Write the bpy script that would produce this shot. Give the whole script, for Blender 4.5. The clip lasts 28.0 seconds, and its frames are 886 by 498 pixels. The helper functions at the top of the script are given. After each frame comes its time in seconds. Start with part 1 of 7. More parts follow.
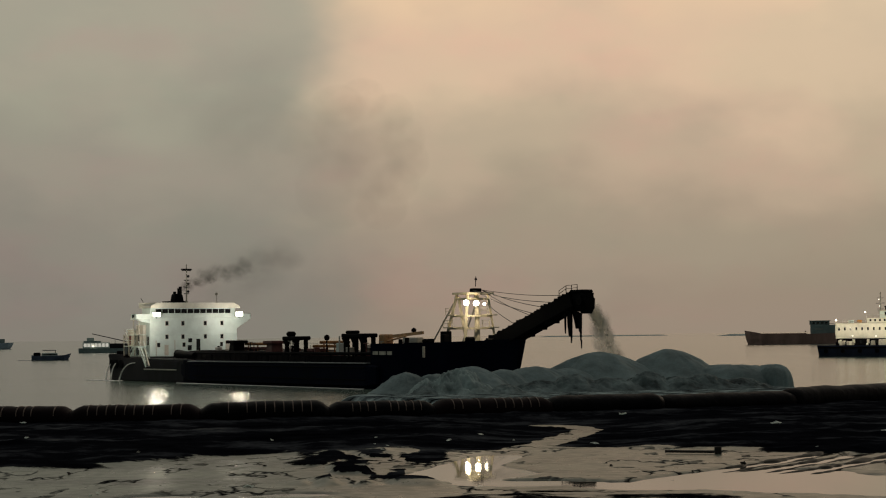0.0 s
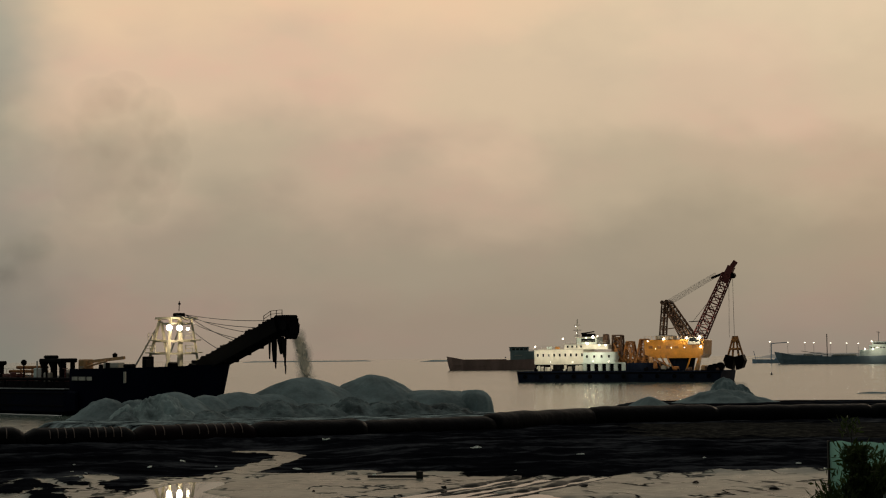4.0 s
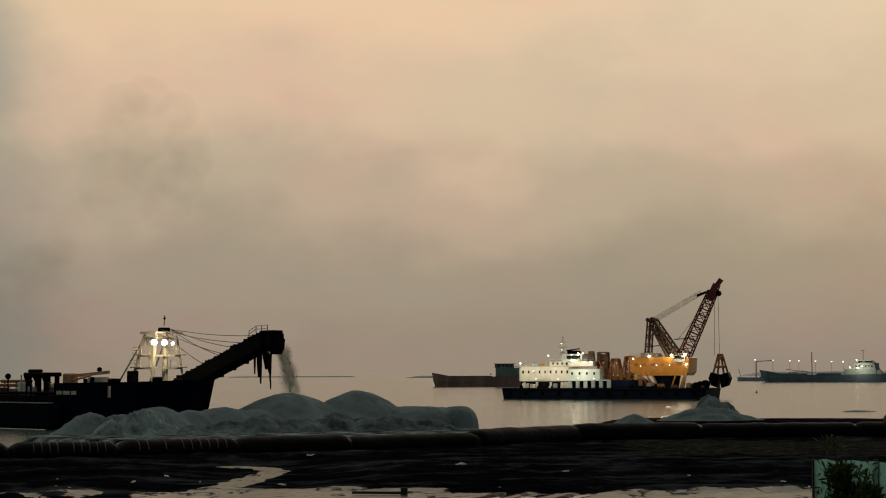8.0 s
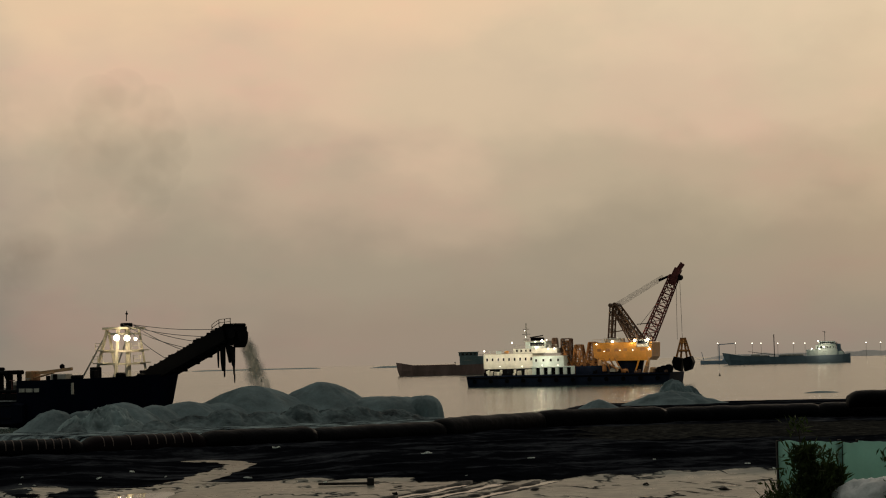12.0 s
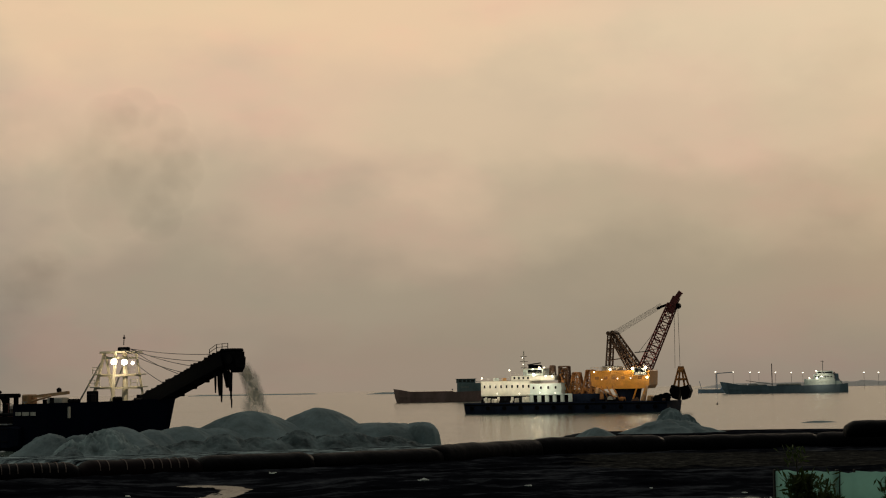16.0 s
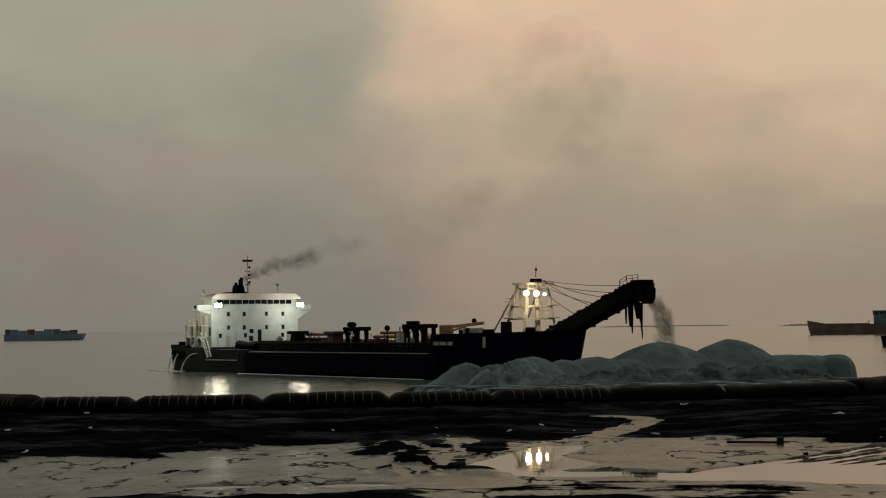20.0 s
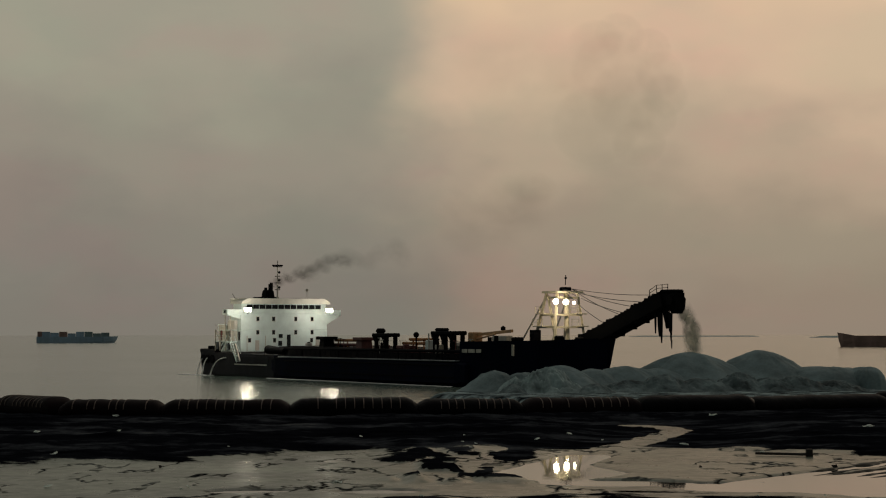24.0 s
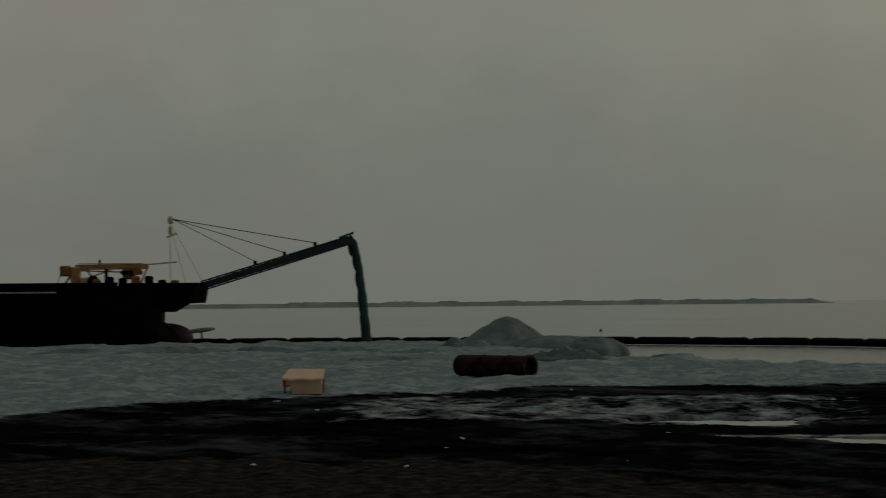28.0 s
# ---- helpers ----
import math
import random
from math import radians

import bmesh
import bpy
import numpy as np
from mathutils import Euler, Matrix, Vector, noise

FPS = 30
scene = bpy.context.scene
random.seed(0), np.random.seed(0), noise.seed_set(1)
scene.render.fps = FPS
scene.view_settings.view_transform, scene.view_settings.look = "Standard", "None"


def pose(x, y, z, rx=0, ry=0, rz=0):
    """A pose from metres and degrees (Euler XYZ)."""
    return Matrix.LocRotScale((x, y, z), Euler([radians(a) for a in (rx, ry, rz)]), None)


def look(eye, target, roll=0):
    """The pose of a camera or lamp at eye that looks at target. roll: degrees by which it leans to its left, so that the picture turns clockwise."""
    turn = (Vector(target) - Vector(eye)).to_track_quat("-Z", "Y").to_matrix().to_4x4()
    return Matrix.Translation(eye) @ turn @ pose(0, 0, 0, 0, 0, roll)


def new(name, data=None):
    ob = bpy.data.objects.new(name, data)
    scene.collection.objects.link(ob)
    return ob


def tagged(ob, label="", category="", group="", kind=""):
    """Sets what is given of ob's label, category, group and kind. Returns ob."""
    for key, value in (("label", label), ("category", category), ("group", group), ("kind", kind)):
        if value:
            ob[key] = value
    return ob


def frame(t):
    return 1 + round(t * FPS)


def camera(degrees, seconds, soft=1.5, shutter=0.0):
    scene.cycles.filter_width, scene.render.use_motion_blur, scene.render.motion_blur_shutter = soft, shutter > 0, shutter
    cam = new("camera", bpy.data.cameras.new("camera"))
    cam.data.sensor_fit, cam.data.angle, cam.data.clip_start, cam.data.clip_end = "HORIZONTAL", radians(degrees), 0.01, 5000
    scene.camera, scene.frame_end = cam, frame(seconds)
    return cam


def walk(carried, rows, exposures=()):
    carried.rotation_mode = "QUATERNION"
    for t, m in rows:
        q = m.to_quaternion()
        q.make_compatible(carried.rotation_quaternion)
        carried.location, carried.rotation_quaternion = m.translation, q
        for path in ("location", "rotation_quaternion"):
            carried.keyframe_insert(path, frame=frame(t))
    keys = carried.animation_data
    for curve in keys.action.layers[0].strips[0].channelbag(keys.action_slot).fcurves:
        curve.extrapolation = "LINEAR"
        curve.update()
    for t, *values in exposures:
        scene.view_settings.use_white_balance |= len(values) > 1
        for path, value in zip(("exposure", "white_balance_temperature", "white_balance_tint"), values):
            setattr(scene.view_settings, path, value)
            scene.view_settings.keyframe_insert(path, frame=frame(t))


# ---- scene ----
# The camera stands on a bank and pans: seconds, heading to the right of ahead, pitch, lean, in degrees.
EYE = 7.6
cam = camera(28.53, 28.0, soft=1.1, shutter=0.4)
ROWS = [
    (0, 0.000, 2.776, 0.700), (0.5, 0.422, 2.681, 0.489), (1, 0.590, 2.624, 0.413),
    (1.5, 0.178, 2.614, 0.452), (2, 0.241, 2.816, 0.451), (2.5, 0.197, 3.046, 0.559),
    (3, 1.990, 3.247, 0.619), (3.2, 5.000, 3.262, 0.705), (3.5, 8.260, 3.285, 0.832),
    (4, 9.686, 3.509, 0.543), (4.5, 10.099, 3.555, 0.414), (6.5, 10.546, 3.608, 0.199),
    (7, 10.414, 3.606, 0.069), (7.5, 10.239, 3.852, 0.134), (8, 10.150, 4.037, 0.218),
    (8.5, 10.046, 4.107, 0.314), (9, 10.158, 4.017, 0.505), (9.5, 10.643, 3.981, 0.719),
    (10, 11.221, 3.900, 1.108), (10.5, 11.433, 3.742, 1.423), (11, 11.551, 3.716, 1.458),
    (11.5, 11.375, 3.659, 1.444), (13.5, 11.787, 3.720, 1.236), (14, 12.047, 3.744, 1.268),
    (14.5, 12.131, 4.164, 1.263), (15, 12.023, 4.616, 1.187), (15.5, 11.668, 4.612, 1.044),
    (16, 11.475, 4.539, 0.972), (16.5, 11.305, 4.297, 0.976), (17, 11.182, 4.018, 0.950),
    (17.5, 11.003, 3.793, 0.727), (18, 10.955, 3.524, 0.676), (18.5, 7.787, 2.964, 0.631),
    (18.6, 5.924, 2.951, 0.617), (18.8, 2.660, 2.842, 0.580), (19, 0.662, 2.733, 0.543),
    (19.5, -1.179, 2.545, 0.555), (20, -1.981, 2.488, 0.772), (20.5, -2.427, 2.427, 0.850),
    (21, -2.606, 2.496, 0.910), (21.5, -2.578, 2.706, 0.915), (23.5, -2.899, 2.908, 0.140),
    (24, -2.962, 2.731, 0.065), (24.5, -3.078, 2.302, 0.232), (25, -3.292, 1.989, 0.529),
    (25.5, -3.504, 1.741, 0.771), (25.7, -4.600, 1.655, 0.800), (25.85, -6.400, 1.591, 0.823),
    (26, -9.202, 1.527, 0.845), (26.3, -15.822, 1.472, 1.000), (26.5, -20.132, 1.471, 0.933),
    (26.6, -22.272, 1.422, 0.980), (26.9, -28.633, 1.347, 0.705), (27, -30.690, 1.486, 0.555),
    (27.2, -34.024, 1.584, 0.551), (27.3, -35.200, 1.607, 0.529), (27.5, -37.227, 1.654, 0.485),
    (28, -40.545, 1.712, 0.558),
]
walk(cam, [(t, pose(0, 0, EYE, 90 + p, 0, -y) @ pose(0, 0, 0, 0, 0, -r)) for t, y, p, r in ROWS],
     exposures=[(0.0, 0.0), (18.0, 0.0), (20.0, -0.05), (25.0, -0.15), (26.0, -0.2), (27.0, -0.42), (28.0, -0.5)])

# ---- light: dusk under a broken overcast, brighter over the water ahead and to the right ----
SUN_AZ, SUN_EL = 35.0, 14.0
LEVEL = 0.5  # of the puddles


def node(nt, kind, x=0, y=0, **values):
    n = nt.nodes.new(kind)
    n.location = (x, y)
    for k, v in values.items():
        if k in n.inputs:
            n.inputs[k].default_value = v
    return n


def math_node(nt, op, a, b=None, clamp=False):
    n = nt.nodes.new("ShaderNodeMath")
    n.operation, n.use_clamp = op, clamp
    for i, v in enumerate((a, b)):
        if v is None:
            continue
        if isinstance(v, (int, float)):
            n.inputs[i].default_value = v
        else:
            nt.links.new(v, n.inputs[i])
    return n.outputs[0]


def ramp(nt, fac, stops, ease="EASE"):
    n = nt.nodes.new("ShaderNodeValToRGB")
    n.color_ramp.interpolation = ease
    el = n.color_ramp.elements
    while len(el) < len(stops):
        el.new(0.5)
    for e, (p, c) in zip(el, stops):
        e.position, e.color = p, (*c, 1) if len(c) == 3 else c
    nt.links.new(fac, n.inputs[0])
    return n.outputs[0]


def mix_rgb(nt, fac, a, b, mode="MIX"):
    n = nt.nodes.new("ShaderNodeMix")
    n.data_type, n.blend_type = "RGBA", mode
    for i, v in ((0, fac), (6, a), (7, b)):
        if isinstance(v, (int, float)):
            n.inputs[i].default_value = v
        elif isinstance(v, tuple):
            n.inputs[i].default_value = (*v, 1)
        else:
            nt.links.new(v, n.inputs[i])
    return n.outputs[2]


def noise_tex(nt, vec, scale, detail=3.0, rough=0.55, stretch=None):
    if stretch:
        mp = nt.nodes.new("ShaderNodeMapping")
        mp.inputs["Scale"].default_value = stretch
        nt.links.new(vec, mp.inputs[0])
        vec = mp.outputs[0]
    n = nt.nodes.new("ShaderNodeTexNoise")
    n.inputs["Scale"].default_value, n.inputs["Detail"].default_value, n.inputs["Roughness"].default_value = scale, detail, rough
    nt.links.new(vec, n.inputs["Vector"])
    return n.outputs[0]


def make_world():
    w = bpy.data.worlds.new("dusk_sky")
    scene.world = w
    w.use_nodes = True
    nt = w.node_tree
    nt.nodes.clear()
    out = nt.nodes.new("ShaderNodeOutputWorld")
    bg = nt.nodes.new("ShaderNodeBackground")
    sky = nt.nodes.new("ShaderNodeTexSky")
    sky.sky_type, sky.sun_disc = "NISHITA", False
    sky.sun_elevation, sky.sun_rotation = radians(SUN_EL), radians(SUN_AZ)
    sky.air_density, sky.dust_density = 2.0, 4.0
    tc = nt.nodes.new("ShaderNodeTexCoord")
    sep = nt.nodes.new("ShaderNodeSeparateXYZ")
    nt.links.new(tc.outputs["Generated"], sep.inputs[0])
    x, z = sep.outputs[0], sep.outputs[2]
    y = sep.outputs[1]
    big = noise_tex(nt, tc.outputs["Generated"], 3.0, 3.0, 0.5, (1.0, 1.0, 1.5))
    mid = noise_tex(nt, tc.outputs["Generated"], 8.0, 4.0, 0.5, (1.0, 1.0, 1.6))
    fine = noise_tex(nt, tc.outputs["Generated"], 20.0, 4.0, 0.5, (1.0, 1.0, 1.7))
    # height over the horizon, stirred by the clouds
    h = math_node(nt, "ADD", z, math_node(nt, "MULTIPLY", math_node(nt, "SUBTRACT", mid, 0.5), 0.11))
    h = math_node(nt, "ADD", h, math_node(nt, "MULTIPLY", math_node(nt, "SUBTRACT", fine, 0.5), 0.03))
    h = math_node(nt, "MULTIPLY", h, 2.5, clamp=True)
    far_left = ramp(nt, h, [(0.0, (0.222, 0.242, 0.209)), (0.16, (0.236, 0.253, 0.222)), (0.4, (0.300, 0.306, 0.265)), (1.0, (0.345, 0.34, 0.29))])
    grey = ramp(nt, h, [(0.0, (0.240, 0.220, 0.184)), (0.13, (0.268, 0.248, 0.207)), (0.26, (0.325, 0.295, 0.240)), (0.45, (0.395, 0.365, 0.285)), (0.7, (0.40, 0.37, 0.29)), (1.0, (0.34, 0.32, 0.28))])
    warm = ramp(nt, h, [(0.0, (0.330, 0.262, 0.200)), (0.13, (0.360, 0.294, 0.226)), (0.26, (0.500, 0.390, 0.288)), (0.39, (0.700, 0.510, 0.360)), (0.56, (0.830, 0.590, 0.385)), (0.8, (0.60, 0.47, 0.34)), (1.0, (0.40, 0.36, 0.31))])
    right = ramp(nt, h, [(0.0, (0.285, 0.247, 0.199)), (0.14, (0.312, 0.272, 0.217)), (0.26, (0.435, 0.358, 0.274)), (0.36, (0.575, 0.450, 0.340)), (0.52, (0.700, 0.545, 0.400)), (0.8, (0.52, 0.45, 0.36)), (1.0, (0.38, 0.35, 0.31))])

    def band(lo, hi, wob, wob2):
        s = math_node(nt, "ADD", x, math_node(nt, "MULTIPLY", math_node(nt, "SUBTRACT", big, 0.5), wob))
        s = math_node(nt, "ADD", s, math_node(nt, "MULTIPLY", math_node(nt, "SUBTRACT", mid, 0.5), wob2))
        n = nt.nodes.new("ShaderNodeMapRange")
        n.interpolation_type = "SMOOTHSTEP"
        n.inputs[1].default_value, n.inputs[2].default_value = lo, hi
        nt.links.new(s, n.inputs[0])
        return n.outputs[0]
    cloud = mix_rgb(nt, band(-0.62, -0.25, 0.1, 0.0), far_left, grey)
    cloud = mix_rgb(nt, band(-0.125, -0.02, 0.12, 0.16), cloud, warm)
    cloud = mix_rgb(nt, band(0.10, 0.42, 0.12, 0.0), cloud, right)
    # pinker and greyer patches in the cloud
    pink = ramp(nt, noise_tex(nt, tc.outputs["Generated"], 6.0, 5.0, 0.55, (1.0, 1.0, 2.2)), [(0.40, (0.965, 1.015, 1.0)), (0.52, (1.0, 1.0, 1.0)), (0.66, (1.05, 0.955, 0.985))])
    cloud = mix_rgb(nt, 0.9, cloud, pink, "MULTIPLY")
    dull = ramp(nt, noise_tex(nt, tc.outputs["Generated"], 9.0, 6.0, 0.55, (1.0, 1.0, 2.0)), [(0.36, (0.955, 0.965, 0.975)), (0.48, (1.0, 1.0, 1.0)), (0.66, (1.02, 1.015, 1.01))])
    cloud = mix_rgb(nt, 0.8, cloud, dull, "MULTIPLY")
    # the sky darkens away from the sunset
    dusk = nt.nodes.new("ShaderNodeMapRange")
    dusk.interpolation_type = "SMOOTHSTEP"
    dusk.inputs[1].default_value, dusk.inputs[2].default_value = -0.25, 0.60
    nt.links.new(math_node(nt, "ADD", y, math_node(nt, "MULTIPLY", z, 0.45)), dusk.inputs[0])
    cloud = mix_rgb(nt, 1.0, cloud, mix_rgb(nt, dusk.outputs[0], (0.18, 0.22, 0.24), (1.0, 1.0, 1.0)), "MULTIPLY")
    base = nt.nodes.new("ShaderNodeVectorMath")
    base.operation = "SCALE"
    base.inputs[3].default_value = 0.05
    nt.links.new(sky.outputs[0], base.inputs[0])
    final = mix_rgb(nt, 0.94, base.outputs[0], cloud)
    nt.links.new(final, bg.inputs[0])
    nt.links.new(bg.outputs[0], out.inputs[0])


make_world()
sun = new("sun", bpy.data.lights.new("sun", "SUN"))
sun.data.energy, sun.data.angle, sun.data.color = 0.3, radians(14), (1.0, 0.80, 0.58)
sun.matrix_world = look((200 * math.sin(radians(SUN_AZ)), 200 * math.cos(radians(SUN_AZ)), 200 * math.tan(radians(SUN_EL))), (0, 0, 0))


# ---- materials ----
def base_mat(name):
    m = bpy.data.materials.new(name)
    m.use_nodes = True
    nt = m.node_tree
    return m, nt, nt.nodes["Principled BSDF"]


def surface(name, colour, rough=0.6, metal=0.0, vary=0.25, scale=0.6, bump=0.3, fine=8.0, tint=None, streak=None, depth=0.05, spec=0.5):
    """A painted or earthy surface with stains at a coarse scale and grain at a fine one."""
    m, nt, p = base_mat(name)
    pos = nt.nodes.new("ShaderNodeNewGeometry").outputs["Position"]
    coarse = noise_tex(nt, pos, scale, 4.0, 0.6, streak)
    grain = noise_tex(nt, pos, fine, 3.0, 0.6)
    dark = tuple(c * (1 - vary) for c in colour)
    light = tuple(min(1, c * (1 + vary)) for c in (tint or colour))
    col = ramp(nt, coarse, [(0.3, dark), (0.7, light)], "LINEAR")
    col = mix_rgb(nt, 0.5, col, ramp(nt, grain, [(0.3, (0.75, 0.75, 0.75)), (0.7, (1.15, 1.15, 1.15))], "LINEAR"), "MULTIPLY")
    nt.links.new(col, p.inputs["Base Color"])
    p.inputs["Metallic"].default_value = metal
    p.inputs["Specular IOR Level"].default_value = spec
    r = math_node(nt, "ADD", math_node(nt, "MULTIPLY", math_node(nt, "SUBTRACT", coarse, 0.5), 0.35), rough, clamp=True)
    nt.links.new(r, p.inputs["Roughness"])
    if bump:
        b = nt.nodes.new("ShaderNodeBump")
        b.inputs["Strength"].default_value, b.inputs["Distance"].default_value = bump, depth
        nt.links.new(grain, b.inputs["Height"])
        nt.links.new(b.outputs[0], p.inputs["Normal"])
    return m


def translucent(m, colour, share):
    """Let light through a thin sheet or leaf."""
    nt = m.node_tree
    p, out = nt.nodes["Principled BSDF"], nt.nodes["Material Output"]
    t = nt.nodes.new("ShaderNodeBsdfTranslucent")
    t.inputs[0].default_value = (*colour, 1)
    mx = nt.nodes.new("ShaderNodeMixShader")
    mx.inputs[0].default_value = share
    nt.links.new(p.outputs[0], mx.inputs[1])
    nt.links.new(t.outputs[0], mx.inputs[2])
    nt.links.new(mx.outputs[0], out.inputs[0])
    return m


def glow(name, colour, strength):
    m, nt, p = base_mat(name)
    p.inputs["Base Color"].default_value = (*colour, 1)
    p.inputs["Emission Color"].default_value = (*colour, 1)
    p.inputs["Emission Strength"].default_value = strength
    return m


def water(name, colour, rough, waves):
    m, nt, p = base_mat(name)
    pos = nt.nodes.new("ShaderNodeNewGeometry").outputs["Position"]
    p.inputs["Base Color"].default_value = (*colour, 1)
    p.inputs["IOR"].default_value = 1.33
    patch = noise_tex(nt, pos, 0.012, 4.0, 0.6)
    nt.links.new(math_node(nt, "ADD", math_node(nt, "MULTIPLY", math_node(nt, "SUBTRACT", patch, 0.45), rough * 0.8), rough, clamp=True), p.inputs["Roughness"])
    height = None
    for scale, amount in waves:
        part_h = math_node(nt, "MULTIPLY", noise_tex(nt, pos, scale, 3.0, 0.55), amount)
        height = part_h if height is None else math_node(nt, "ADD", height, part_h)
    b = nt.nodes.new("ShaderNodeBump")
    b.inputs["Strength"].default_value, b.inputs["Distance"].default_value = 1.0, 1.0
    nt.links.new(height, b.inputs["Height"])
    nt.links.new(b.outputs[0], p.inputs["Normal"])
    return m


def ground_mat():
    """Dark wet mud that turns to grey dredged sand where the 'sand' attribute says so."""
    m, nt, p = base_mat("mud_and_sand")
    pos = nt.nodes.new("ShaderNodeNewGeometry").outputs["Position"]
    at = nt.nodes.new("ShaderNodeAttribute")
    at.attribute_name = "sand"
    wet_at, dirt_at = nt.nodes.new("ShaderNodeAttribute"), nt.nodes.new("ShaderNodeAttribute")
    wet_at.attribute_name, dirt_at.attribute_name = "wet", "dirt"
    coarse = noise_tex(nt, pos, 0.22, 5.0, 0.6)
    broad = noise_tex(nt, pos, 0.10, 6.0, 0.62, (0.7, 1.5, 1.0))
    mid = noise_tex(nt, pos, 1.3, 5.0, 0.65)
    flow = noise_tex(nt, pos, 0.42, 6.0, 0.7)
    grain = noise_tex(nt, pos, 9.0, 4.0, 0.65)
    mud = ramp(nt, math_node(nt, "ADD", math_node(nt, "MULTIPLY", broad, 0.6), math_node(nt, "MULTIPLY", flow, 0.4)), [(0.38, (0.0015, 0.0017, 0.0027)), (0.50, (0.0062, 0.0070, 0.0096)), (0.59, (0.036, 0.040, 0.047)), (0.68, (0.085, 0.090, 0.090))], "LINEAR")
    sand = ramp(nt, math_node(nt, "ADD", math_node(nt, "MULTIPLY", mid, 0.3), math_node(nt, "MULTIPLY", flow, 0.7)), [(0.25, (0.145, 0.198, 0.212)), (0.5, (0.265, 0.345, 0.36)), (0.75, (0.44, 0.53, 0.53))], "LINEAR")
    edge = math_node(nt, "ADD", at.outputs["Fac"], math_node(nt, "MULTIPLY", math_node(nt, "SUBTRACT", flow, 0.5), 1.3))
    n = nt.nodes.new("ShaderNodeMapRange")
    n.inputs[1].default_value, n.inputs[2].default_value = 0.35, 0.65
    nt.links.new(edge, n.inputs[0])
    # darker bands along the noise contours of the sand
    sand_band = ramp(nt, math_node(nt, "ABSOLUTE", math_node(nt, "SUBTRACT", flow, 0.47)), [(0.0, (0.30, 0.31, 0.33)), (0.05, (0.85, 0.86, 0.87)), (0.16, (1.0, 1.0, 1.0))], "LINEAR")
    sand = mix_rgb(nt, 0.45, sand, sand_band, "MULTIPLY")
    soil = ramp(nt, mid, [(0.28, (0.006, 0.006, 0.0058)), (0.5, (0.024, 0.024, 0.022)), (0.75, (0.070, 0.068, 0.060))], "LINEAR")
    dm = nt.nodes.new("ShaderNodeMapRange")
    dm.inputs[1].default_value, dm.inputs[2].default_value = 0.40, 0.62
    nt.links.new(math_node(nt, "ADD", dirt_at.outputs["Fac"], math_node(nt, "MULTIPLY", math_node(nt, "SUBTRACT", flow, 0.5), 1.2)), dm.inputs[0])
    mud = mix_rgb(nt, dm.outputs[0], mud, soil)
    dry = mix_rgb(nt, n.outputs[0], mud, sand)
    # wet silt round the puddles, cut by thin ruts and ragged at its edge
    silt = nt.nodes.new("ShaderNodeMapRange")
    silt.inputs[1].default_value, silt.inputs[2].default_value = 0.46, 0.53
    stir = math_node(nt, "ADD", math_node(nt, "MULTIPLY", math_node(nt, "SUBTRACT", broad, 0.48), 1.7), math_node(nt, "MULTIPLY", math_node(nt, "SUBTRACT", flow, 0.5), 0.7))
    nt.links.new(math_node(nt, "ADD", math_node(nt, "MULTIPLY", wet_at.outputs["Fac"], 0.86), stir), silt.inputs[0])
    rut_n = noise_tex(nt, pos, 0.26, 4.0, 0.55, (1.0, 0.42, 1.0))
    rut = nt.nodes.new("ShaderNodeMapRange")
    rut.inputs[1].default_value, rut.inputs[2].default_value = 0.004, 0.022
    nt.links.new(math_node(nt, "ABSOLUTE", math_node(nt, "SUBTRACT", rut_n, 0.52)), rut.inputs[0])
    gap = ramp(nt, coarse, [(0.46, (1, 1, 1)), (0.56, (0, 0, 0))], "LINEAR")
    keep = math_node(nt, "MAXIMUM", rut.outputs[0], gap)
    wet = math_node(nt, "MULTIPLY", silt.outputs[0], keep)
    wet = math_node(nt, "MULTIPLY", wet, math_node(nt, "SUBTRACT", 1.0, n.outputs[0]))
    silt_col = ramp(nt, math_node(nt, "ADD", math_node(nt, "MULTIPLY", broad, 0.65), math_node(nt, "MULTIPLY", flow, 0.35)), [(0.36, (0.026, 0.032, 0.025)), (0.5, (0.096, 0.114, 0.088)), (0.64, (0.172, 0.194, 0.154))], "LINEAR")
    nt.links.new(mix_rgb(nt, wet, dry, silt_col), p.inputs["Base Color"])
    rr = math_node(nt, "ADD", math_node(nt, "MULTIPLY", mid, 0.4), 0.65, clamp=True)
    nt.links.new(math_node(nt, "SUBTRACT", rr, math_node(nt, "MULTIPLY", wet, 0.52), clamp=True), p.inputs["Roughness"])
    nt.links.new(math_node(nt, "MULTIPLY", wet, 0.13), p.inputs["Specular IOR Level"])
    b = nt.nodes.new("ShaderNodeBump")
    b.inputs["Strength"].default_value, b.inputs["Distance"].default_value = 0.6, 0.14
    relief = math_node(nt, "ADD", math_node(nt, "ADD", math_node(nt, "MULTIPLY", mid, 0.10), math_node(nt, "MULTIPLY", flow, 0.8)), math_node(nt, "MULTIPLY", grain, 0.05))
    nt.links.new(math_node(nt, "MULTIPLY", relief, math_node(nt, "SUBTRACT", 1.0, math_node(nt, "MULTIPLY", wet, 0.96))), b.inputs["Height"])
    nt.links.new(b.outputs[0], p.inputs["Normal"])
    return m


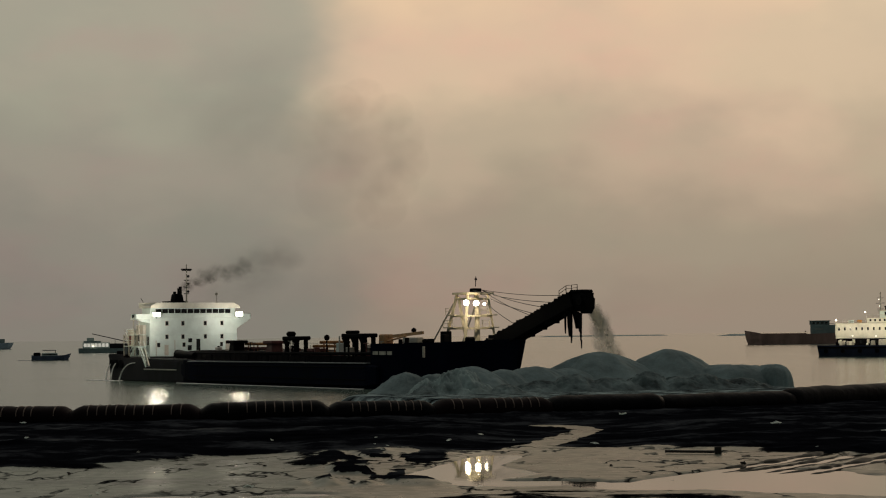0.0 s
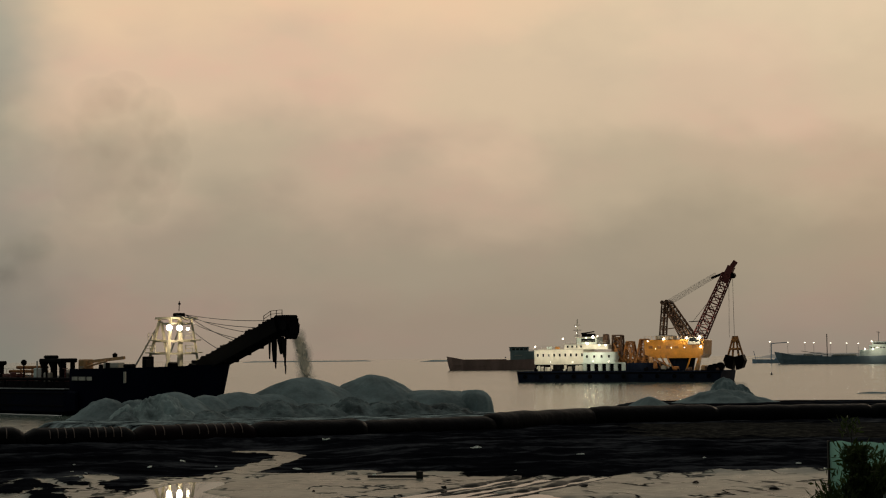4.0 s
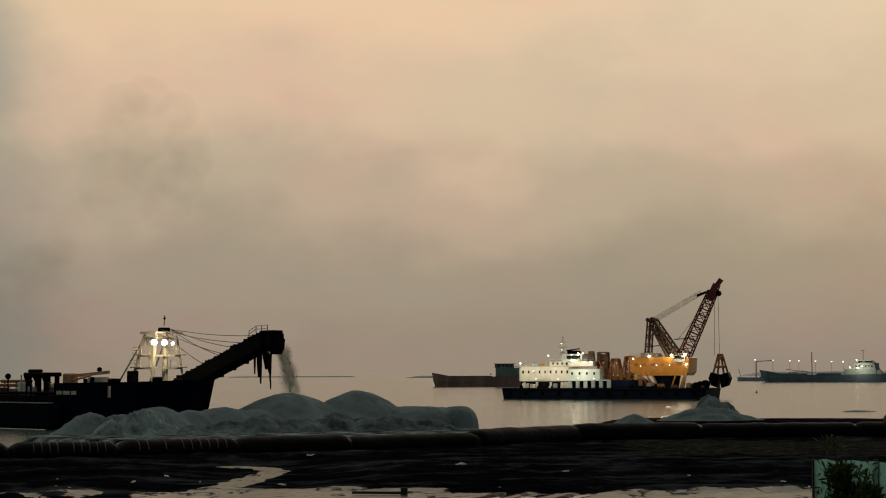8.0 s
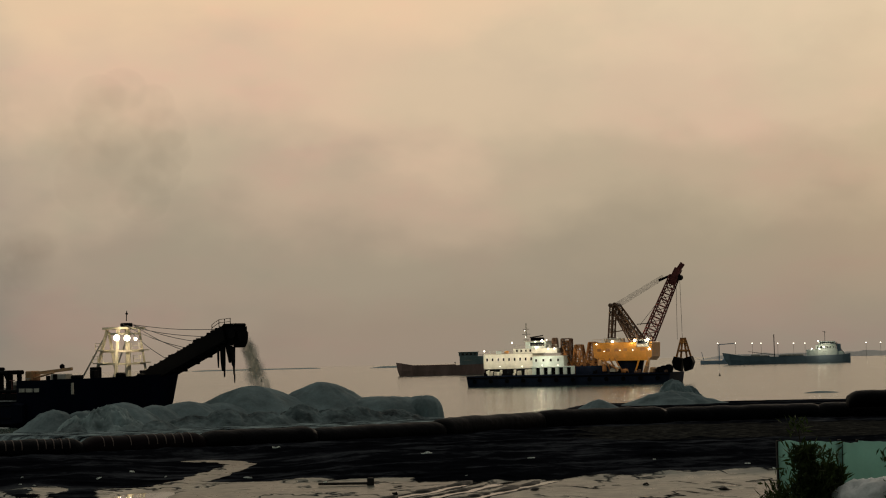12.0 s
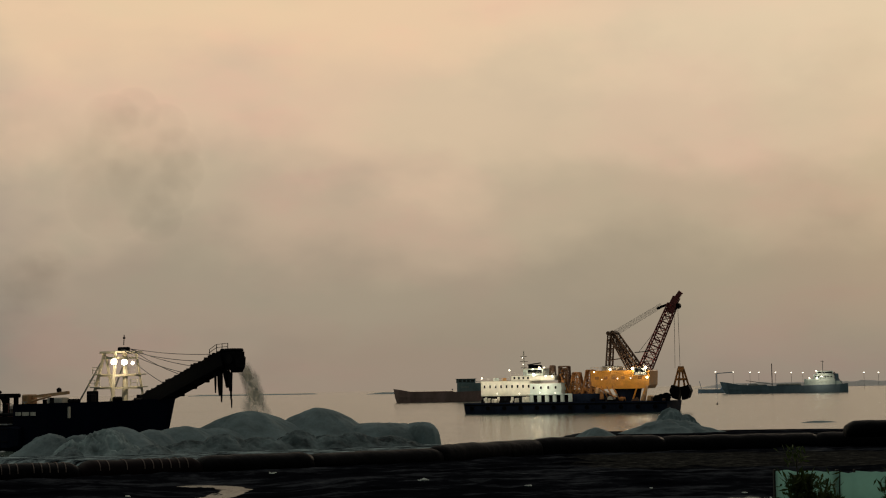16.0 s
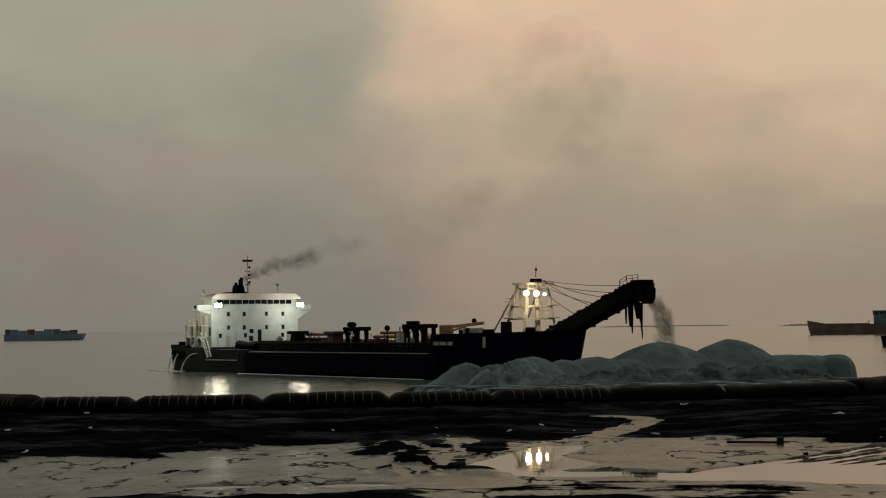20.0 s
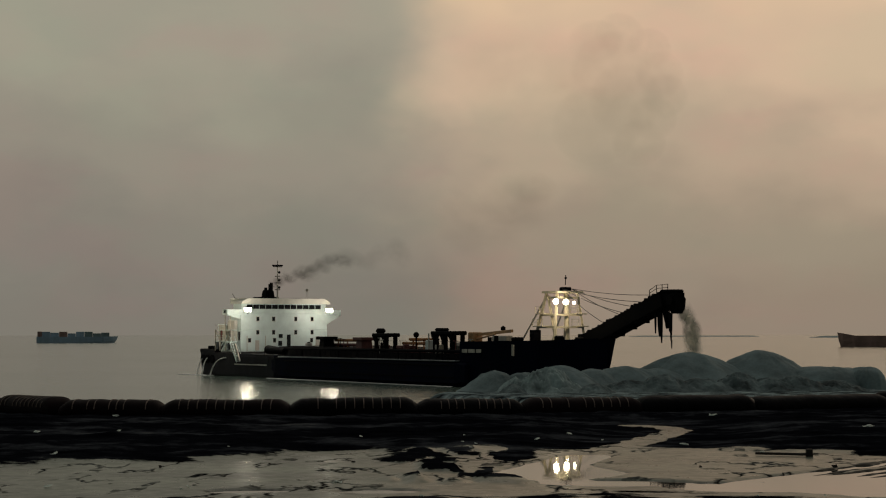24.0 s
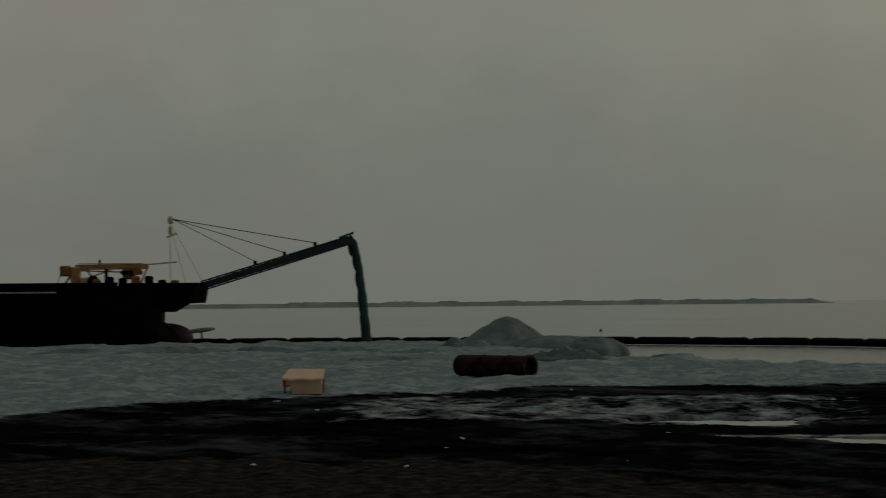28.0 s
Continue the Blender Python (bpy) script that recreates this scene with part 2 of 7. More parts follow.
def soft_mat(name, colour, alpha, scale, lo=0.32, hi=0.66, rim=1.6):
    """Smoke or dust: thins out towards the rim of its piece, broken by noise."""
    m, nt, p = base_mat(name)
    nt.nodes.remove(p)
    out = nt.nodes["Material Output"]
    tc = nt.nodes.new("ShaderNodeTexCoord")
    sep = nt.nodes.new("ShaderNodeSeparateXYZ")
    nt.links.new(tc.outputs["Object"], sep.inputs[0])
    r2 = math_node(nt, "ADD", math_node(nt, "POWER", sep.outputs[0], 2.0), math_node(nt, "POWER", sep.outputs[2], 2.0))
    fall = math_node(nt, "POWER", math_node(nt, "SUBTRACT", 1.0, r2, clamp=True), rim)
    info = nt.nodes.new("ShaderNodeObjectInfo")
    shift = nt.nodes.new("ShaderNodeVectorMath")
    shift.operation = "ADD"
    comb = nt.nodes.new("ShaderNodeCombineXYZ")
    nt.links.new(math_node(nt, "MULTIPLY", info.outputs["Random"], 37.0), comb.inputs[0])
    nt.links.new(tc.outputs["Object"], shift.inputs[0])
    nt.links.new(comb.outputs[0], shift.inputs[1])
    nz = noise_tex(nt, shift.outputs[0], scale, 4.0, 0.6)
    br = nt.nodes.new("ShaderNodeMapRange")
    br.inputs[1].default_value, br.inputs[2].default_value = lo, hi
    nt.links.new(nz, br.inputs[0])
    a = math_node(nt, "MULTIPLY", math_node(nt, "MULTIPLY", fall, br.outputs[0]), alpha, clamp=True)
    tr = nt.nodes.new("ShaderNodeBsdfTransparent")
    df = nt.nodes.new("ShaderNodeBsdfDiffuse")
    df.inputs[0].default_value = (*colour, 1)
    mx = nt.nodes.new("ShaderNodeMixShader")
    nt.links.new(a, mx.inputs[0])
    nt.links.new(tr.outputs[0], mx.inputs[1])
    nt.links.new(df.outputs[0], mx.inputs[2])
    nt.links.new(mx.outputs[0], out.inputs[0])
    return m


M = {
    "sea": water("sea_water", (0.12, 0.165, 0.14), 0.13, [(0.20, 0.30), (0.7, 0.15), (2.4, 0.03)]),
    "pond": water("still_water", (0.07, 0.068, 0.056), 0.015, [(0.8, 0.0012), (4.0, 0.0004)]),
    "ground": ground_mat(),
    "heap": surface("dredged_sand", (0.168, 0.224, 0.234), 0.9, spec=0.10, vary=0.34, scale=0.25, bump=0.25, fine=3.2, depth=0.08),
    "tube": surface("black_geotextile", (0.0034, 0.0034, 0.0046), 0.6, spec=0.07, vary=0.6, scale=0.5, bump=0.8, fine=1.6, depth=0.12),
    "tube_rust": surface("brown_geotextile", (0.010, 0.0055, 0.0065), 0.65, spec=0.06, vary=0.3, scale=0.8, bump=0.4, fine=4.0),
    "tube_pale": surface("dusty_geotextile", (0.13, 0.115, 0.10), 0.85, vary=0.35, scale=1.2, bump=0.4, fine=4.0),
    "strap": surface("worn_strap", (0.16, 0.12, 0.10), 0.8, vary=0.4, scale=2.0, bump=0),
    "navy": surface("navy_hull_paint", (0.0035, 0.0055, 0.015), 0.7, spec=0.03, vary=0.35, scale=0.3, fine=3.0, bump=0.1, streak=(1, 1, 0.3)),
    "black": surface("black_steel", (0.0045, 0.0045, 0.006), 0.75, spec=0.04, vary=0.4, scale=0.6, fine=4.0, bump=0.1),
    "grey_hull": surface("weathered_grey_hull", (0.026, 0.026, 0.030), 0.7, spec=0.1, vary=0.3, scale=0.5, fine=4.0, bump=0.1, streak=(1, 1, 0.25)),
    "red_hull": surface("dull_red_antifouling", (0.016, 0.0045, 0.0065), 0.7, vary=0.35, scale=0.4, fine=3.0, bump=0.1),
    # distance haze is mixed into these four paints, paling and greying them
    "maroon": surface("hazed_maroon", (0.33, 0.20, 0.175), 0.65, vary=0.25, scale=0.3, fine=2.0, bump=0, streak=(1, 1, 0.3)),
    "teal": surface("hazed_teal_paint", (0.22, 0.29, 0.30), 0.6, vary=0.25, scale=0.3, fine=2.0, bump=0),
    "blue_grey": surface("hazed_blue_grey", (0.36, 0.48, 0.61), 0.6, vary=0.2, scale=0.2, fine=2.0, bump=0, streak=(1, 1, 0.3)),
    "tanker_blue": surface("hazed_dark_blue", (0.18, 0.25, 0.31), 0.6, vary=0.2, scale=0.2, fine=2.0, bump=0, streak=(1, 1, 0.3)),
    "launch_blue": surface("weathered_blue_paint", (0.06, 0.085, 0.15), 0.5, vary=0.3, scale=0.5, fine=3.0, bump=0),
    "white": surface("white_ship_paint", (0.68, 0.78, 0.75), 0.45, vary=0.06, scale=0.35, fine=0.5, bump=0.05, streak=(1, 1, 0.2)),
    "cream": surface("cream_paint", (0.80, 0.71, 0.53), 0.5, vary=0.10, scale=0.4, fine=0.6, bump=0),
    "dirty_white": surface("stained_white_paint", (0.50, 0.47, 0.41), 0.55, vary=0.3, scale=0.8, fine=4.0, bump=0, streak=(1, 1, 0.3)),
    "orange": surface("orange_machine_paint", (0.66, 0.27, 0.025), 0.5, vary=0.18, scale=0.4, fine=3.0, bump=0.05),
    "rust": surface("rusty_orange_steel", (0.40, 0.17, 0.050), 0.75, vary=0.4, scale=0.7, fine=4.0, bump=0.2),
    "red_steel": surface("dark_red_steel", (0.20, 0.042, 0.040), 0.6, vary=0.3, scale=0.6, fine=4.0, bump=0),
    "tan_steel": surface("ochre_crane_paint", (0.60, 0.35, 0.17), 0.55, vary=0.36, scale=0.8, fine=4.0, bump=0),
    "dark_red": surface("oxide_red_steel", (0.14, 0.045, 0.04), 0.7, vary=0.35, scale=0.8, fine=4.0, bump=0),
    "teal_boom": surface("dark_teal_steel", (0.018, 0.045, 0.055), 0.6, vary=0.3, scale=0.6, fine=4.0, bump=0),
    "cable": surface("steel_cable", (0.05, 0.05, 0.05), 0.6, vary=0.2, scale=2.0, fine=9.0, bump=0),
    "pale_cable": surface("galvanised_rope", (0.20, 0.19, 0.185), 0.6, vary=0.2, scale=2.0, fine=9.0, bump=0),
    "tarp": surface("tan_tarpaulin", (0.90, 0.63, 0.45), 0.7, vary=0.12, scale=1.0, fine=6.0, bump=0.2),
    "netting": translucent(surface("green_sheeting", (0.42, 0.61, 0.56), 0.7, vary=0.25, scale=1.6, fine=20.0, bump=0.2, depth=0.01, streak=(1, 1, 0.4)), (0.45, 0.68, 0.63), 0.75),
    "cloth": translucent(surface("white_sheeting", (0.90, 0.95, 0.92), 0.6, vary=0.06, scale=3.0, fine=20.0, bump=0.3, depth=0.02), (0.90, 0.96, 0.93), 0.72),
    "leaf": translucent(surface("dull_green_leaf", (0.035, 0.060, 0.022), 0.6, vary=0.4, scale=5.0, fine=30.0, bump=0, tint=(0.06, 0.08, 0.02), spec=0.2), (0.035, 0.06, 0.012), 0.25),
    "bark": surface("grey_brown_bark", (0.05, 0.04, 0.03), 0.85, vary=0.3, scale=6.0, fine=40.0, bump=0.3, depth=0.01),
    "stream": surface("pouring_sand", (0.040, 0.078, 0.088), 0.8, spec=0.1, vary=0.4, scale=1.2, fine=5.0, bump=0.3, streak=(1, 1, 0.2)),
    "pipe_rust": surface("rusted_pipe", (0.034, 0.019, 0.017), 0.8, spec=0.1, vary=0.7, scale=1.1, fine=5.0, bump=0.6, depth=0.05),
    "cover": translucent(surface("white_plastic", (0.93, 0.97, 0.95), 0.5, vary=0.05, scale=3.0, fine=16.0, bump=0.4, depth=0.03), (0.9, 0.96, 0.93), 0.2),
    "rut": surface("churned_mud", (0.028, 0.028, 0.024), 0.7, spec=0.15, vary=0.5, scale=0.8, fine=5.0, bump=0.4, depth=0.03),
    "stone": surface("pale_rubbish", (0.45, 0.43, 0.38), 0.8, vary=0.3, scale=3.0, fine=12.0, bump=0.2),
    "timber": surface("sodden_timber", (0.03, 0.024, 0.02), 0.8, vary=0.3, scale=3.0, fine=12.0, bump=0.2),
    # both far shores are painted paler to show haze
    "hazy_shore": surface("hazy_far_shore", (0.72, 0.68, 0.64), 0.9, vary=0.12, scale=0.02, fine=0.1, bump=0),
    "island": surface("hazed_scrub", (0.24, 0.31, 0.32), 0.9, vary=0.25, scale=0.02, fine=0.1, bump=0),
    "glass": surface("dark_window_glass", (0.012, 0.014, 0.016), 0.12, vary=0.2, scale=1.0, fine=5.0, bump=0),
    "foam": surface("white_water", (0.85, 0.87, 0.83), 0.5, vary=0.25, scale=2.0, fine=8.0, bump=0.3),
    "heap_wet": surface("dark_wet_sand", (0.075, 0.102, 0.110), 0.8, spec=0.12, vary=0.65, scale=0.45, bump=0.5, fine=2.6, depth=0.12, tint=(0.13, 0.17, 0.175)),
    "heap_pale": surface("fresh_pale_sand", (0.27, 0.345, 0.35), 0.9, spec=0.10, vary=0.5, scale=0.5, bump=0.3, fine=2.4, depth=0.10),
    "ivory": surface("ivory_paint", (0.78, 0.76, 0.67), 0.5, vary=0.10, scale=0.4, fine=0.6, bump=0),
    "pontoon": surface("dull_navy_paint", (0.013, 0.019, 0.038), 0.7, spec=0.03, vary=0.35, scale=0.3, fine=3.0, bump=0.1, streak=(1, 1, 0.3)),
    "brown_steel": surface("dark_brown_steel", (0.13, 0.066, 0.038), 0.65, vary=0.35, scale=0.8, fine=4.0, bump=0),
    # pale tone stands for sky light on the sponson's top
    "edge": surface("sky_lit_edge", (0.20, 0.22, 0.23), 0.5, vary=0.35, scale=0.5, fine=4.0, bump=0.1, streak=(0.3, 1, 1)),
    "flood": glow("house_floodlight_lens", (1.0, 0.86, 0.58), 85.0),
    "lamp": glow("floodlight_lens", (1.0, 0.88, 0.62), 13.0),
    "lamp_small": glow("work_light_lens", (1.0, 0.92, 0.72), 4.0),
    "lamp_far": glow("distant_light", (1.0, 0.93, 0.72), 3.0),
    # glow added to the ferry's panes to lift its dark deckhouse
    "cabin_glow": glow("cabin_fill_glow", (1.0, 0.95, 0.82), 0.42),
    "smoke": soft_mat("funnel_smoke", (0.080, 0.072, 0.056), 0.50, 1.0),
    "cloud": soft_mat("drifted_smoke", (0.26, 0.225, 0.195), 0.125, 0.8, 0.25, 0.6),
    "billow": soft_mat("billowing_smoke", (0.25, 0.215, 0.19), 0.085, 1.1, 0.05, 0.6, 0.55),
    "haze": soft_mat("thin_smoke", (0.20, 0.19, 0.16), 0.15, 0.8, 0.25, 0.6),
    "dust": soft_mat("falling_sand", (0.27, 0.255, 0.215), 0.58, 1.3, 0.25, 0.66),
    "spray": soft_mat("pale_falling_sand", (0.86, 0.82, 0.72), 0.62, 1.2, 0.18, 0.62),
    "pour": soft_mat("pouring_wet_sand", (0.026, 0.056, 0.064), 6.0, 0.9, 0.0, 0.5),
}


# ---- mesh helpers ----
def obj(name, bm, mat, smooth=False):
    me = bpy.data.meshes.new(name)
    bm.to_mesh(me)
    bm.free()
    me.materials.append(M[mat] if isinstance(mat, str) else mat)
    if smooth:
        me.polygons.foreach_set("use_smooth", [True] * len(me.polygons))
    return new(name, me)


def thing(name, m, label, category, group="", kind=""):
    ob = new(name)
    ob.matrix_world = m
    ob.empty_display_size = 0.5
    return tagged(ob, label, category, group, kind)


def part(name, bm, mat, parent, label="", smooth=False):
    """One mesh under a thing or a part, in the space of its parent."""
    ob = obj(name, bm, mat, smooth)
    ob.parent = parent
    if label:
        ob["label"] = label
    return ob


def again(ob, parent, loc, rz=0.0, name=None):
    """Another piece on the same mesh."""
    o = new(name or ob.name.split(".")[0], ob.data)
    o.parent = parent
    o.location, o.rotation_euler = loc, (0, 0, rz)
    if "label" in ob:
        o["label"] = ob["label"]
    return o


def B():
    return bmesh.new()


def box(bm, lo, hi, bevel=0.0, taper=None):
    """A box from corner to corner, its edges taken off."""
    lo, hi = Vector(lo), Vector(hi)
    size, mid = hi - lo, (hi + lo) / 2
    r = bmesh.ops.create_cube(bm, size=1, matrix=Matrix.Translation(mid) @ Matrix.Diagonal((*size, 1)))
    vs = r["verts"]
    if taper:
        for v in vs:
            if v.co.z > mid.z:
                v.co.x = mid.x + (v.co.x - mid.x) * taper[0]
                v.co.y = mid.y + (v.co.y - mid.y) * taper[1]
    if bevel:
        es = list({e for v in vs for e in v.link_edges})
        bmesh.ops.bevel(bm, geom=es, offset=bevel, segments=1, affect="EDGES")
    return bm


def bar(bm, p, q, r, sides=8, r2=None):
    """A round bar from p to q."""
    p, q = Vector(p), Vector(q)
    d = q - p
    m = Matrix.Translation((p + q) / 2) @ d.to_track_quat("Z", "Y").to_matrix().to_4x4()
    bmesh.ops.create_cone(bm, cap_ends=True, segments=sides, radius1=r, radius2=r if r2 is None else r2, depth=d.length, matrix=m)
    return bm


def beam(bm, p, q, w, h=None):
    """A square beam from p to q."""
    p, q = Vector(p), Vector(q)
    d = q - p
    m = Matrix.Translation((p + q) / 2) @ d.to_track_quat("Z", "Y").to_matrix().to_4x4() @ Matrix.Diagonal((w, h or w, d.length, 1))
    bmesh.ops.create_cube(bm, size=1, matrix=m)
    return bm


def loft(bm, rings, caps=True):
    """Skin closed rings of equal count."""
    vs = [[bm.verts.new(c) for c in ring] for ring in rings]
    n = len(vs[0])
    for a, b in zip(vs, vs[1:]):
        for i in range(n):
            bm.faces.new((a[i], a[(i + 1) % n], b[(i + 1) % n], b[i]))
    if caps:
        bm.faces.new(vs[0][::-1])
        bm.faces.new(vs[-1])
    bmesh.ops.recalc_face_normals(bm, faces=bm.faces)
    return bm


def ball(bm, c, r, sub=2, scale=(1, 1, 1)):
    bmesh.ops.create_icosphere(bm, subdivisions=sub, radius=r, matrix=Matrix.Translation(c) @ Matrix.Diagonal((*scale, 1)))
    return bm


def truss(bm, p, q, w0, w1, n, r, up=(0, 0, 1), deep=None):
    """A lattice boom of four chords with zigzag lacing."""
    p, q = Vector(p), Vector(q)
    d = (q - p).normalized()
    sidev = d.cross(Vector(up)).normalized()
    upv = sidev.cross(d)
    corners = []
    for k in range(n + 1):
        f = k / n
        w = (w0 + (w1 - w0) * f) / 2
        hgt = w * (deep or 1.0)
        c = p.lerp(q, f)
        corners.append([c + sidev * (sx * w) + upv * (sz * hgt) for sx, sz in ((-1, -1), (1, -1), (1, 1), (-1, 1))])
    for i in range(4):
        for k in range(n):
            bar(bm, corners[k][i], corners[k + 1][i], r, 6)
            j = (i + 1) % 4
            a, b = (i, j) if k % 2 else (j, i)
            bar(bm, corners[k][a], corners[k + 1][b], r * 0.6, 5)
    for k in range(0, n + 1):
        for i in range(4):
            bar(bm, corners[k][i], corners[k][(i + 1) % 4], r * 0.6, 5)
    return bm


def pol(az, d, z=0.0):
    """A place by its bearing from the camera's foot and its distance."""
    return Vector((d * math.sin(radians(az)), d * math.cos(radians(az)), z))


def nz(x, y, s=1.0, seed=0.0):
    return noise.noise((x * s + seed, y * s - seed, seed * 0.37))


def fbm(x, y, s=1.0, seed=0.0, octaves=4):
    v, a = 0.0, 1.0
    for _ in range(octaves):
        v += a * noise.noise((x * s + seed, y * s - seed, seed * 0.37))
        s, a = s * 2.1, a * 0.5
    return v


def smooth(a, b, x):
    t = min(1.0, max(0.0, (x - a) / (b - a)))
    return t * t * (3 - 2 * t)


def along(table, x):
    """Straight interpolation in a short table of pairs."""
    for (a, va), (b, vb) in zip(table, table[1:]):
        if x <= b:
            return va + (vb - va) * max(0.0, (x - a) / (b - a))
    return table[-1][1]


# ---- ground and water ----
TUBE_LINE = [(-21.7, 188), (-20.4, 175), (-18.5, 160), (-15, 144), (-6.7, 140), (1, 143), (4, 146), (9.8, 152), (12, 161), (15.4, 173), (22.6, 181), (34, 188)]
SAND_EDGE = [(-62, 290), (-36.4, 288), (-35.4, 208), (-32.4, 198), (-30.8, 178), (-26.3, 170), (-23.5, 174), (-21.6, 184), (-21, 182)]
# the wet silt in front: bearing, its near and its far edge
SILT_NEAR = [(-34, 90), (-28, 85.5), (-20.2, 77), (-17.6, 73.5), (-14, 73.5), (-11.7, 74.5), (-9.5, 72.8), (-6.7, 72.3), (-3, 73.5), (-1.2, 74), (0.6, 73), (3.3, 70), (8, 62), (34, 62)]
SILT_FAR = [(-34, 91), (-28, 92.5), (-21.5, 92), (-17.6, 96), (-14, 96.6), (-10.4, 98), (-7.5, 103), (-4.9, 105), (-2, 106), (1.2, 104.5), (3.4, 107), (6, 105), (9, 104), (12, 103), (17, 102), (22, 104), (34, 105)]
PONDS = [  # bearing, distance, half width, half depth, depth
    (0.9, 88.5, 2.6, 5.0, 0.25), (2.8, 82.5, 3.6, 1.8, 0.2), (7.2, 81, 4.5, 2.4, 0.2), (10.8, 84, 4.5, 6.0, 0.25), (14.5, 82, 6, 5, 0.2), (21, 80, 8, 5, 0.2),
    (-9.4, 78.5, 2.0, 1.0, 0.08), (-5.0, 78, 2.0, 1.0, 0.08), (-24, 86, 6, 2.2, 0.2), (-31.6, 102, 4.6, 2.6, 0.5), (-30.4, 99.5, 3.4, 2.0, 0.5), (-28, 88.5, 5, 1.8, 0.4)]
STREAM = [(7.4, 132), (9.6, 130), (10.4, 126), (7.4, 114), (4.6, 106), (1.8, 96), (-0.5, 88)]


TRACKS = (-30.9, -29.0, -26.7)  # across the slant of the ruts


def shore(az):
    if az < -21:
        return along(SAND_EDGE, az) + 6 * nz(az, 0, 0.35, 4.0) * (1 if az > -35 else 0.6)
    return along(TUBE_LINE, az) + 2.5


def seg_dist(x, y, pts):
    best = 1e9
    for (ax, ay), (bx, by) in zip(pts, pts[1:]):
        dx, dy = bx - ax, by - ay
        t = min(1, max(0, ((x - ax) * dx + (y - ay) * dy) / (dx * dx + dy * dy)))
        best = min(best, math.hypot(x - ax - t * dx, y - ay - t * dy))
    return best


def sandiness(az, d):
    """1 on the dredged sand, 0 on the mud."""
    near = along([(-60, 105), (-54.8, 109), (-49.5, 121), (-40.9, 124), (-36.5, 130), (-32.9, 134), (-26.3, 136), (-22, 138), (-19, 144)], az)
    left = smooth(-18.0, -20.5, az) * smooth(-5, 5, d - near + 4 * nz(az, d, 0.12, 3.0))
    streaks = 0.47 * smooth(-24, -30, az) * smooth(-47, -42, az) * smooth(94, 100, d) * smooth(124, 118, d)
    spit = 0.50 * smooth(158, 172, d) * smooth(-8, -4, az) * smooth(14.5, 12, az)
    return max(left, spit, streaks)


def dirtiness(az, d):
    """1 on the trampled grey-brown soil below the bank."""
    edge = along([(-60, 79), (-50, 77), (-46.5, 78), (-44.5, 72), (-42, 76), (-38, 72), (-34, 66), (-20, 60), (-10, 50)], az)
    bank = 0.85 * smooth(3, -3, d - edge + 3 * nz(az * 2, d, 0.3, 2.0))
    return max(bank, 0.62 * smooth(13, 17, az) * smooth(134, 142, d) * smooth(174, 167, d))


def wetness(az, d):
    """1 on the wet silt round the puddles."""
    a, b = along(SILT_NEAR, az), along(SILT_FAR, az)
    w = smooth(-36, -26, az) * smooth(-3, 3, d - a) * smooth(4, -4, d - b)
    w *= 1 - 0.85 * smooth(-6.5, -3, az) * smooth(0.8, -0.6, az) * smooth(78, 84, d) * smooth(-0.28, 0.22, fbm(az * 1.6, d * 0.35, 0.5, 14.0, 4))
    w *= 1 - 0.42 * smooth(82, 75, d) * smooth(-2, 1, az) * smooth(12, 8, az)
    w = min(1.25, w * (1 + 0.25 * smooth(1, 3, az) * smooth(11, 9, az) * smooth(86, 89, d)))
    w = max(w, 0.50 * smooth(-5, -2, az) * smooth(66, 70, d) * smooth(82, 76, d))
    if 96 < d < 136 and -2 < az < 8:  # the bed of the stream
        px, py = d * math.sin(radians(az)), d * math.cos(radians(az))
        w = max(w, smooth(1.6, 0.6, seg_dist(px, py, STREAM) + 0.4 * nz(px, py, 0.5, 5.0)))
    return max(w, 0.52 * smooth(-36, -33, az) * smooth(-27, -30, az) * smooth(95, 98, d) * smooth(107, 103, d))


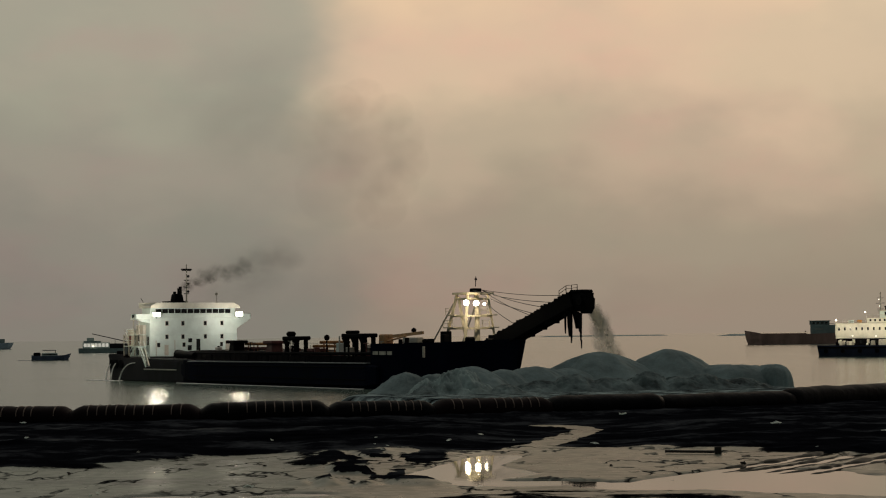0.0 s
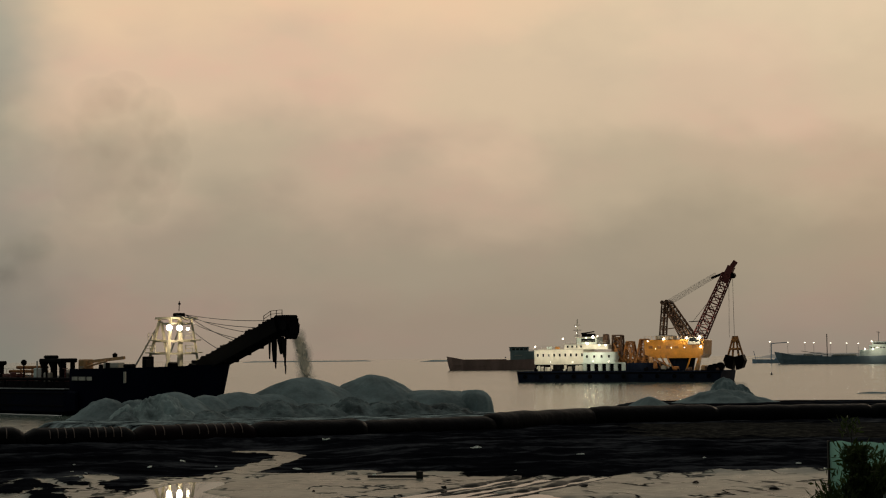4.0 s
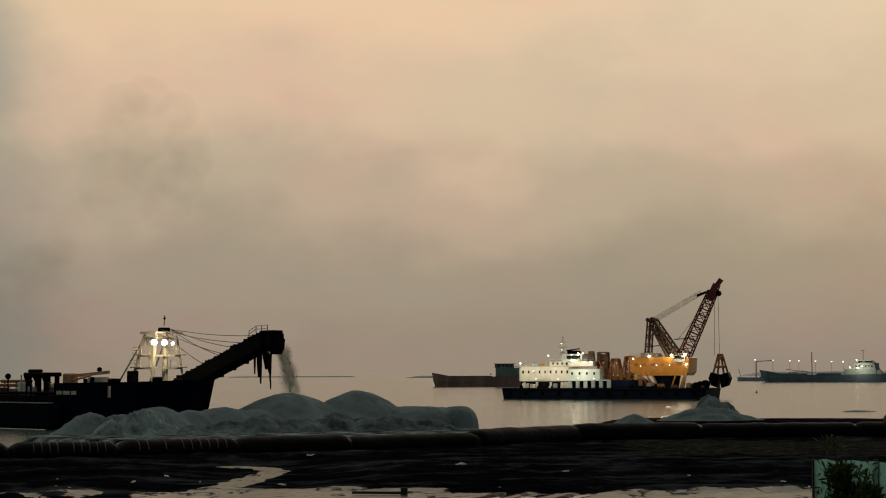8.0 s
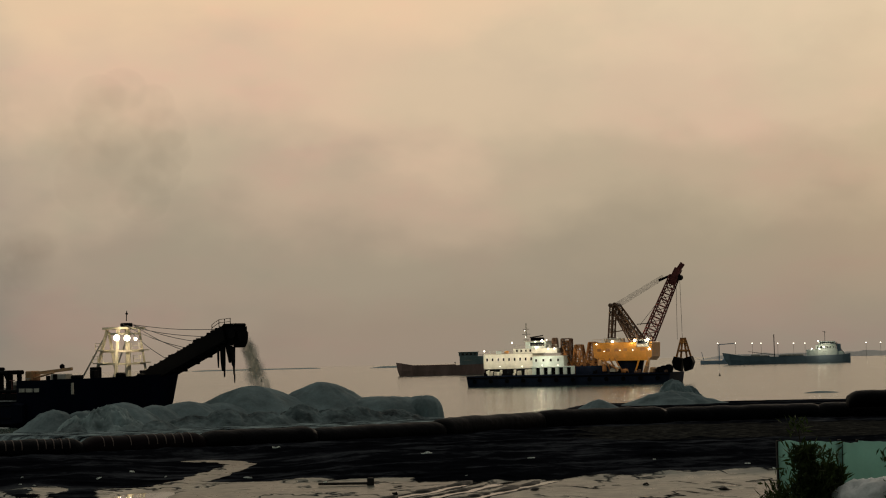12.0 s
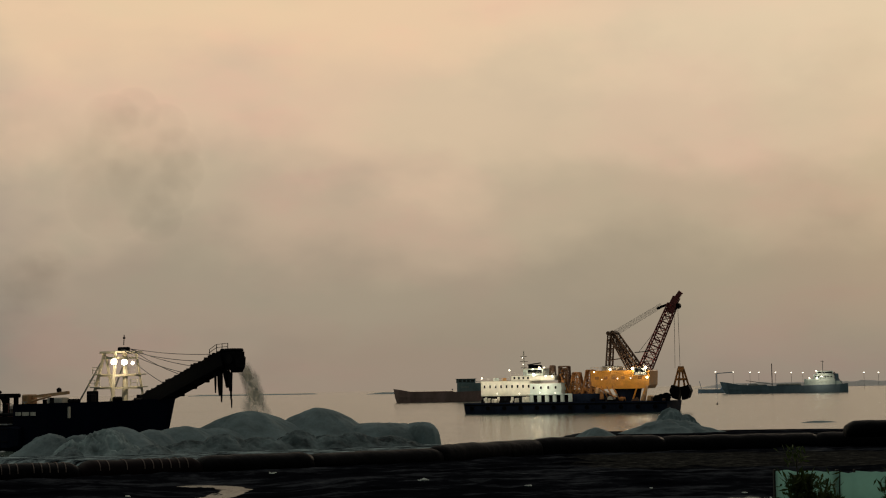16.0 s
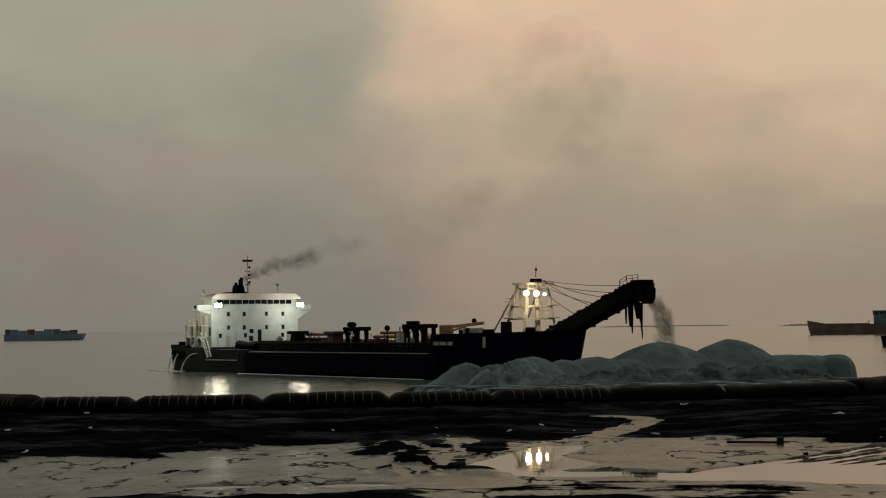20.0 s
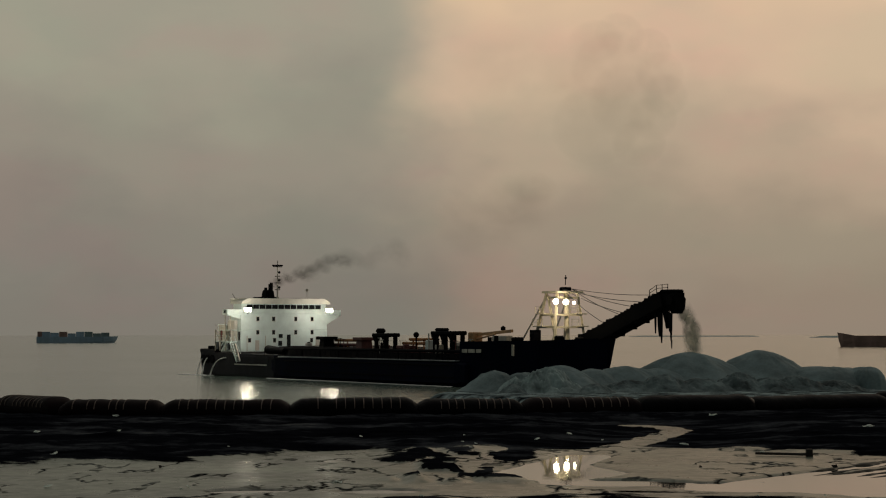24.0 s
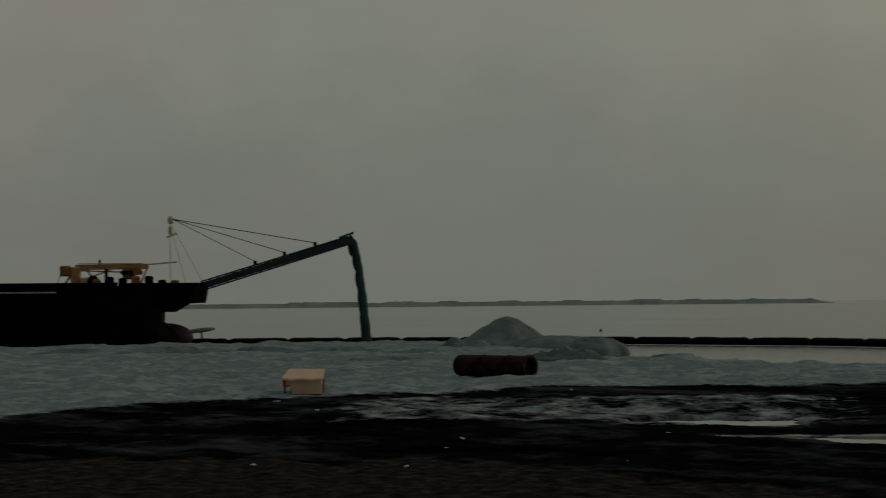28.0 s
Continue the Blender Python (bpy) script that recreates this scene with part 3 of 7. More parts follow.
def land(x, y):
    """Height of the ground."""
    d = math.hypot(x, y)
    az = math.degrees(math.atan2(x, y))
    edge = shore(az)
    w = wetness(az, d) if 60 < d < 115 and az < 35 else 0.0
    z = 0.80 + 0.10 * fbm(x, y, 0.09, 2.0)
    if d < 180:
        z += 0.13 * fbm(x, y, 0.42, 7.0, 4) + 0.05 * (0.5 - abs(fbm(x * 0.7 + y * 0.5, y * 1.2, 0.9, 17.0, 3)))
        z += 0.22 * smooth(104, 128, d)
    if -4 < x < 20 and 84 < d < 140:  # the shallow vale of the stream
        vale = seg_dist(x, y, STREAM)
        z += (LEVEL + 0.07 + 0.04 * fbm(x, y, 0.6, 3.0, 3) - z) * smooth(9, 3, vale)
    if w > 0:
        flat = LEVEL + 0.07 + 0.025 * fbm(x, y, 0.12, 31.0, 2)
        z += (flat - z) * smooth(0.15, 0.85, w)
    if -36 < az < -26 and 88 < d < 112:  # a low, level stretch of the flat
        z += (LEVEL + 0.06 + 0.04 * fbm(x, y, 0.25, 23.0, 3) - z) * smooth(-36, -34, az) * smooth(-26, -28.5, az) * smooth(88, 92, d) * smooth(112, 106, d)
    for pa, pd, hw, hd, dep in PONDS:
        if abs(d - pd) < hd * 1.8 + 1:
            px = d * math.sin(radians(az - pa)) / hw
            q = px * px + ((d - pd) / hd) ** 2
            if q < 3:
                z -= (dep + 0.05) * smooth(1.5, 0.6, q + 0.5 * fbm(x, y, 0.30, 11.0))
    if -3 < x < 14 and 84 < d < 136:
        z -= 0.30 * smooth(1.9, 0.9, vale + 0.3 * nz(x, y, 0.6, 5.0)) * smooth(104, 96, d)
    if 5 < az < 20 and 78 < d < 108:  # tracks of an excavator that run slantwise through the wet
        v = x * 0.5 + y * 0.866
        u = x * 0.866 - y * 0.5 + 0.35 * nz(v, 0, 0.12, 9.0) + 2.2 * min(1.0, max(0.0, (102 - v) / 24.0)) ** 2
        for c in TRACKS:
            z -= 0.15 * smooth(0.85, 0.25, abs(u - c)) * smooth(79, 84, d) * smooth(107, 100, d)
    s = sandiness(az, d)
    if s > 0 and az < -19:
        z += s * (0.10 + 0.32 * fbm(x, y, 0.09, 5.0) + 0.42 * abs(fbm(x, y, 0.24, 6.0, 5)) + 0.10 * fbm(x, y, 1.1, 9.0, 3))
        z += s * smooth(edge - 14, edge - 5, d) * (0.02 + 0.6 * max(0.0, nz(x, y, 0.16, 13.0)))
    z = z * (1 - smooth(edge - 2, edge + 5, d)) - 2.2 * smooth(edge - 2, edge + 9, d)
    if -6 < az < 14.5 and d > 150:  # the spit under the heaps
        q = ((x - 17.5) / 29.0) ** 2 + ((y - 204) / 31.0) ** 2
        z = max(z, -2.2 + 2.9 * smooth(1.25, 0.8, q + 0.25 * fbm(x, y, 0.06, 8.0)))
    if az > 13 and d > 165:  # bar behind the tubes
        q = ((d - 228) / 34.0) ** 2 + max(0.0, (17.0 - az) / 2.0) ** 2
        z = max(z, -2.2 + 3.0 * smooth(1.2, 0.7, q + 0.15 * fbm(x, y, 0.08, 8.0)))
    z += 3.3 * smooth(44, 30, d)  # the bank under the camera
    return z


def lattice(name, mat, us, vs, place, attrs=None):
    nu, nv = len(us), len(vs)
    co = np.empty((nu * nv, 3))
    k = 0
    for u in us:
        for v in vs:
            co[k] = place(u, v)
            k += 1
    idx = np.arange(nu * nv).reshape(nu, nv)
    quads = np.stack([idx[:-1, :-1], idx[1:, :-1], idx[1:, 1:], idx[:-1, 1:]], -1).reshape(-1, 4)
    me = bpy.data.meshes.new(name)
    me.from_pydata(co.tolist(), [], quads.tolist())
    me.materials.append(M[mat])
    me.polygons.foreach_set("use_smooth", [True] * len(me.polygons))
    for key, fn in (attrs or {}).items():
        a = me.attributes.new(key, "FLOAT", "POINT")
        a.data.foreach_set("value", [fn(u, v) for u in us for v in vs])
    me.update()
    return new(name, me)


def steps(*spans):
    out = []
    for a, b, n in spans:
        out += [a + (b - a) * i / n for i in range(n)]
    return out + [spans[-1][1]]


def make_ground():
    azs = steps((-66, -52, 20), (-52, 30, 410), (30, 46, 20))
    ds = steps((0.05, 3, 3), (3, 46, 14), (46, 60, 22), (60, 112, 150), (112, 150, 52), (150, 300, 110), (300, 330, 8))
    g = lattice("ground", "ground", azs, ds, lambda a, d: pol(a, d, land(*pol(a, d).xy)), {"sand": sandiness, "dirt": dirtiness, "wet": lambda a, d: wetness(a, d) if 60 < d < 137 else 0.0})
    tagged(g, "dark wet mud flat with grey dredged sand and shallow puddles", "ground", kind="structure")
    # the same ground, plain, round the rest of the compass
    back = lattice("ground_behind", "ground", steps((46, 294, 62)), [0.05, 10, 30, 36, 44, 90, 330], lambda a, d: pol(a, d, 4.1 if d < 31 else 2.6 if d < 40 else 0.8 if d < 300 else -2.2), {"dirt": lambda a, d: 0.85 if d < 60 else 0.0})
    tagged(back, "dark mud bank behind the camera", "ground", kind="structure")
    bm = B()
    bmesh.ops.create_circle(bm, cap_ends=True, segments=96, radius=4700)
    bmesh.ops.translate(bm, verts=bm.verts, vec=(0, 0, -3.0))
    tagged(obj("seabed", bm, "ground"), "dark seabed under the water", "ground", kind="structure")
    bm = B()
    bmesh.ops.create_circle(bm, cap_ends=True, segments=128, radius=4700)
    tagged(obj("sea", bm, "sea"), "calm grey-green sea with a low ripple", "water", kind="structure")
    pond = lattice("puddle_water", "pond", steps((-40, 34, 40)), [64, 76, 88, 100, 114, 128], lambda a, d: pol(a, d, LEVEL))
    tagged(pond, "still shallow water lying in the mud", "water", kind="structure")


def make_ruts():
    """Ridges of dark mud pressed up along the excavator's tracks."""
    for i, c in enumerate(TRACKS):
        for side in (-1, 1):
            rings, seed = [], 3.0 * i + side
            for k in range(90):
                f = k / 89
                v = 78.0 + 24.0 * f  # along the slant
                off = c + side * (0.66 + 0.16 * nz(v, seed, 0.5, 4.0)) - 0.35 * nz(v, 0, 0.12, 9.0) - 2.2 * (1 - f) ** 2
                w = 0.04 + 0.62 * max(0.0, 0.22 + nz(v, seed, 0.30, 8.0) + 0.4 * nz(v, seed, 1.1, 8.0)) * smooth(0, 0.4, f) * smooth(1, 0.8, f)
                x, y = 0.866 * off + 0.5 * v, -0.5 * off + 0.866 * v
                hgt = 0.02 + 0.16 * w
                rings.append([(x + 0.866 * q * w, y - 0.5 * q * w, LEVEL - 0.12 if abs(q) > 0.9 else LEVEL + 0.02 + hgt * (1 - q * q) - 0.14 * smooth(0.35, 0.0, f)) for q in (-1.0, -0.6, -0.2, 0.2, 0.6, 1.0)])
            ob = obj("mud_ridge", loft(B(), rings), "rut", smooth=True)
            tagged(ob, "ridge of dark wet mud pressed up beside a track", "mud ridge", "ridges beside the tracks")


make_ground()
make_ruts()


# ---- sand heaps ----
def heap(at, rx, ry, hgt, seed, label, power=1.25, crag=0.25, twist=0.0, ground_z=0.45, mat="heap"):
    """A tipped heap: a worn cone with slumped flanks, on an oval foot."""
    bm = B()
    rings, seg = 34, 110
    rows = []
    for i in range(rings + 1):
        f = i / rings
        row = []
        for k in range(seg):
            th = 2 * math.pi * k / seg
            wob = 1 + 0.18 * nz(math.cos(th) * 1.6, math.sin(th) * 1.6, 1.0, seed) + 0.06 * nz(math.cos(th) * 5, math.sin(th) * 5, 1.0, seed)
            x, y = rx * f * wob * math.cos(th), ry * f * wob * math.sin(th)
            prof = max(0.0, 1 - f ** power) if power > 1 else (1 - f) ** (1 / power)
            body = 0.5 if power < 3 else 0.88
            z = hgt * (body * prof + (1 - body) * 0.5 * (1 + math.cos(math.pi * f)))
            flank = math.sin(math.pi * min(1, f * 0.9 + 0.1))
            z += crag * hgt * 0.6 * (0.42 - abs(fbm(x, y, 2.8 / max(rx, ry), seed, 4))) * flank
            # gullies that run down the slope, and a few slumped steps
            gully = abs(nz(math.cos(th) * 3.4, math.sin(th) * 3.4 + 0.35 * f, 1.0, seed + 5))
            z -= hgt * (0.03 + 0.07 * crag) * max(0.0, 0.22 - gully) / 0.22 * flank * smooth(0.15, 0.5, f)
            z += hgt * 0.10 * crag * nz(x, y, 9.0 / max(rx, ry), seed + 9) * flank
            z -= 0.6 * max(0, f - 0.92) / 0.08
            row.append((x, y, z))
            if i == 0:
                break
        rows.append(row)
    top = bm.verts.new(rows[0][0])
    prev = [bm.verts.new(c) for c in rows[1]]
    for k in range(seg):
        bm.faces.new((top, prev[k], prev[(k + 1) % seg]))
    for row in rows[2:]:
        cur = [bm.verts.new(c) for c in row]
        for k in range(seg):
            bm.faces.new((prev[k], cur[k], cur[(k + 1) % seg], prev[(k + 1) % seg]))
        prev = cur
    ob = obj("sand_mound", bm, mat, smooth=True)
    ob.matrix_world = pose(at[0], at[1], ground_z, 0, 0, twist)
    return tagged(ob, label, "sand heap", "heaps of dredged sand")


def make_heaps():
    big = "high rounded heap of grey-green dredged sand under a conveyor"
    heap((19.5, 220), 11.0, 9.5, 4.6, 1.0, big, power=1.9, crag=0.10)
    heap((28.6, 223), 11.0, 9.5, 4.85, 2.0, "high peaked heap of grey-green dredged sand", power=1.2, crag=0.14)
    heap((36.4, 221), 7.0, 7.0, 2.75, 3.0, "low broad heap of grey dredged sand", power=4.5, crag=0.15)
    heap((41.0, 218.5), 2.4, 4.5, 2.75, 4.0, "steep-cut end of a sand heap", power=7.0, crag=0.2)
    low = "low slumped heap of grey-green dredged sand"
    heap((-4.6, 206), 4.6, 5.5, 2.6, 5.0, low, power=1.3, crag=0.3)
    heap((3.0, 207), 8.0, 6.5, 3.2, 6.0, low, power=1.4, crag=0.2)
    heap((11.0, 213), 8.5, 6.0, 3.0, 7.0, low, power=1.8, crag=0.15)
    heap((7.2, 210.5), 6.0, 6.0, 2.75, 50.0, low, power=1.7, crag=0.12)
    heap((15.2, 214.5), 6.0, 6.0, 2.7, 51.0, low, power=1.8, crag=0.12)
    heap((-1.2, 206.5), 4.4, 5.5, 2.35, 52.0, low, power=1.6, crag=0.4)
    heap((1.6, 201), 4.8, 3.6, 2.9, 8.0, "craggy collapsed heap of pale sand", power=1.0, crag=1.0, mat="heap_pale")
    heap((-1.6, 201.5), 3.4, 3.0, 1.9, 9.0, "craggy collapsed heap of pale sand", power=1.0, crag=0.9, mat="heap_pale")
    for i, (x, y, r, h) in enumerate([(11.0, 204, 5.0, 1.5), (15.0, 204.5, 4.8, 2.1), (19.5, 205, 5.4, 1.7), (24.0, 207, 4.4, 2.3), (27.6, 207, 4.6, 1.7), (31.0, 208, 5.2, 1.9), (35.5, 209, 4.8, 1.4), (7.0, 201, 3.0, 1.2), (-2.2, 200, 2.4, 1.2)]):
        heap((x, y), r, 3.4, h, 10.0 + i, "small tipped mound of dark wet sand", power=1.3, crag=0.55, mat="heap_wet")
    heap(pol(16.35, 205).xy, 5.0, 4.0, 2.2, 30.0, "small pointed heap of grey sand by the tubes", power=1.0, crag=0.15)
    heap(pol(18.80, 250).xy, 3.8, 4.0, 3.7, 31.0, "steep craggy heap of dark wet sand", power=1.0, crag=0.55)
    heap(pol(19.3, 250).xy, 3.0, 3.5, 2.7, 33.0, "steep craggy heap of dark wet sand", power=1.1, crag=0.6)
    heap(pol(23.5, 330).xy, 4.5, 3.0, 0.4, 34.0, "low bar of dark sand awash in the sea", power=1.6, crag=0.3, ground_z=-0.1)
    heap(pol(18.7, 246).xy, 9.0, 6.0, 2.2, 32.0, low, power=1.0, crag=0.5)
    heap(pol(-38.45, 262).xy, 9.0, 8.0, 4.3, 40.0, "pointed heap of grey dredged sand on the flat", power=1.15, crag=0.12, ground_z=0.9)
    heap(pol(-36.8, 245).xy, 8.5, 6.0, 1.9, 41.0, low, power=3.2, crag=0.15, ground_z=0.7)
    heap(pol(-35.6, 241).xy, 4.4, 5.0, 1.9, 46.0, "steep-cut end of a sand heap", power=4.0, crag=0.35, ground_z=0.4)
    heap(pol(-40.2, 252).xy, 2.6, 2.4, 1.6, 42.0, "small dark mound of sand", power=1.5, crag=0.2, ground_z=0.8)
    heap(pol(-39.4, 250).xy, 3.0, 2.4, 1.2, 43.0, "small dark mound of sand", power=1.5, crag=0.2, ground_z=0.8)
    heap(pol(-39.3, 136).xy, 2.4, 2.0, 0.7, 44.0, "small dark mound of sand", power=1.6, crag=0.2, ground_z=0.55, mat="ground")
    # the broken edge of the sand flat
    rnd = random.Random(77)
    for i, (az, d) in enumerate([(-22.6, 180), (-23.8, 178), (-25.2, 177), (-26.9, 178), (-28.4, 181), (-30.0, 184), (-31.6, 195), (-33.2, 204), (-34.6, 209), (-41.5, 226), (-44.0, 232), (-46.5, 240), (-49.5, 238), (-52.5, 246), (-36.5, 190), (-42.5, 196)]):
        c = pol(az, d)
        flat = 0.62 if -55 < az < -40 else 1.0
        heap(c.xy, rnd.uniform(3.4, 5.6) / flat, rnd.uniform(1.6, 2.6), rnd.uniform(0.9, 1.45) * flat, 60.0 + i, "low broken ridge of pale dredged sand", power=1.4, crag=0.9, twist=-az + rnd.uniform(-18, 18), ground_z=land(c.x, c.y) - 0.08)


make_heaps()


# ---- geotextile tubes along the water's edge ----
def tube_body(length, w, h, seed, pinch=0.66):
    """A filled fabric tube, slumped flat below, puckered at both ends."""
    bm = B()
    n, seg = 22, 20
    rings = []
    for i in range(n + 1):
        f = i / n
        x = (f - 0.5) * length
        e = min(f, 1 - f) * length
        sq = pinch + (1 - pinch) * smooth(-0.3, 0.9, e)
        sag = 0.05 * nz(x, seed, 0.5, seed) + 0.03 * nz(x, seed, 1.7, seed)
        ring = []
        for k in range(seg):
            th = 2 * math.pi * k / seg
            c, s = math.cos(th), math.sin(th)
            y = w / 2 * math.copysign(abs(c) ** 0.85, c) * (0.7 + 0.3 * sq)
            z = h / 2 * math.copysign(abs(s) ** 0.75, s) * sq + h / 2 * sq
            ring.append((x, y + 0.05 * nz(x * 0.8, th, 1.0, seed), z * (1 + sag)))
        rings.append(ring)
    return loft(bm, rings)


def strap_ring(w, h):
    bm = B()
    seg = 18
    a = []
    for k in range(seg + 1):
        th = math.pi * (0.02 + 0.96 * k / seg)
        c, s = math.cos(th), math.sin(th)
        a.append((w / 2 * 1.015 * math.copysign(abs(c) ** 0.85, c), h / 2 * 1.02 * abs(s) ** 0.75 + h / 2))
    for (y0, z0), (y1, z1) in zip(a, a[1:]):
        beam(bm, (0, y0, z0), (0, y1, z1), 0.07, 0.04)
    return bm


def make_tubes():
    pts = [pol(a, d) for a, d in TUBE_LINE]
    # walk the line in even lengths
    fine = []
    for p, q in zip(pts, pts[1:]):
        m = max(2, int((q - p).length / 0.5))
        fine += [p.lerp(q, i / m) for i in range(m)]
    rnd = random.Random(5)
    i, idx = 0, 0
    kinds = {}
    for v, (w, h) in enumerate([(2.7, 1.75), (2.8, 1.85), (2.6, 1.7)]):
        kinds[v] = (w, h)
    straps = {}
    while True:
        length = rnd.uniform(8.2, 10.0) if fine[i].x < 12 else rnd.uniform(13.0, 17.0)
        j = i
        while j < len(fine) - 1 and (fine[j] - fine[i]).length < length:
            j += 1
        if j >= len(fine) - 1:
            break
        p, q = fine[i], fine[j]
        mid = (p + q) / 2
        az = math.degrees(math.atan2(mid.x, mid.y))
        v = idx % 3
        w, h = kinds[v]
        if az > 11:
            h *= 1.12
        brown = az < -9 or 0.5 < az < 4.6
        t = thing("geotextile_tube", pose(mid.x, mid.y, land(mid.x, mid.y) - (1.25 if az < -19.6 else 0.8) if az < -17 else 0.50, 0, 0, math.degrees(math.atan2(q.y - p.y, q.x - p.x))),
                  "brown sand-filled geotextile tube with pale straps" if brown else "black sand-filled geotextile tube lying on the mud", "geotextile tube", "tubes along the shore")
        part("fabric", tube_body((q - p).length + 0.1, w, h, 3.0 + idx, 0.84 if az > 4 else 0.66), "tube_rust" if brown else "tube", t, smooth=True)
        if brown or az < 2:
            if (w, h) not in straps:
                s0 = part("strap", strap_ring(w, h), "strap", t)
                straps[(w, h)] = s0
                s0.location = (-(q - p).length * 0.36, 0, 0)
                first = 1
            else:
                first = 0
            nst = 11
            for k in range(first, nst):
                if rnd.random() < 0.12:
                    continue
                again(straps[(w, h)], t, ((k / (nst - 1) - 0.5) * (q - p).length * 0.72, 0, 0))
        i, idx = j, idx + 1
    # a second, thinner string beyond the pool
    far = [pol(a, d) for a, d in [(-22.4, 248), (-24, 259), (-28, 277), (-35, 296), (-45, 312), (-52, 318)]]
    fine = []
    for p, q in zip(far, far[1:]):
        m = max(2, int((q - p).length / 0.5))
        fine += [p.lerp(q, i / m) for i in range(m)]
    i = 0
    while True:
        j = min(len(fine) - 1, i + 21)
        if j >= len(fine) - 1:
            break
        p, q = fine[i], fine[j]
        mid = (p + q) / 2
        t = thing("geotextile_tube", pose(mid.x, mid.y, 0.05, 0, 0, math.degrees(math.atan2(q.y - p.y, q.x - p.x))),
                  "brown geotextile tube half sunk in the water", "geotextile tube", "tubes beyond the pool")
        part("fabric", tube_body((q - p).length + 0.05, 1.7, 1.3, 50.0 + i), "tube_rust", t, smooth=True)
        i = j
    # the bend where the two strings meet
    bend = [pol(-22.8, 208, 0), pol(-22.1, 214, 0), pol(-21.65, 224, 0), pol(-21.65, 237, 0), pol(-22.4, 248, 0)]
    for k, (p, q) in enumerate(zip(bend, bend[1:])):
        mid = (p + q) / 2
        t = thing("geotextile_tube", pose(mid.x, mid.y, 0.0, 0, 0, math.degrees(math.atan2(q.y - p.y, q.x - p.x))),
                  "dusty tan geotextile tube at the bend of the string", "geotextile tube", "tubes beyond the pool")
        part("fabric", tube_body((q - p).length + 0.8, 2.1, 1.45, 80.0 + k), "tube_pale", t, smooth=True)
    # a raised pale tube end and two shorter lengths on the bank to the right
    for az, d, ln, turn, h, z in [(25.75, 178, 9.0, -12, 1.7, 2.0), (28.8, 179, 9.0, -16, 1.8, 2.0), (27.0, 173.5, 7.0, 38, 1.8, 1.0)]:
        p = pol(az, d)
        t = thing("geotextile_tube", pose(p.x, p.y, z, 0, 0, turn), "dusty geotextile tube stacked on the others", "geotextile tube", "tubes along the shore")
        part("fabric", tube_body(ln, 2.7, h, 90.0 + az), "tube", t, smooth=True)


make_tubes()


# ---- ships ----
def hull_mesh(stations, bottom=-1.2, flare=0.9):
    """A hull through stations (x, half breadth at deck, half breadth at water, deck height), keel along x, about y = 0."""
    rings = []
    for x, hb, hw, zd, *shift in stations:
        sh = shift[0] if shift else 0.0
        rings.append([(x, hb, zd), (x - sh * 0.4, hb * 0.6 + hw * 0.4, zd * 0.45), (x - sh, hw, 0.15), (x - sh, hw * 0.88, bottom),
                      (x - sh, -hw * 0.88, bottom), (x - sh, -hw, 0.15), (x - sh * 0.4, -hb * 0.6 - hw * 0.4, zd * 0.45), (x, -hb, zd)])
    return loft(B(), rings)


def railing(name, parent, pts, height=1.0, mat="dirty_white", gap=1.6, r=0.035):
    """A pipe rail: posts and two runs, one part."""
    bm = B()
    for p, q in zip(pts, pts[1:]):
        p, q = Vector(p), Vector(q)
        n = max(1, int((q - p).length / gap))
        for i in range(n + 1):
            c = p.lerp(q, i / n)
            beam(bm, c, c + Vector((0, 0, height)), r * 2)
        for hh in (height, height * 0.55):
            beam(bm, p + Vector((0, 0, hh)), q + Vector((0, 0, hh)), r * 1.6)
    return part(name, bm, mat, parent)


def stair(name, parent, p, q, w, mat="dirty_white"):
    p, q = Vector(p), Vector(q)
    bm = B()
    side = (q - p).cross(Vector((0, 0, 1))).normalized() * w / 2
    for s in (-1, 1):
        beam(bm, p + side * s, q + side * s, 0.09, 0.22)
        beam(bm, p + side * s + Vector((0, 0, 1)), q + side * s + Vector((0, 0, 1)), 0.07)
    n = max(3, int((q.z - p.z) / 0.25))
    for i in range(n):
        c = p.lerp(q, (i + 0.5) / n)
        beam(bm, c - side, c + side, 0.22, 0.05)
    return part(name, bm, mat, parent)


def flood(name, parent, at, size, mat="lamp", facing=(1, 0, 0)):
    """A floodlight: a box with a bright lens on its face."""
    bm = B()
    w, h = size
    box(bm, (-0.35, -w / 2 - 0.06, -h / 2 - 0.06), (0, w / 2 + 0.06, h / 2 + 0.06), 0.05)
    beam(bm, (-0.2, 0, -h / 2), (-0.2, 0, -h / 2 - 0.4), 0.1)
    turn = Vector(facing).to_track_quat("X", "Z").to_euler()
    o = part(name, bm, "black", parent)
    o.location, o.rotation_euler = at, turn
    bm = B()
    box(bm, (0.0, -w / 2, -h / 2), (0.05, w / 2, h / 2), 0.015)
    part("lens", bm, mat, o, "glowing warm white lens")
    return o


def lamp_at(name, loc, energy, colour=(1.0, 0.92, 0.78), radius=0.5):
    d = bpy.data.lights.new(name, "POINT")
    d.energy, d.color, d.shadow_soft_size = energy, colour, radius
    o = new(name, d)
    o.location = loc
    return o


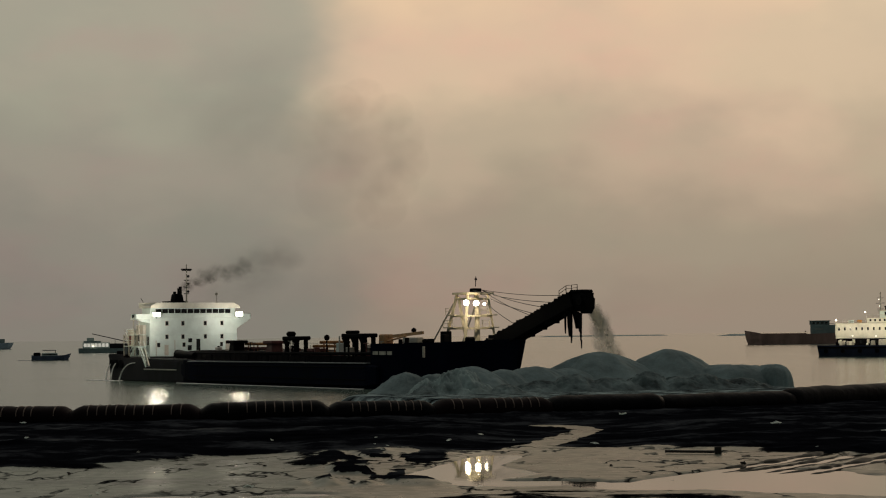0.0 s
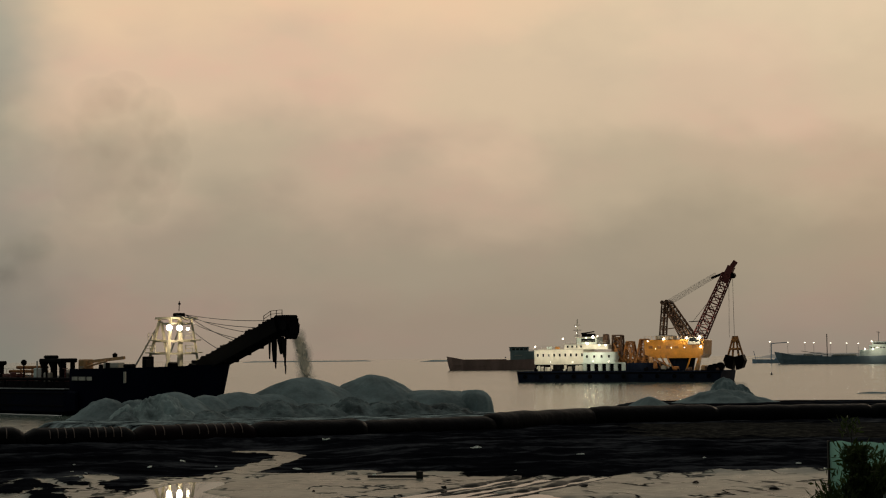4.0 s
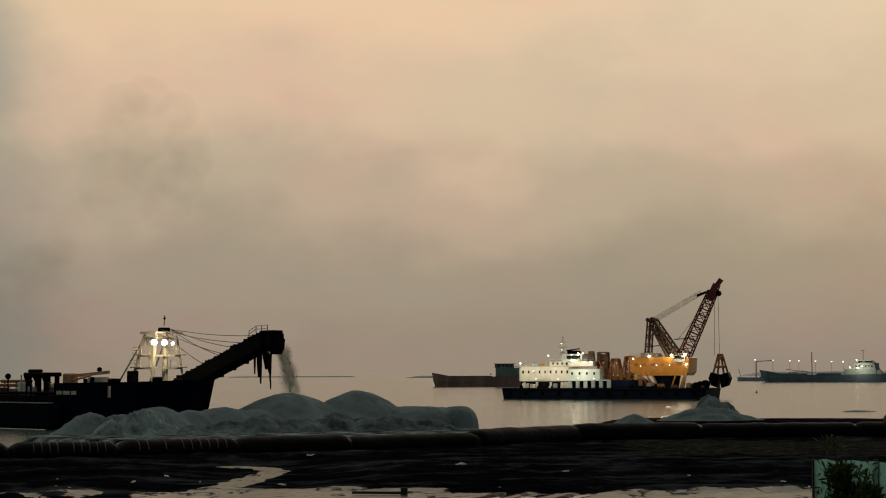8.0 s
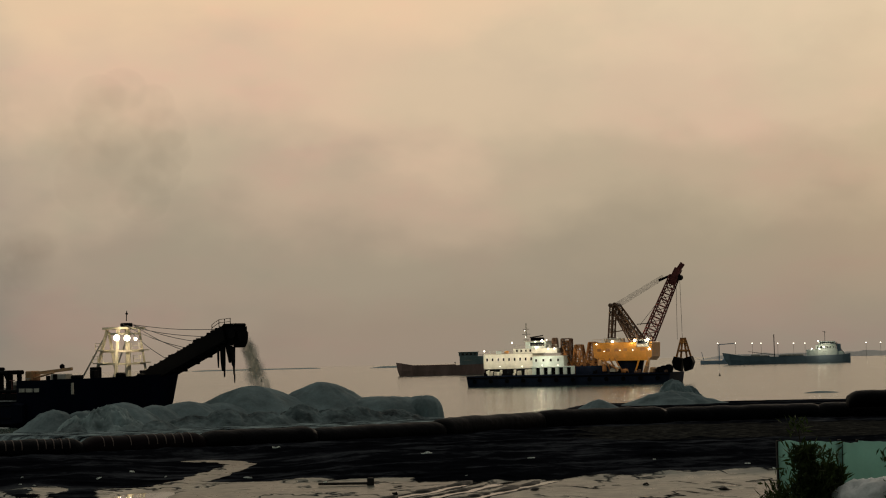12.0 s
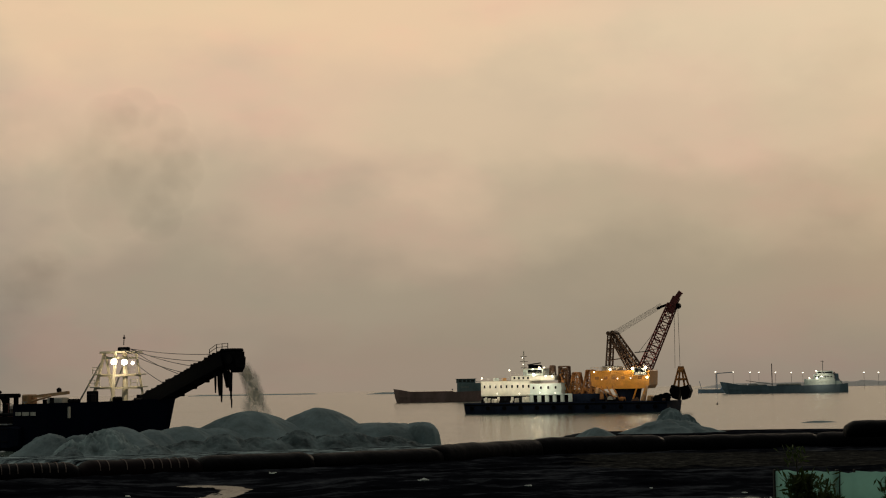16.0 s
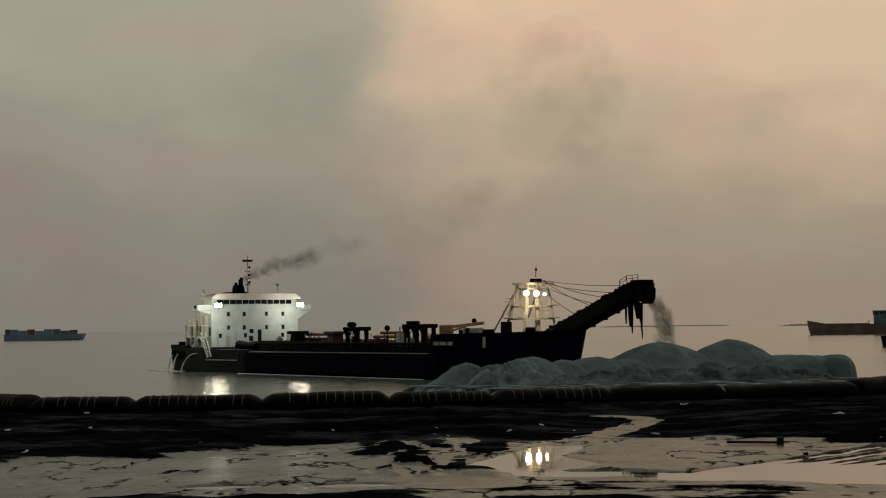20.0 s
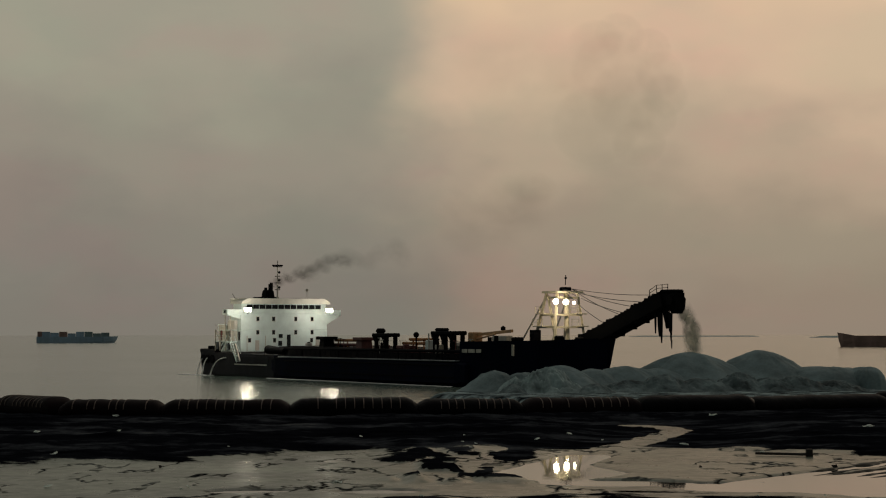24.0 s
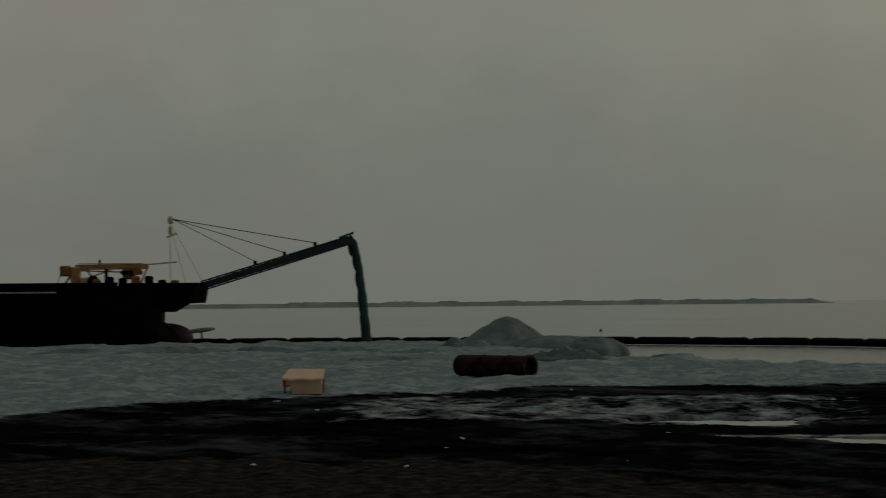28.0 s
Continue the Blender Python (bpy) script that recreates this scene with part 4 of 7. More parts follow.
def conveyor_ship():
    """Self-unloading hopper ship; x from stern to bow, y from the side seen (0) to the far side (20)."""
    m = pose(-59.5, 311.0, 0, 0, 0, math.degrees(math.atan2(-0.810, 0.586)))
    s = thing("hopper_ship", m, "navy hopper ship with white aft house and black conveyor boom", "ship")
    mid = 10.0
    st = [(-1.4, 9.6, 9.2, 4.15), (0.5, 10, 9.8, 4.1), (6, 10, 10, 4.0), (28, 10, 10, 3.8)]
    bm = hull_mesh(st)
    bmesh.ops.translate(bm, verts=bm.verts, vec=(0, mid, 0))
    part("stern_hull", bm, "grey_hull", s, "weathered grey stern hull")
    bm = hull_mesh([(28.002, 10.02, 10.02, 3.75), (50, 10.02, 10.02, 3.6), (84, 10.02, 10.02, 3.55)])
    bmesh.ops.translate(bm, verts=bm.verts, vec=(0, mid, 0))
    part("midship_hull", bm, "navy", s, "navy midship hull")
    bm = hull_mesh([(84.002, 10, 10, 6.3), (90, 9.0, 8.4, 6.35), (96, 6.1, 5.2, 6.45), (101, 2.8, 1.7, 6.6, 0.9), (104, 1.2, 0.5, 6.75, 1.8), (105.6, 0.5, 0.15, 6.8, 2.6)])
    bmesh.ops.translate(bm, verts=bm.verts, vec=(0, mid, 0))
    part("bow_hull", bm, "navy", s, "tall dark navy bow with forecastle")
    # fender sponson with a rounded after end, and its rubbing strakes
    bm = B()
    rings = []
    for x, dep, z0, z1 in [(27.2, 0.1, 1.9, 2.6), (28.2, 0.55, 1.2, 3.2), (30.0, 0.8, 0.5, 3.55), (34, 0.9, 0.25, 3.7), (84, 0.9, 0.25, 3.45), (86, 0.5, 0.5, 3.2)]:
        rings.append([(x, 0.05, z0), (x, -dep, z0 + 0.25), (x, -dep, z1 - 0.2), (x, 0.05, z1)])
    part("sponson", loft(bm, rings), "navy", s, "navy side sponson")
    for z in (1.2, 2.9):
        bm = B()
        box(bm, (33, -1.02, z), (84, -0.88, z + 0.16), 0.03)
        part("rubbing_strake", bm, "black", s)
    bm = B()
    box(bm, (-1.3, 0.4, 4.1), (-1.0, 19.6, 4.7), 0.05)
    box(bm, (-1.0, 0.1, 4.05), (5.0, 0.3, 4.6), 0.04)
    part("stern_bulwark", bm, "grey_hull", s)
    part("quarter_recess", box(B(), (14.6, -0.06, 2.3), (26.0, 0.02, 3.5), 0.02), "grey_hull", s, "weathered recess in the quarter")
    part("recess_sill", box(B(), (13.5, -0.14, 2.0), (25.5, 0.0, 2.2), 0.02), "dirty_white", s)
    # rubber tyres and the pale scuffs they leave
    for k, x in enumerate((0.8, 2.6, 4.6)):
        bm = B()
        bmesh.ops.create_cone(bm, segments=14, radius1=0.75, radius2=0.75, depth=0.35, cap_ends=True, matrix=Matrix.Translation((x, -0.1, 2.9)) @ Matrix.Rotation(radians(90), 4, "X"))
        part("tyre_fender", bm, "black", s, "black tyre fender")
    # cooling water that pours from the side
    for x, reach, top in [(0.9, 0.9, 2.9), (3.2, 1.4, 3.1), (10.0, 5.0, 3.1)]:
        bm = B()
        prev = None
        for i in range(9):
            f = i / 8
            c = Vector((x - reach * f * (1.4 - 0.5 * f), -0.05 - 0.9 * f, top * (1 - f ** 2.2) + 0.05))
            if prev is not None:
                bar(bm, prev, c, 0.07 + 0.08 * f, 6)
            prev = c
        part("water_jet", bm, "foam", s, "white jet of cooling water")
    bm = B()
    for i in range(46):
        f = random.Random(i).random()
        ball(bm, (-5.0 + 11 * f, -0.6 - 1.6 * random.Random(i + 50).random(), 0.02), 0.45, 1, (2.6, 0.9, 0.24))
    part("wash", bm, "foam", s, "thin white wash at the stern")
    bm = B()
    for i in range(28):
        x, w = 28 + 2.0 * i, 0.25 + 0.22 * random.Random(i + 300).random()
        loft(bm, [[(x + dx, -1.15, 0.0), (x + dx, -1.15, 0.07), (x + dx, -1.15 - w * k, 0.05), (x + dx, -1.2 - w * k, 0.0)] for dx, k in ((0.0, 0.5), (0.6, 1.0), (1.4, 0.9), (2.0, 0.5))])
    part("wash", bm, "foam", s, "thin white wash along the sponson")
    # highlight along the sponson's top, made as a pale strip
    part("sponson_deck", box(B(), (31, -0.85, 3.50), (84, 0.0, 3.66), 0.03), "edge", s, "sponson top painted pale as if lit by the sky")
    part("quarter_coaming", bar(B(), (24.2, 0.9, 4.7), (31.0, 0.5, 4.5), 0.75, 14, 0.5), "black", s)
    # hopper coaming, covered hatch and deck gear
    bm = B()
    loft(bm, [[(x, 1.6 + i, 3.5), (x, 1.9 + i, z), (x, 18.1 - i, z), (x, 18.4 - i, 3.5)] for x, i, z in [(23.6, 2.2, 4.4), (25, 0.6, 5.2), (30, 0.2, 5.35), (46, 0, 5.2), (54, 0, 4.6), (84, 0, 4.5)]])
    part("hopper_coaming", bm, "black", s, "black hopper coaming")
    bm = B()
    box(bm, (55, 3.6, 4.4), (83, 16.5, 4.75), 0.1)
    part("hopper_deck", bm, "dark_red", s, "oxide red hopper deck")
    for y in (1.0, 19.0):
        bm = B()
        bar(bm, (28, y, 4.9), (84, y, 4.9), 0.22, 8)
        for x in range(30, 84, 6):
            beam(bm, (x, y, 3.6), (x, y, 4.9), 0.18)
        part("deck_pipe", bm, "dirty_white" if y > 10 else "black", s)
    railing("deck_rail", s, [(24, 0.3, 3.8), (84, 0.3, 3.55)], 1.0, "black")
    railing("deck_rail", s, [(24, 19.7, 3.8), (84, 19.7, 3.55)], 2.4, "dirty_white", 2.0)
    bm = B()
    box(bm, (60, 14.2, 4.7), (66, 15.0, 6.0), 0.04)
    part("side_casing", bm, "dirty_white", s, "stained pale casing along the hopper")
    # hatch gantries
    def gantry(x0, x1, top, legs, mat="black"):
        g = part("gantry", box(B(), (x0, 2.5, top - 0.6), (x1, 5.2, top), 0.15), mat, s, "black hatch gantry")
        for x in legs:
            for y in (3.0, 4.8):
                bm = B()
                beam(bm, (x, y, 3.7), (x, y, top - 0.5), 0.5, 0.5)
                part("leg", bm, mat, g)
            bm = B()
            beam(bm, (x - 0.8, 3.0, top - 0.5), (x, 3.0, top - 1.5), 0.35)
            beam(bm, (x + 0.8, 3.0, top - 0.5), (x, 3.0, top - 1.5), 0.35)
            part("brace", bm, mat, g)
        return g
    g = gantry(55.6, 59.8, 7.45, (56.3, 58.9))
    part("winch", box(B(), (55.8, 3.0, 7.4), (57.0, 4.4, 8.2), 0.3), "black", g)
    g = gantry(72.4, 78.2, 7.75, (73.0, 75.3, 77.5))
    part("winch", box(B(), (72.6, 3.0, 7.7), (74.6, 4.6, 8.2), 0.25), "black", g)
    part("ladder", beam(B(), (72.2, 2.4, 4), (72.2, 2.4, 7.4), 0.3, 0.06), "dirty_white", g)
    for x, w, z in [(37.6, 2.2, 6.9), (49.5, 2.4, 6.8), (62.6, 1.2, 5.6)]:
        bm = B()
        box(bm, (x, 3.0, 4.0), (x + w, 5.2, z), 0.15, (0.72, 0.8))
        box(bm, (x - 0.3, 2.8, z - 0.5), (x + w + 0.3, 5.4, z), 0.1)
        part("valve_house", bm, "dark_red" if x > 40 else "black", s, "oxide red valve housing")
    for x0, x1, z in [(38, 49, 5.6), (39, 50, 6.3), (52, 56, 5.4), (60, 70, 5.9), (62, 70, 6.5)]:
        bm = B()
        bar(bm, (x0, 5.5, z), (x1, 5.5, z), 0.22, 8)
        for x in np.arange(x0 + 1, x1, 3.0):
            beam(bm, (x, 5.5, 4.4), (x, 5.5, z), 0.16)
        part("dredge_pipe", bm, "rust" if z > 5.8 else "dark_red", s, "rusty dredge pipe")
    bm = loft(B(), [[(61.0, y, 4.7), (61.8, y, 5.0), (68.0, y, 5.5), (68.6, y, 4.7)] for y in (5.8, 8.4)])
    part("hatch_cover", bm, "dirty_white", s, "stained pale sloping hatch cover")
    part("hatch_rim", box(B(), (60.8, 5.6, 4.5), (69.0, 8.6, 4.72), 0.04), "dark_red", s)
    rnd = random.Random(77)
    for k in range(26):
        x, y = rnd.uniform(30, 84), rnd.uniform(1.4, 6.5)
        hgt = rnd.uniform(0.4, 1.3)
        bm = B()
        if k % 3 == 0:
            bar(bm, (x, y, 4.0), (x, y, 5.2 + hgt), 0.16, 8)
            ball(bm, (x, y, 5.3 + hgt), 0.28, 1, (1, 1, 0.7))
        elif k % 3 == 1:
            box(bm, (x, y, 4.0), (x + rnd.uniform(0.6, 1.8), y + 0.8, 5.2 + hgt * 0.7), 0.1)
        else:
            beam(bm, (x, y, 4.0), (x, y, 5.6 + hgt), 0.1)
            beam(bm, (x - 0.6, y, 5.6 + hgt), (x + 0.6, y, 5.6 + hgt), 0.1)
        part(("deck_vent", "gear_box", "davit")[k % 3], bm, ("black", "dark_red", "dirty_white")[rnd.randrange(3)] if k % 3 else "black", s)
    bm = B()
    beam(bm, (66.2, 4, 4.5), (66.2, 4, 7.0), 0.16)
    ball(bm, (66.2, 4, 7.2), 0.45, 2)
    part("vent", bm, "black", s)
    bm = B()
    box(bm, (69.5, 3.5, 4.6), (70.4, 4.4, 6.4), 0.08)
    part("locker", bm, "white", s, "white deck locker")
    # ochre deck crane lying on the forecastle
    c = part("deck_crane", beam(B(), (79.2, 6, 7.2), (88.2, 6, 7.75), 0.36, 0.42), "tan_steel", s, "ochre deck crane laid flat")
    part("post", box(B(), (78.2, 5.2, 4.8), (79.8, 6.8, 7.6), 0.15), "tan_steel", c)
    part("cab", box(B(), (84.0, 5.4, 6.3), (87.6, 6.6, 7.1), 0.12), "dirty_white", c)
    part("ram", bar(B(), (80.0, 5.6, 6.6), (84.6, 5.6, 7.3), 0.14, 8), "tan_steel", c)
    part("jib_head", ball(B(), (86.0, 6, 8.1), 0.4, 1), "black", c)
    # forecastle gear
    for x0, x1, y0, z in [(90.6, 92.0, 4.0, 6.9), (97.8, 98.6, 6.0, 7.1), (99.5, 101, 8.5, 6.9)]:
        part("windlass", box(B(), (x0, y0, 6.3), (x1, y0 + 1.4, z), 0.2), "black", s)
    for x0, y0, z in [(88.5, 2.0, 6.9), (89.8, 2.2, 7.1)]:
        part("bollard", bar(B(), (x0, y0, 6.3), (x0, y0, z), 0.3, 10), "black", s)
    part("forecastle_locker", box(B(), (94.2, 4.6, 6.4), (95.1, 5.5, 7.5), 0.08), "black", s)
    bm = B()
    beam(bm, (100.6, 5.2, 3.6), (100.9, 5.0, 2.2), 0.3, 0.4)
    beam(bm, (100.4, 4.6, 2.3), (101.2, 5.4, 2.3), 0.35)
    part("anchor", bm, "black", s)
    # bars where the ship's name stands, and a pale mark on the bow
    for x0, x1 in [(84.6, 85.9), (86.2, 87.8), (88.1, 89.3)]:
        part("name_bar", box(B(), (x0, -0.03, 4.75), (x1, 0.005, 5.25)), "dirty_white", s, "short white bar on the hull")
    part("load_mark", box(B(), (94.6, 1.35, 4.4), (94.9, 1.6, 5.9)), "dirty_white", s)

    # ---- after house ----
    h = part("house", box(B(), (5.2, 1.4, 4.2), (12.8, 18.6, 8.0), 0.06), "white", s, "white steel accommodation house")
    part("upper_house", box(B(), (8.2, 1.42, 8.0), (12.78, 18.58, 10.9), 0.05), "white", h)
    part("bridge", box(B(), (9.4, 1.6, 10.9), (12.6, 18.4, 12.6), 0.05), "white", h)
    bm = B()
    loft(bm, [[(9.0, 1.2, z), (13.5, 1.2 + i, z), (13.5, 18.8 - i, z), (9.0, 18.8, z)] for z, i in [(12.6, 0.0), (13.0, 0.15), (13.55, 1.2)]])
    part("bridge_roof", bm, "ivory", h, "cream overhanging bridge roof")
    # bridge windows, each a pane in a raked frame
    n = 12
    for k in range(n):
        y0 = 2.6 + 14.8 * k / n
        part("bridge_window", box(B(), (12.58, y0 + 0.07, 11.72), (12.66, y0 + 14.8 / n - 0.07, 12.45), 0.02), "glass", h)
    part("window_sill", box(B(), (12.6, 2.3, 11.5), (12.75, 17.7, 11.68), 0.02), "white", h)
    for zz, ys in [(9.95, (4.7, 7.8, 12.2, 15.5)), (7.6, (4.7, 7.8, 12.2, 15.5)), (6.2, (3.1, 8.0, 15.4))]:
        for y in ys:
            w = part("cabin_window", box(B(), (12.76, y - 0.27, zz - 0.36), (12.83, y + 0.27, zz + 0.36), 0.03), "glass", h)
            part("frame", box(B(), (12.74, y - 0.34, zz - 0.43), (12.81, y + 0.34, zz + 0.43), 0.03), "dirty_white", w)
    for y, z0, z1, mat in [(10.8, 5.2, 7.2, "black"), (9.2, 6.6, 7.3, "black"), (9.1, 5.2, 6.1, "black"), (4.6, 4.4, 6.2, "dirty_white"), (16.6, 5.2, 6.9, "dirty_white")]:
        part("door", box(B(), (12.78, y - 0.38, z0), (12.86, y + 0.38, z1), 0.03), "glass" if mat == "black" else mat, h)
    for y in (2.6, 6.2, 17.3):
        part("drain_pipe", bar(B(), (12.85, y, 4.3), (12.85, y, 7.0), 0.07, 6), "dirty_white", h)
    # wings
    for y0, y1, dy in [(-1.2, 1.5, -1), (18.5, 21.3, 1)]:
        wing = part("bridge_wing", box(B(), (11.0, y0, 10.6), (12.9, y1, 10.8), 0.04), "white", h, "open bridge wing")
        ye = y0 if dy < 0 else y1
        part("dodger", box(B(), (12.75, y0, 10.8), (12.88, y1, 11.6), 0.03), "white", wing)
        part("end_plate", box(B(), (11.0, ye - 0.08, 10.6), (12.8, ye + 0.08, 11.6), 0.03), "white", wing)
        bm = B()
        yb = y1 if dy < 0 else y0
        loft(bm, [[(x, yb, 8.9 if dy > 0 else 9.9), (x, yb, 10.59), (x, ye, 10.59)] for x in (12.4, 12.6)])
        part("wing_bracket", bm, "white", wing)
    part("cabin_window", box(B(), (11.6, -1.36, 10.95), (12.3, -1.28, 11.45), 0.02), "glass", h)
    # side decks and stairs
    for z, x0 in [(6.1, 5.0), (8.05, 6.2)]:
        part("side_deck", box(B(), (x0, 0.2, z - 0.12), (11.8, 1.42, z), 0.02), "white", h)
        railing("deck_rail", h, [(x0, 0.25, z), (x0 + 3.2, 0.25, z)], 0.95, "white")
    stair("stair", h, (8.6, 0.2, 4.3), (10.8, 0.2, 6.1), 0.9, "white")
    for x in (12.9, 14.0):  # broad white ladders down to the quarter
        part("quarter_ladder", beam(B(), (x, -0.25, 5.6), (x + 1.8, -0.25, 2.7), 0.2, 0.34), "dirty_white", h, "stained white quarter ladder")
    for x in (5.0, 6.9, 9.2, 11.5):
        part("deck_post", beam(B(), (x, 0.28, 4.4), (x, 0.28, 8.05), 0.16), "dirty_white", h)
    for x in (9.4, 11.5):
        part("wing_post", beam(B(), (x, 0.2, 6.1), (x, 0.0, 10.6), 0.12), "dirty_white", h)
    for x, z, w, t in [(5.6, 4.6, 0.9, 1.3), (7.6, 4.5, 0.7, 1.5), (10.2, 4.5, 0.8, 1.4), (12.0, 6.2, 0.6, 1.5)]:
        part("side_opening", box(B(), (x, 0.1 if z < 6 else 1.3, z), (x + w, 0.26 if z < 6 else 1.36, z + t), 0.02), "glass", h)
    stair("stair", h, (15.8, -0.4, 2.5), (13.0, -0.4, 5.9), 0.9, "white")
    part("gangway_landing", box(B(), (11.2, -0.9, 5.8), (13.1, 0.3, 5.95), 0.02), "white", h)
    part("side_locker", box(B(), (6.0, 0.5, 6.1), (8.4, 1.38, 8.9), 0.06), "dirty_white", h, "stained side locker")
    part("side_casing", box(B(), (9.0, 0.7, 6.1), (11.6, 1.38, 9.7), 0.06), "dirty_white", h, "stained side casing")
    part("low_casing", box(B(), (4.4, 1.6, 4.2), (5.2, 6.0, 7.4), 0.06), "cream", h)
    part("side_door", box(B(), (9.9, 0.62, 6.3), (10.6, 0.7, 8.1), 0.02), "glass", h)
    part("side_door", box(B(), (6.8, 0.42, 6.3), (7.4, 0.5, 7.9), 0.02), "dark_red", h)
    stair("stair", h, (6.6, 0.8, 6.1), (4.6, 0.8, 8.05), 0.7)
    for x, z in [(6.0, 7.0), (7.8, 7.0), (9.8, 7.0), (9.0, 9.3), (10.8, 9.3)]:
        part("side_window", box(B(), (x - 0.3, 1.33, z - 0.35), (x + 0.3, 1.40, z + 0.35), 0.03), "glass", h)
    for x, z in [(0.4, 4.1), (1.9, 4.1), (3.2, 4.0)]:
        part("deck_box", box(B(), (x, 1.0, z), (x + 0.8, 2.0, z + 1.1), 0.08), "black", s)
    # funnel and masts on the roof
    f = part("funnel", loft(B(), [[(7.2 + i, 8.2 + i, z), (9.0 - i, 8.2 + i, z), (9.0 - i, 10.0 - i, z), (7.2 + i, 10.0 - i, z)] for z, i in [(7.9, -0.3), (13.6, 0.0), (14.9, 0.15), (15.2, 0.3)]]), "black", s, "sooty black funnel")
    for x, y, z in [(7.8, 8.8, 15.6), (8.4, 9.3, 16.2), (8.2, 9.7, 16.5)]:
        part("exhaust_pipe", bar(B(), (x, y, 14.9), (x, y, z), 0.28, 10), "black", f)
    part("monkey_deck", box(B(), (6.4, 7.0, 13.45), (9.4, 10.6, 13.9), 0.04), "black", s)
    mast = part("radar_mast", bar(B(), (9.6, 10.2, 13.4), (9.6, 10.2, 20.4), 0.16, 10, 0.08), "dirty_white", s, "pale radar mast")
    for z, w in [(19.3, 0.9), (17.6, 0.5), (16.4, 0.6), (15.2, 0.5)]:
        part("yard", beam(B(), (9.6, 10.2 - w, z), (9.6, 10.2 + w, z), 0.14), "black", mast)
    part("radar", box(B(), (9.4, 9.2, 19.4), (9.8, 11.2, 19.65), 0.05), "black", mast)
    for z in (15.6, 16.9, 18.3):
        part("signal_light", ball(B(), (9.7, 10.5, z), 0.26, 1), "black", mast)
    part("antenna", bar(B(), (9, 16.5, 13.5), (9, 16.5, 15.2), 0.05, 5), "dirty_white", s)
    part("searchlight", ball(B(), (9, 16.5, 15.2), 0.28, 2), "dirty_white", s)
    part("whip_aerial", bar(B(), (9, 2.2, 13.5), (9, 1.6, 14.4), 0.05, 5), "black", s)
    for y in (2.2, 18.4):
        flood("floodlight", s, (13.9, y, 11.5), (1.2, 0.68), "flood", (0.92, -0.35, -0.05))

    # lamp added off the quarter, without a fixture, to brighten the aft side
    wash_light(m @ pose(8.2, -5.0, 9.5, 82, 0, 0), 170, 0.5)
    # ---- tower and conveyor ----
    top, base = 13.1, 6.4
    tw = part("tower", box(B(), (93.0, 7.6, 12.9), (96.6, 12.1, 13.2), 0.03), "cream", s, "cream lattice tower with floodlights")
    legs = [((91.6, 7.4), (93.4, 8.2)), ((96.2, 7.4), (95.8, 8.2)), ((96.4, 12.4), (95.8, 11.6)), ((91.8, 12.4), (93.4, 11.6))]
    for (bx, by), (tx, ty) in legs:
        part("leg", beam(B(), (bx, by, base), (tx, ty, top), 0.32), "cream", tw)
    for z in (8.25, 9.95, 12.3):
        fz = (z - base) / (top - base)
        cs = [(b[0] + (t[0] - b[0]) * fz, b[1] + (t[1] - b[1]) * fz, z) for b, t in legs]
        for a, b in zip(cs, cs[1:] + cs[:1]):
            part("crossbeam", beam(B(), a, b, 0.26), "cream", tw)
    for y in (7.4, 12.6):
        part("back_stay", beam(B(), (88.6, y, 6.4), (93.4, 8.2 if y < 10 else 11.8, 12.6), 0.16), "dirty_white", tw)
    part("ladder", beam(B(), (95.8, 7.9, 6.5), (93.8, 8.1, 12.6), 0.42, 0.10), "cream", tw)
    part("pillar", bar(B(), (95.6, 10.0, 6.4), (95.4, 10.0, 12.9), 0.34, 12), "cream", tw, "cream centre pillar")
    for x0, x1, y, z in [(91.9, 94.2, 7.3, 8.3), (92.3, 94.2, 7.5, 10.0), (95.2, 96.8, 11.6, 8.3), (95.0, 96.6, 11.5, 10.0)]:
        part("platform", box(B(), (x0, y - 0.5, z), (x1, y + 1.2, z + 0.16), 0.03), "cream", tw)
        railing("platform_rail", tw, [(x0, y - 0.5, z + 0.16), (x1, y - 0.5, z + 0.16)], 0.9, "cream", 0.9)
    part("tower_locker", box(B(), (92.0, 6.2, 6.4), (93.4, 7.2, 7.9), 0.08), "black", tw)
    part("sheave_block", box(B(), (94.8, 9.2, 13.2), (95.9, 10.6, 13.75), 0.12), "black", tw)
    part("aerial", bar(B(), (95.2, 10, 14.0), (95.3, 10, 15.4), 0.06, 5), "black", tw)
    part("masthead_lamp", ball(B(), (95.3, 10, 15.0), 0.2, 1), "black", tw)
    for y, z in [(7.3, 11.75), (9.0, 11.7), (10.4, 11.6)]:
        ob = part("floodlight", B_disc(0.44 if y < 10 else 0.26), "black", tw)
        ob.location, ob.rotation_euler = (96.6, y, z), Vector((0.85, -0.5, -0.12)).to_track_quat("Z", "Y").to_euler()
        bm = B()
        bmesh.ops.create_cone(bm, cap_ends=True, segments=18, radius1=0.41 if y < 10 else 0.22, radius2=0.38 if y < 10 else 0.2, depth=0.08, matrix=Matrix.Translation((0, 0, 0.2)))
        part("lens", bm, "lamp", ob, "glowing warm white lens")
    # conveyor boom: stringers, lacing, belt, walkway
    p0, p1 = Vector((98.6, mid, 5.6)), Vector((116.8, mid, 11.75))
    bo = part("conveyor_boom", truss(B(), p0, p1, 2.1, 2.1, 14, 0.12, deep=0.85), "black", s, "black lattice conveyor boom")
    d = (p1 - p0).normalized()
    up = Vector((-d.z, 0, d.x))
    part("belt", beam(B(), p0 + up * 0.55, p1 + up * 0.55, 1.7, 0.28), "black", bo)
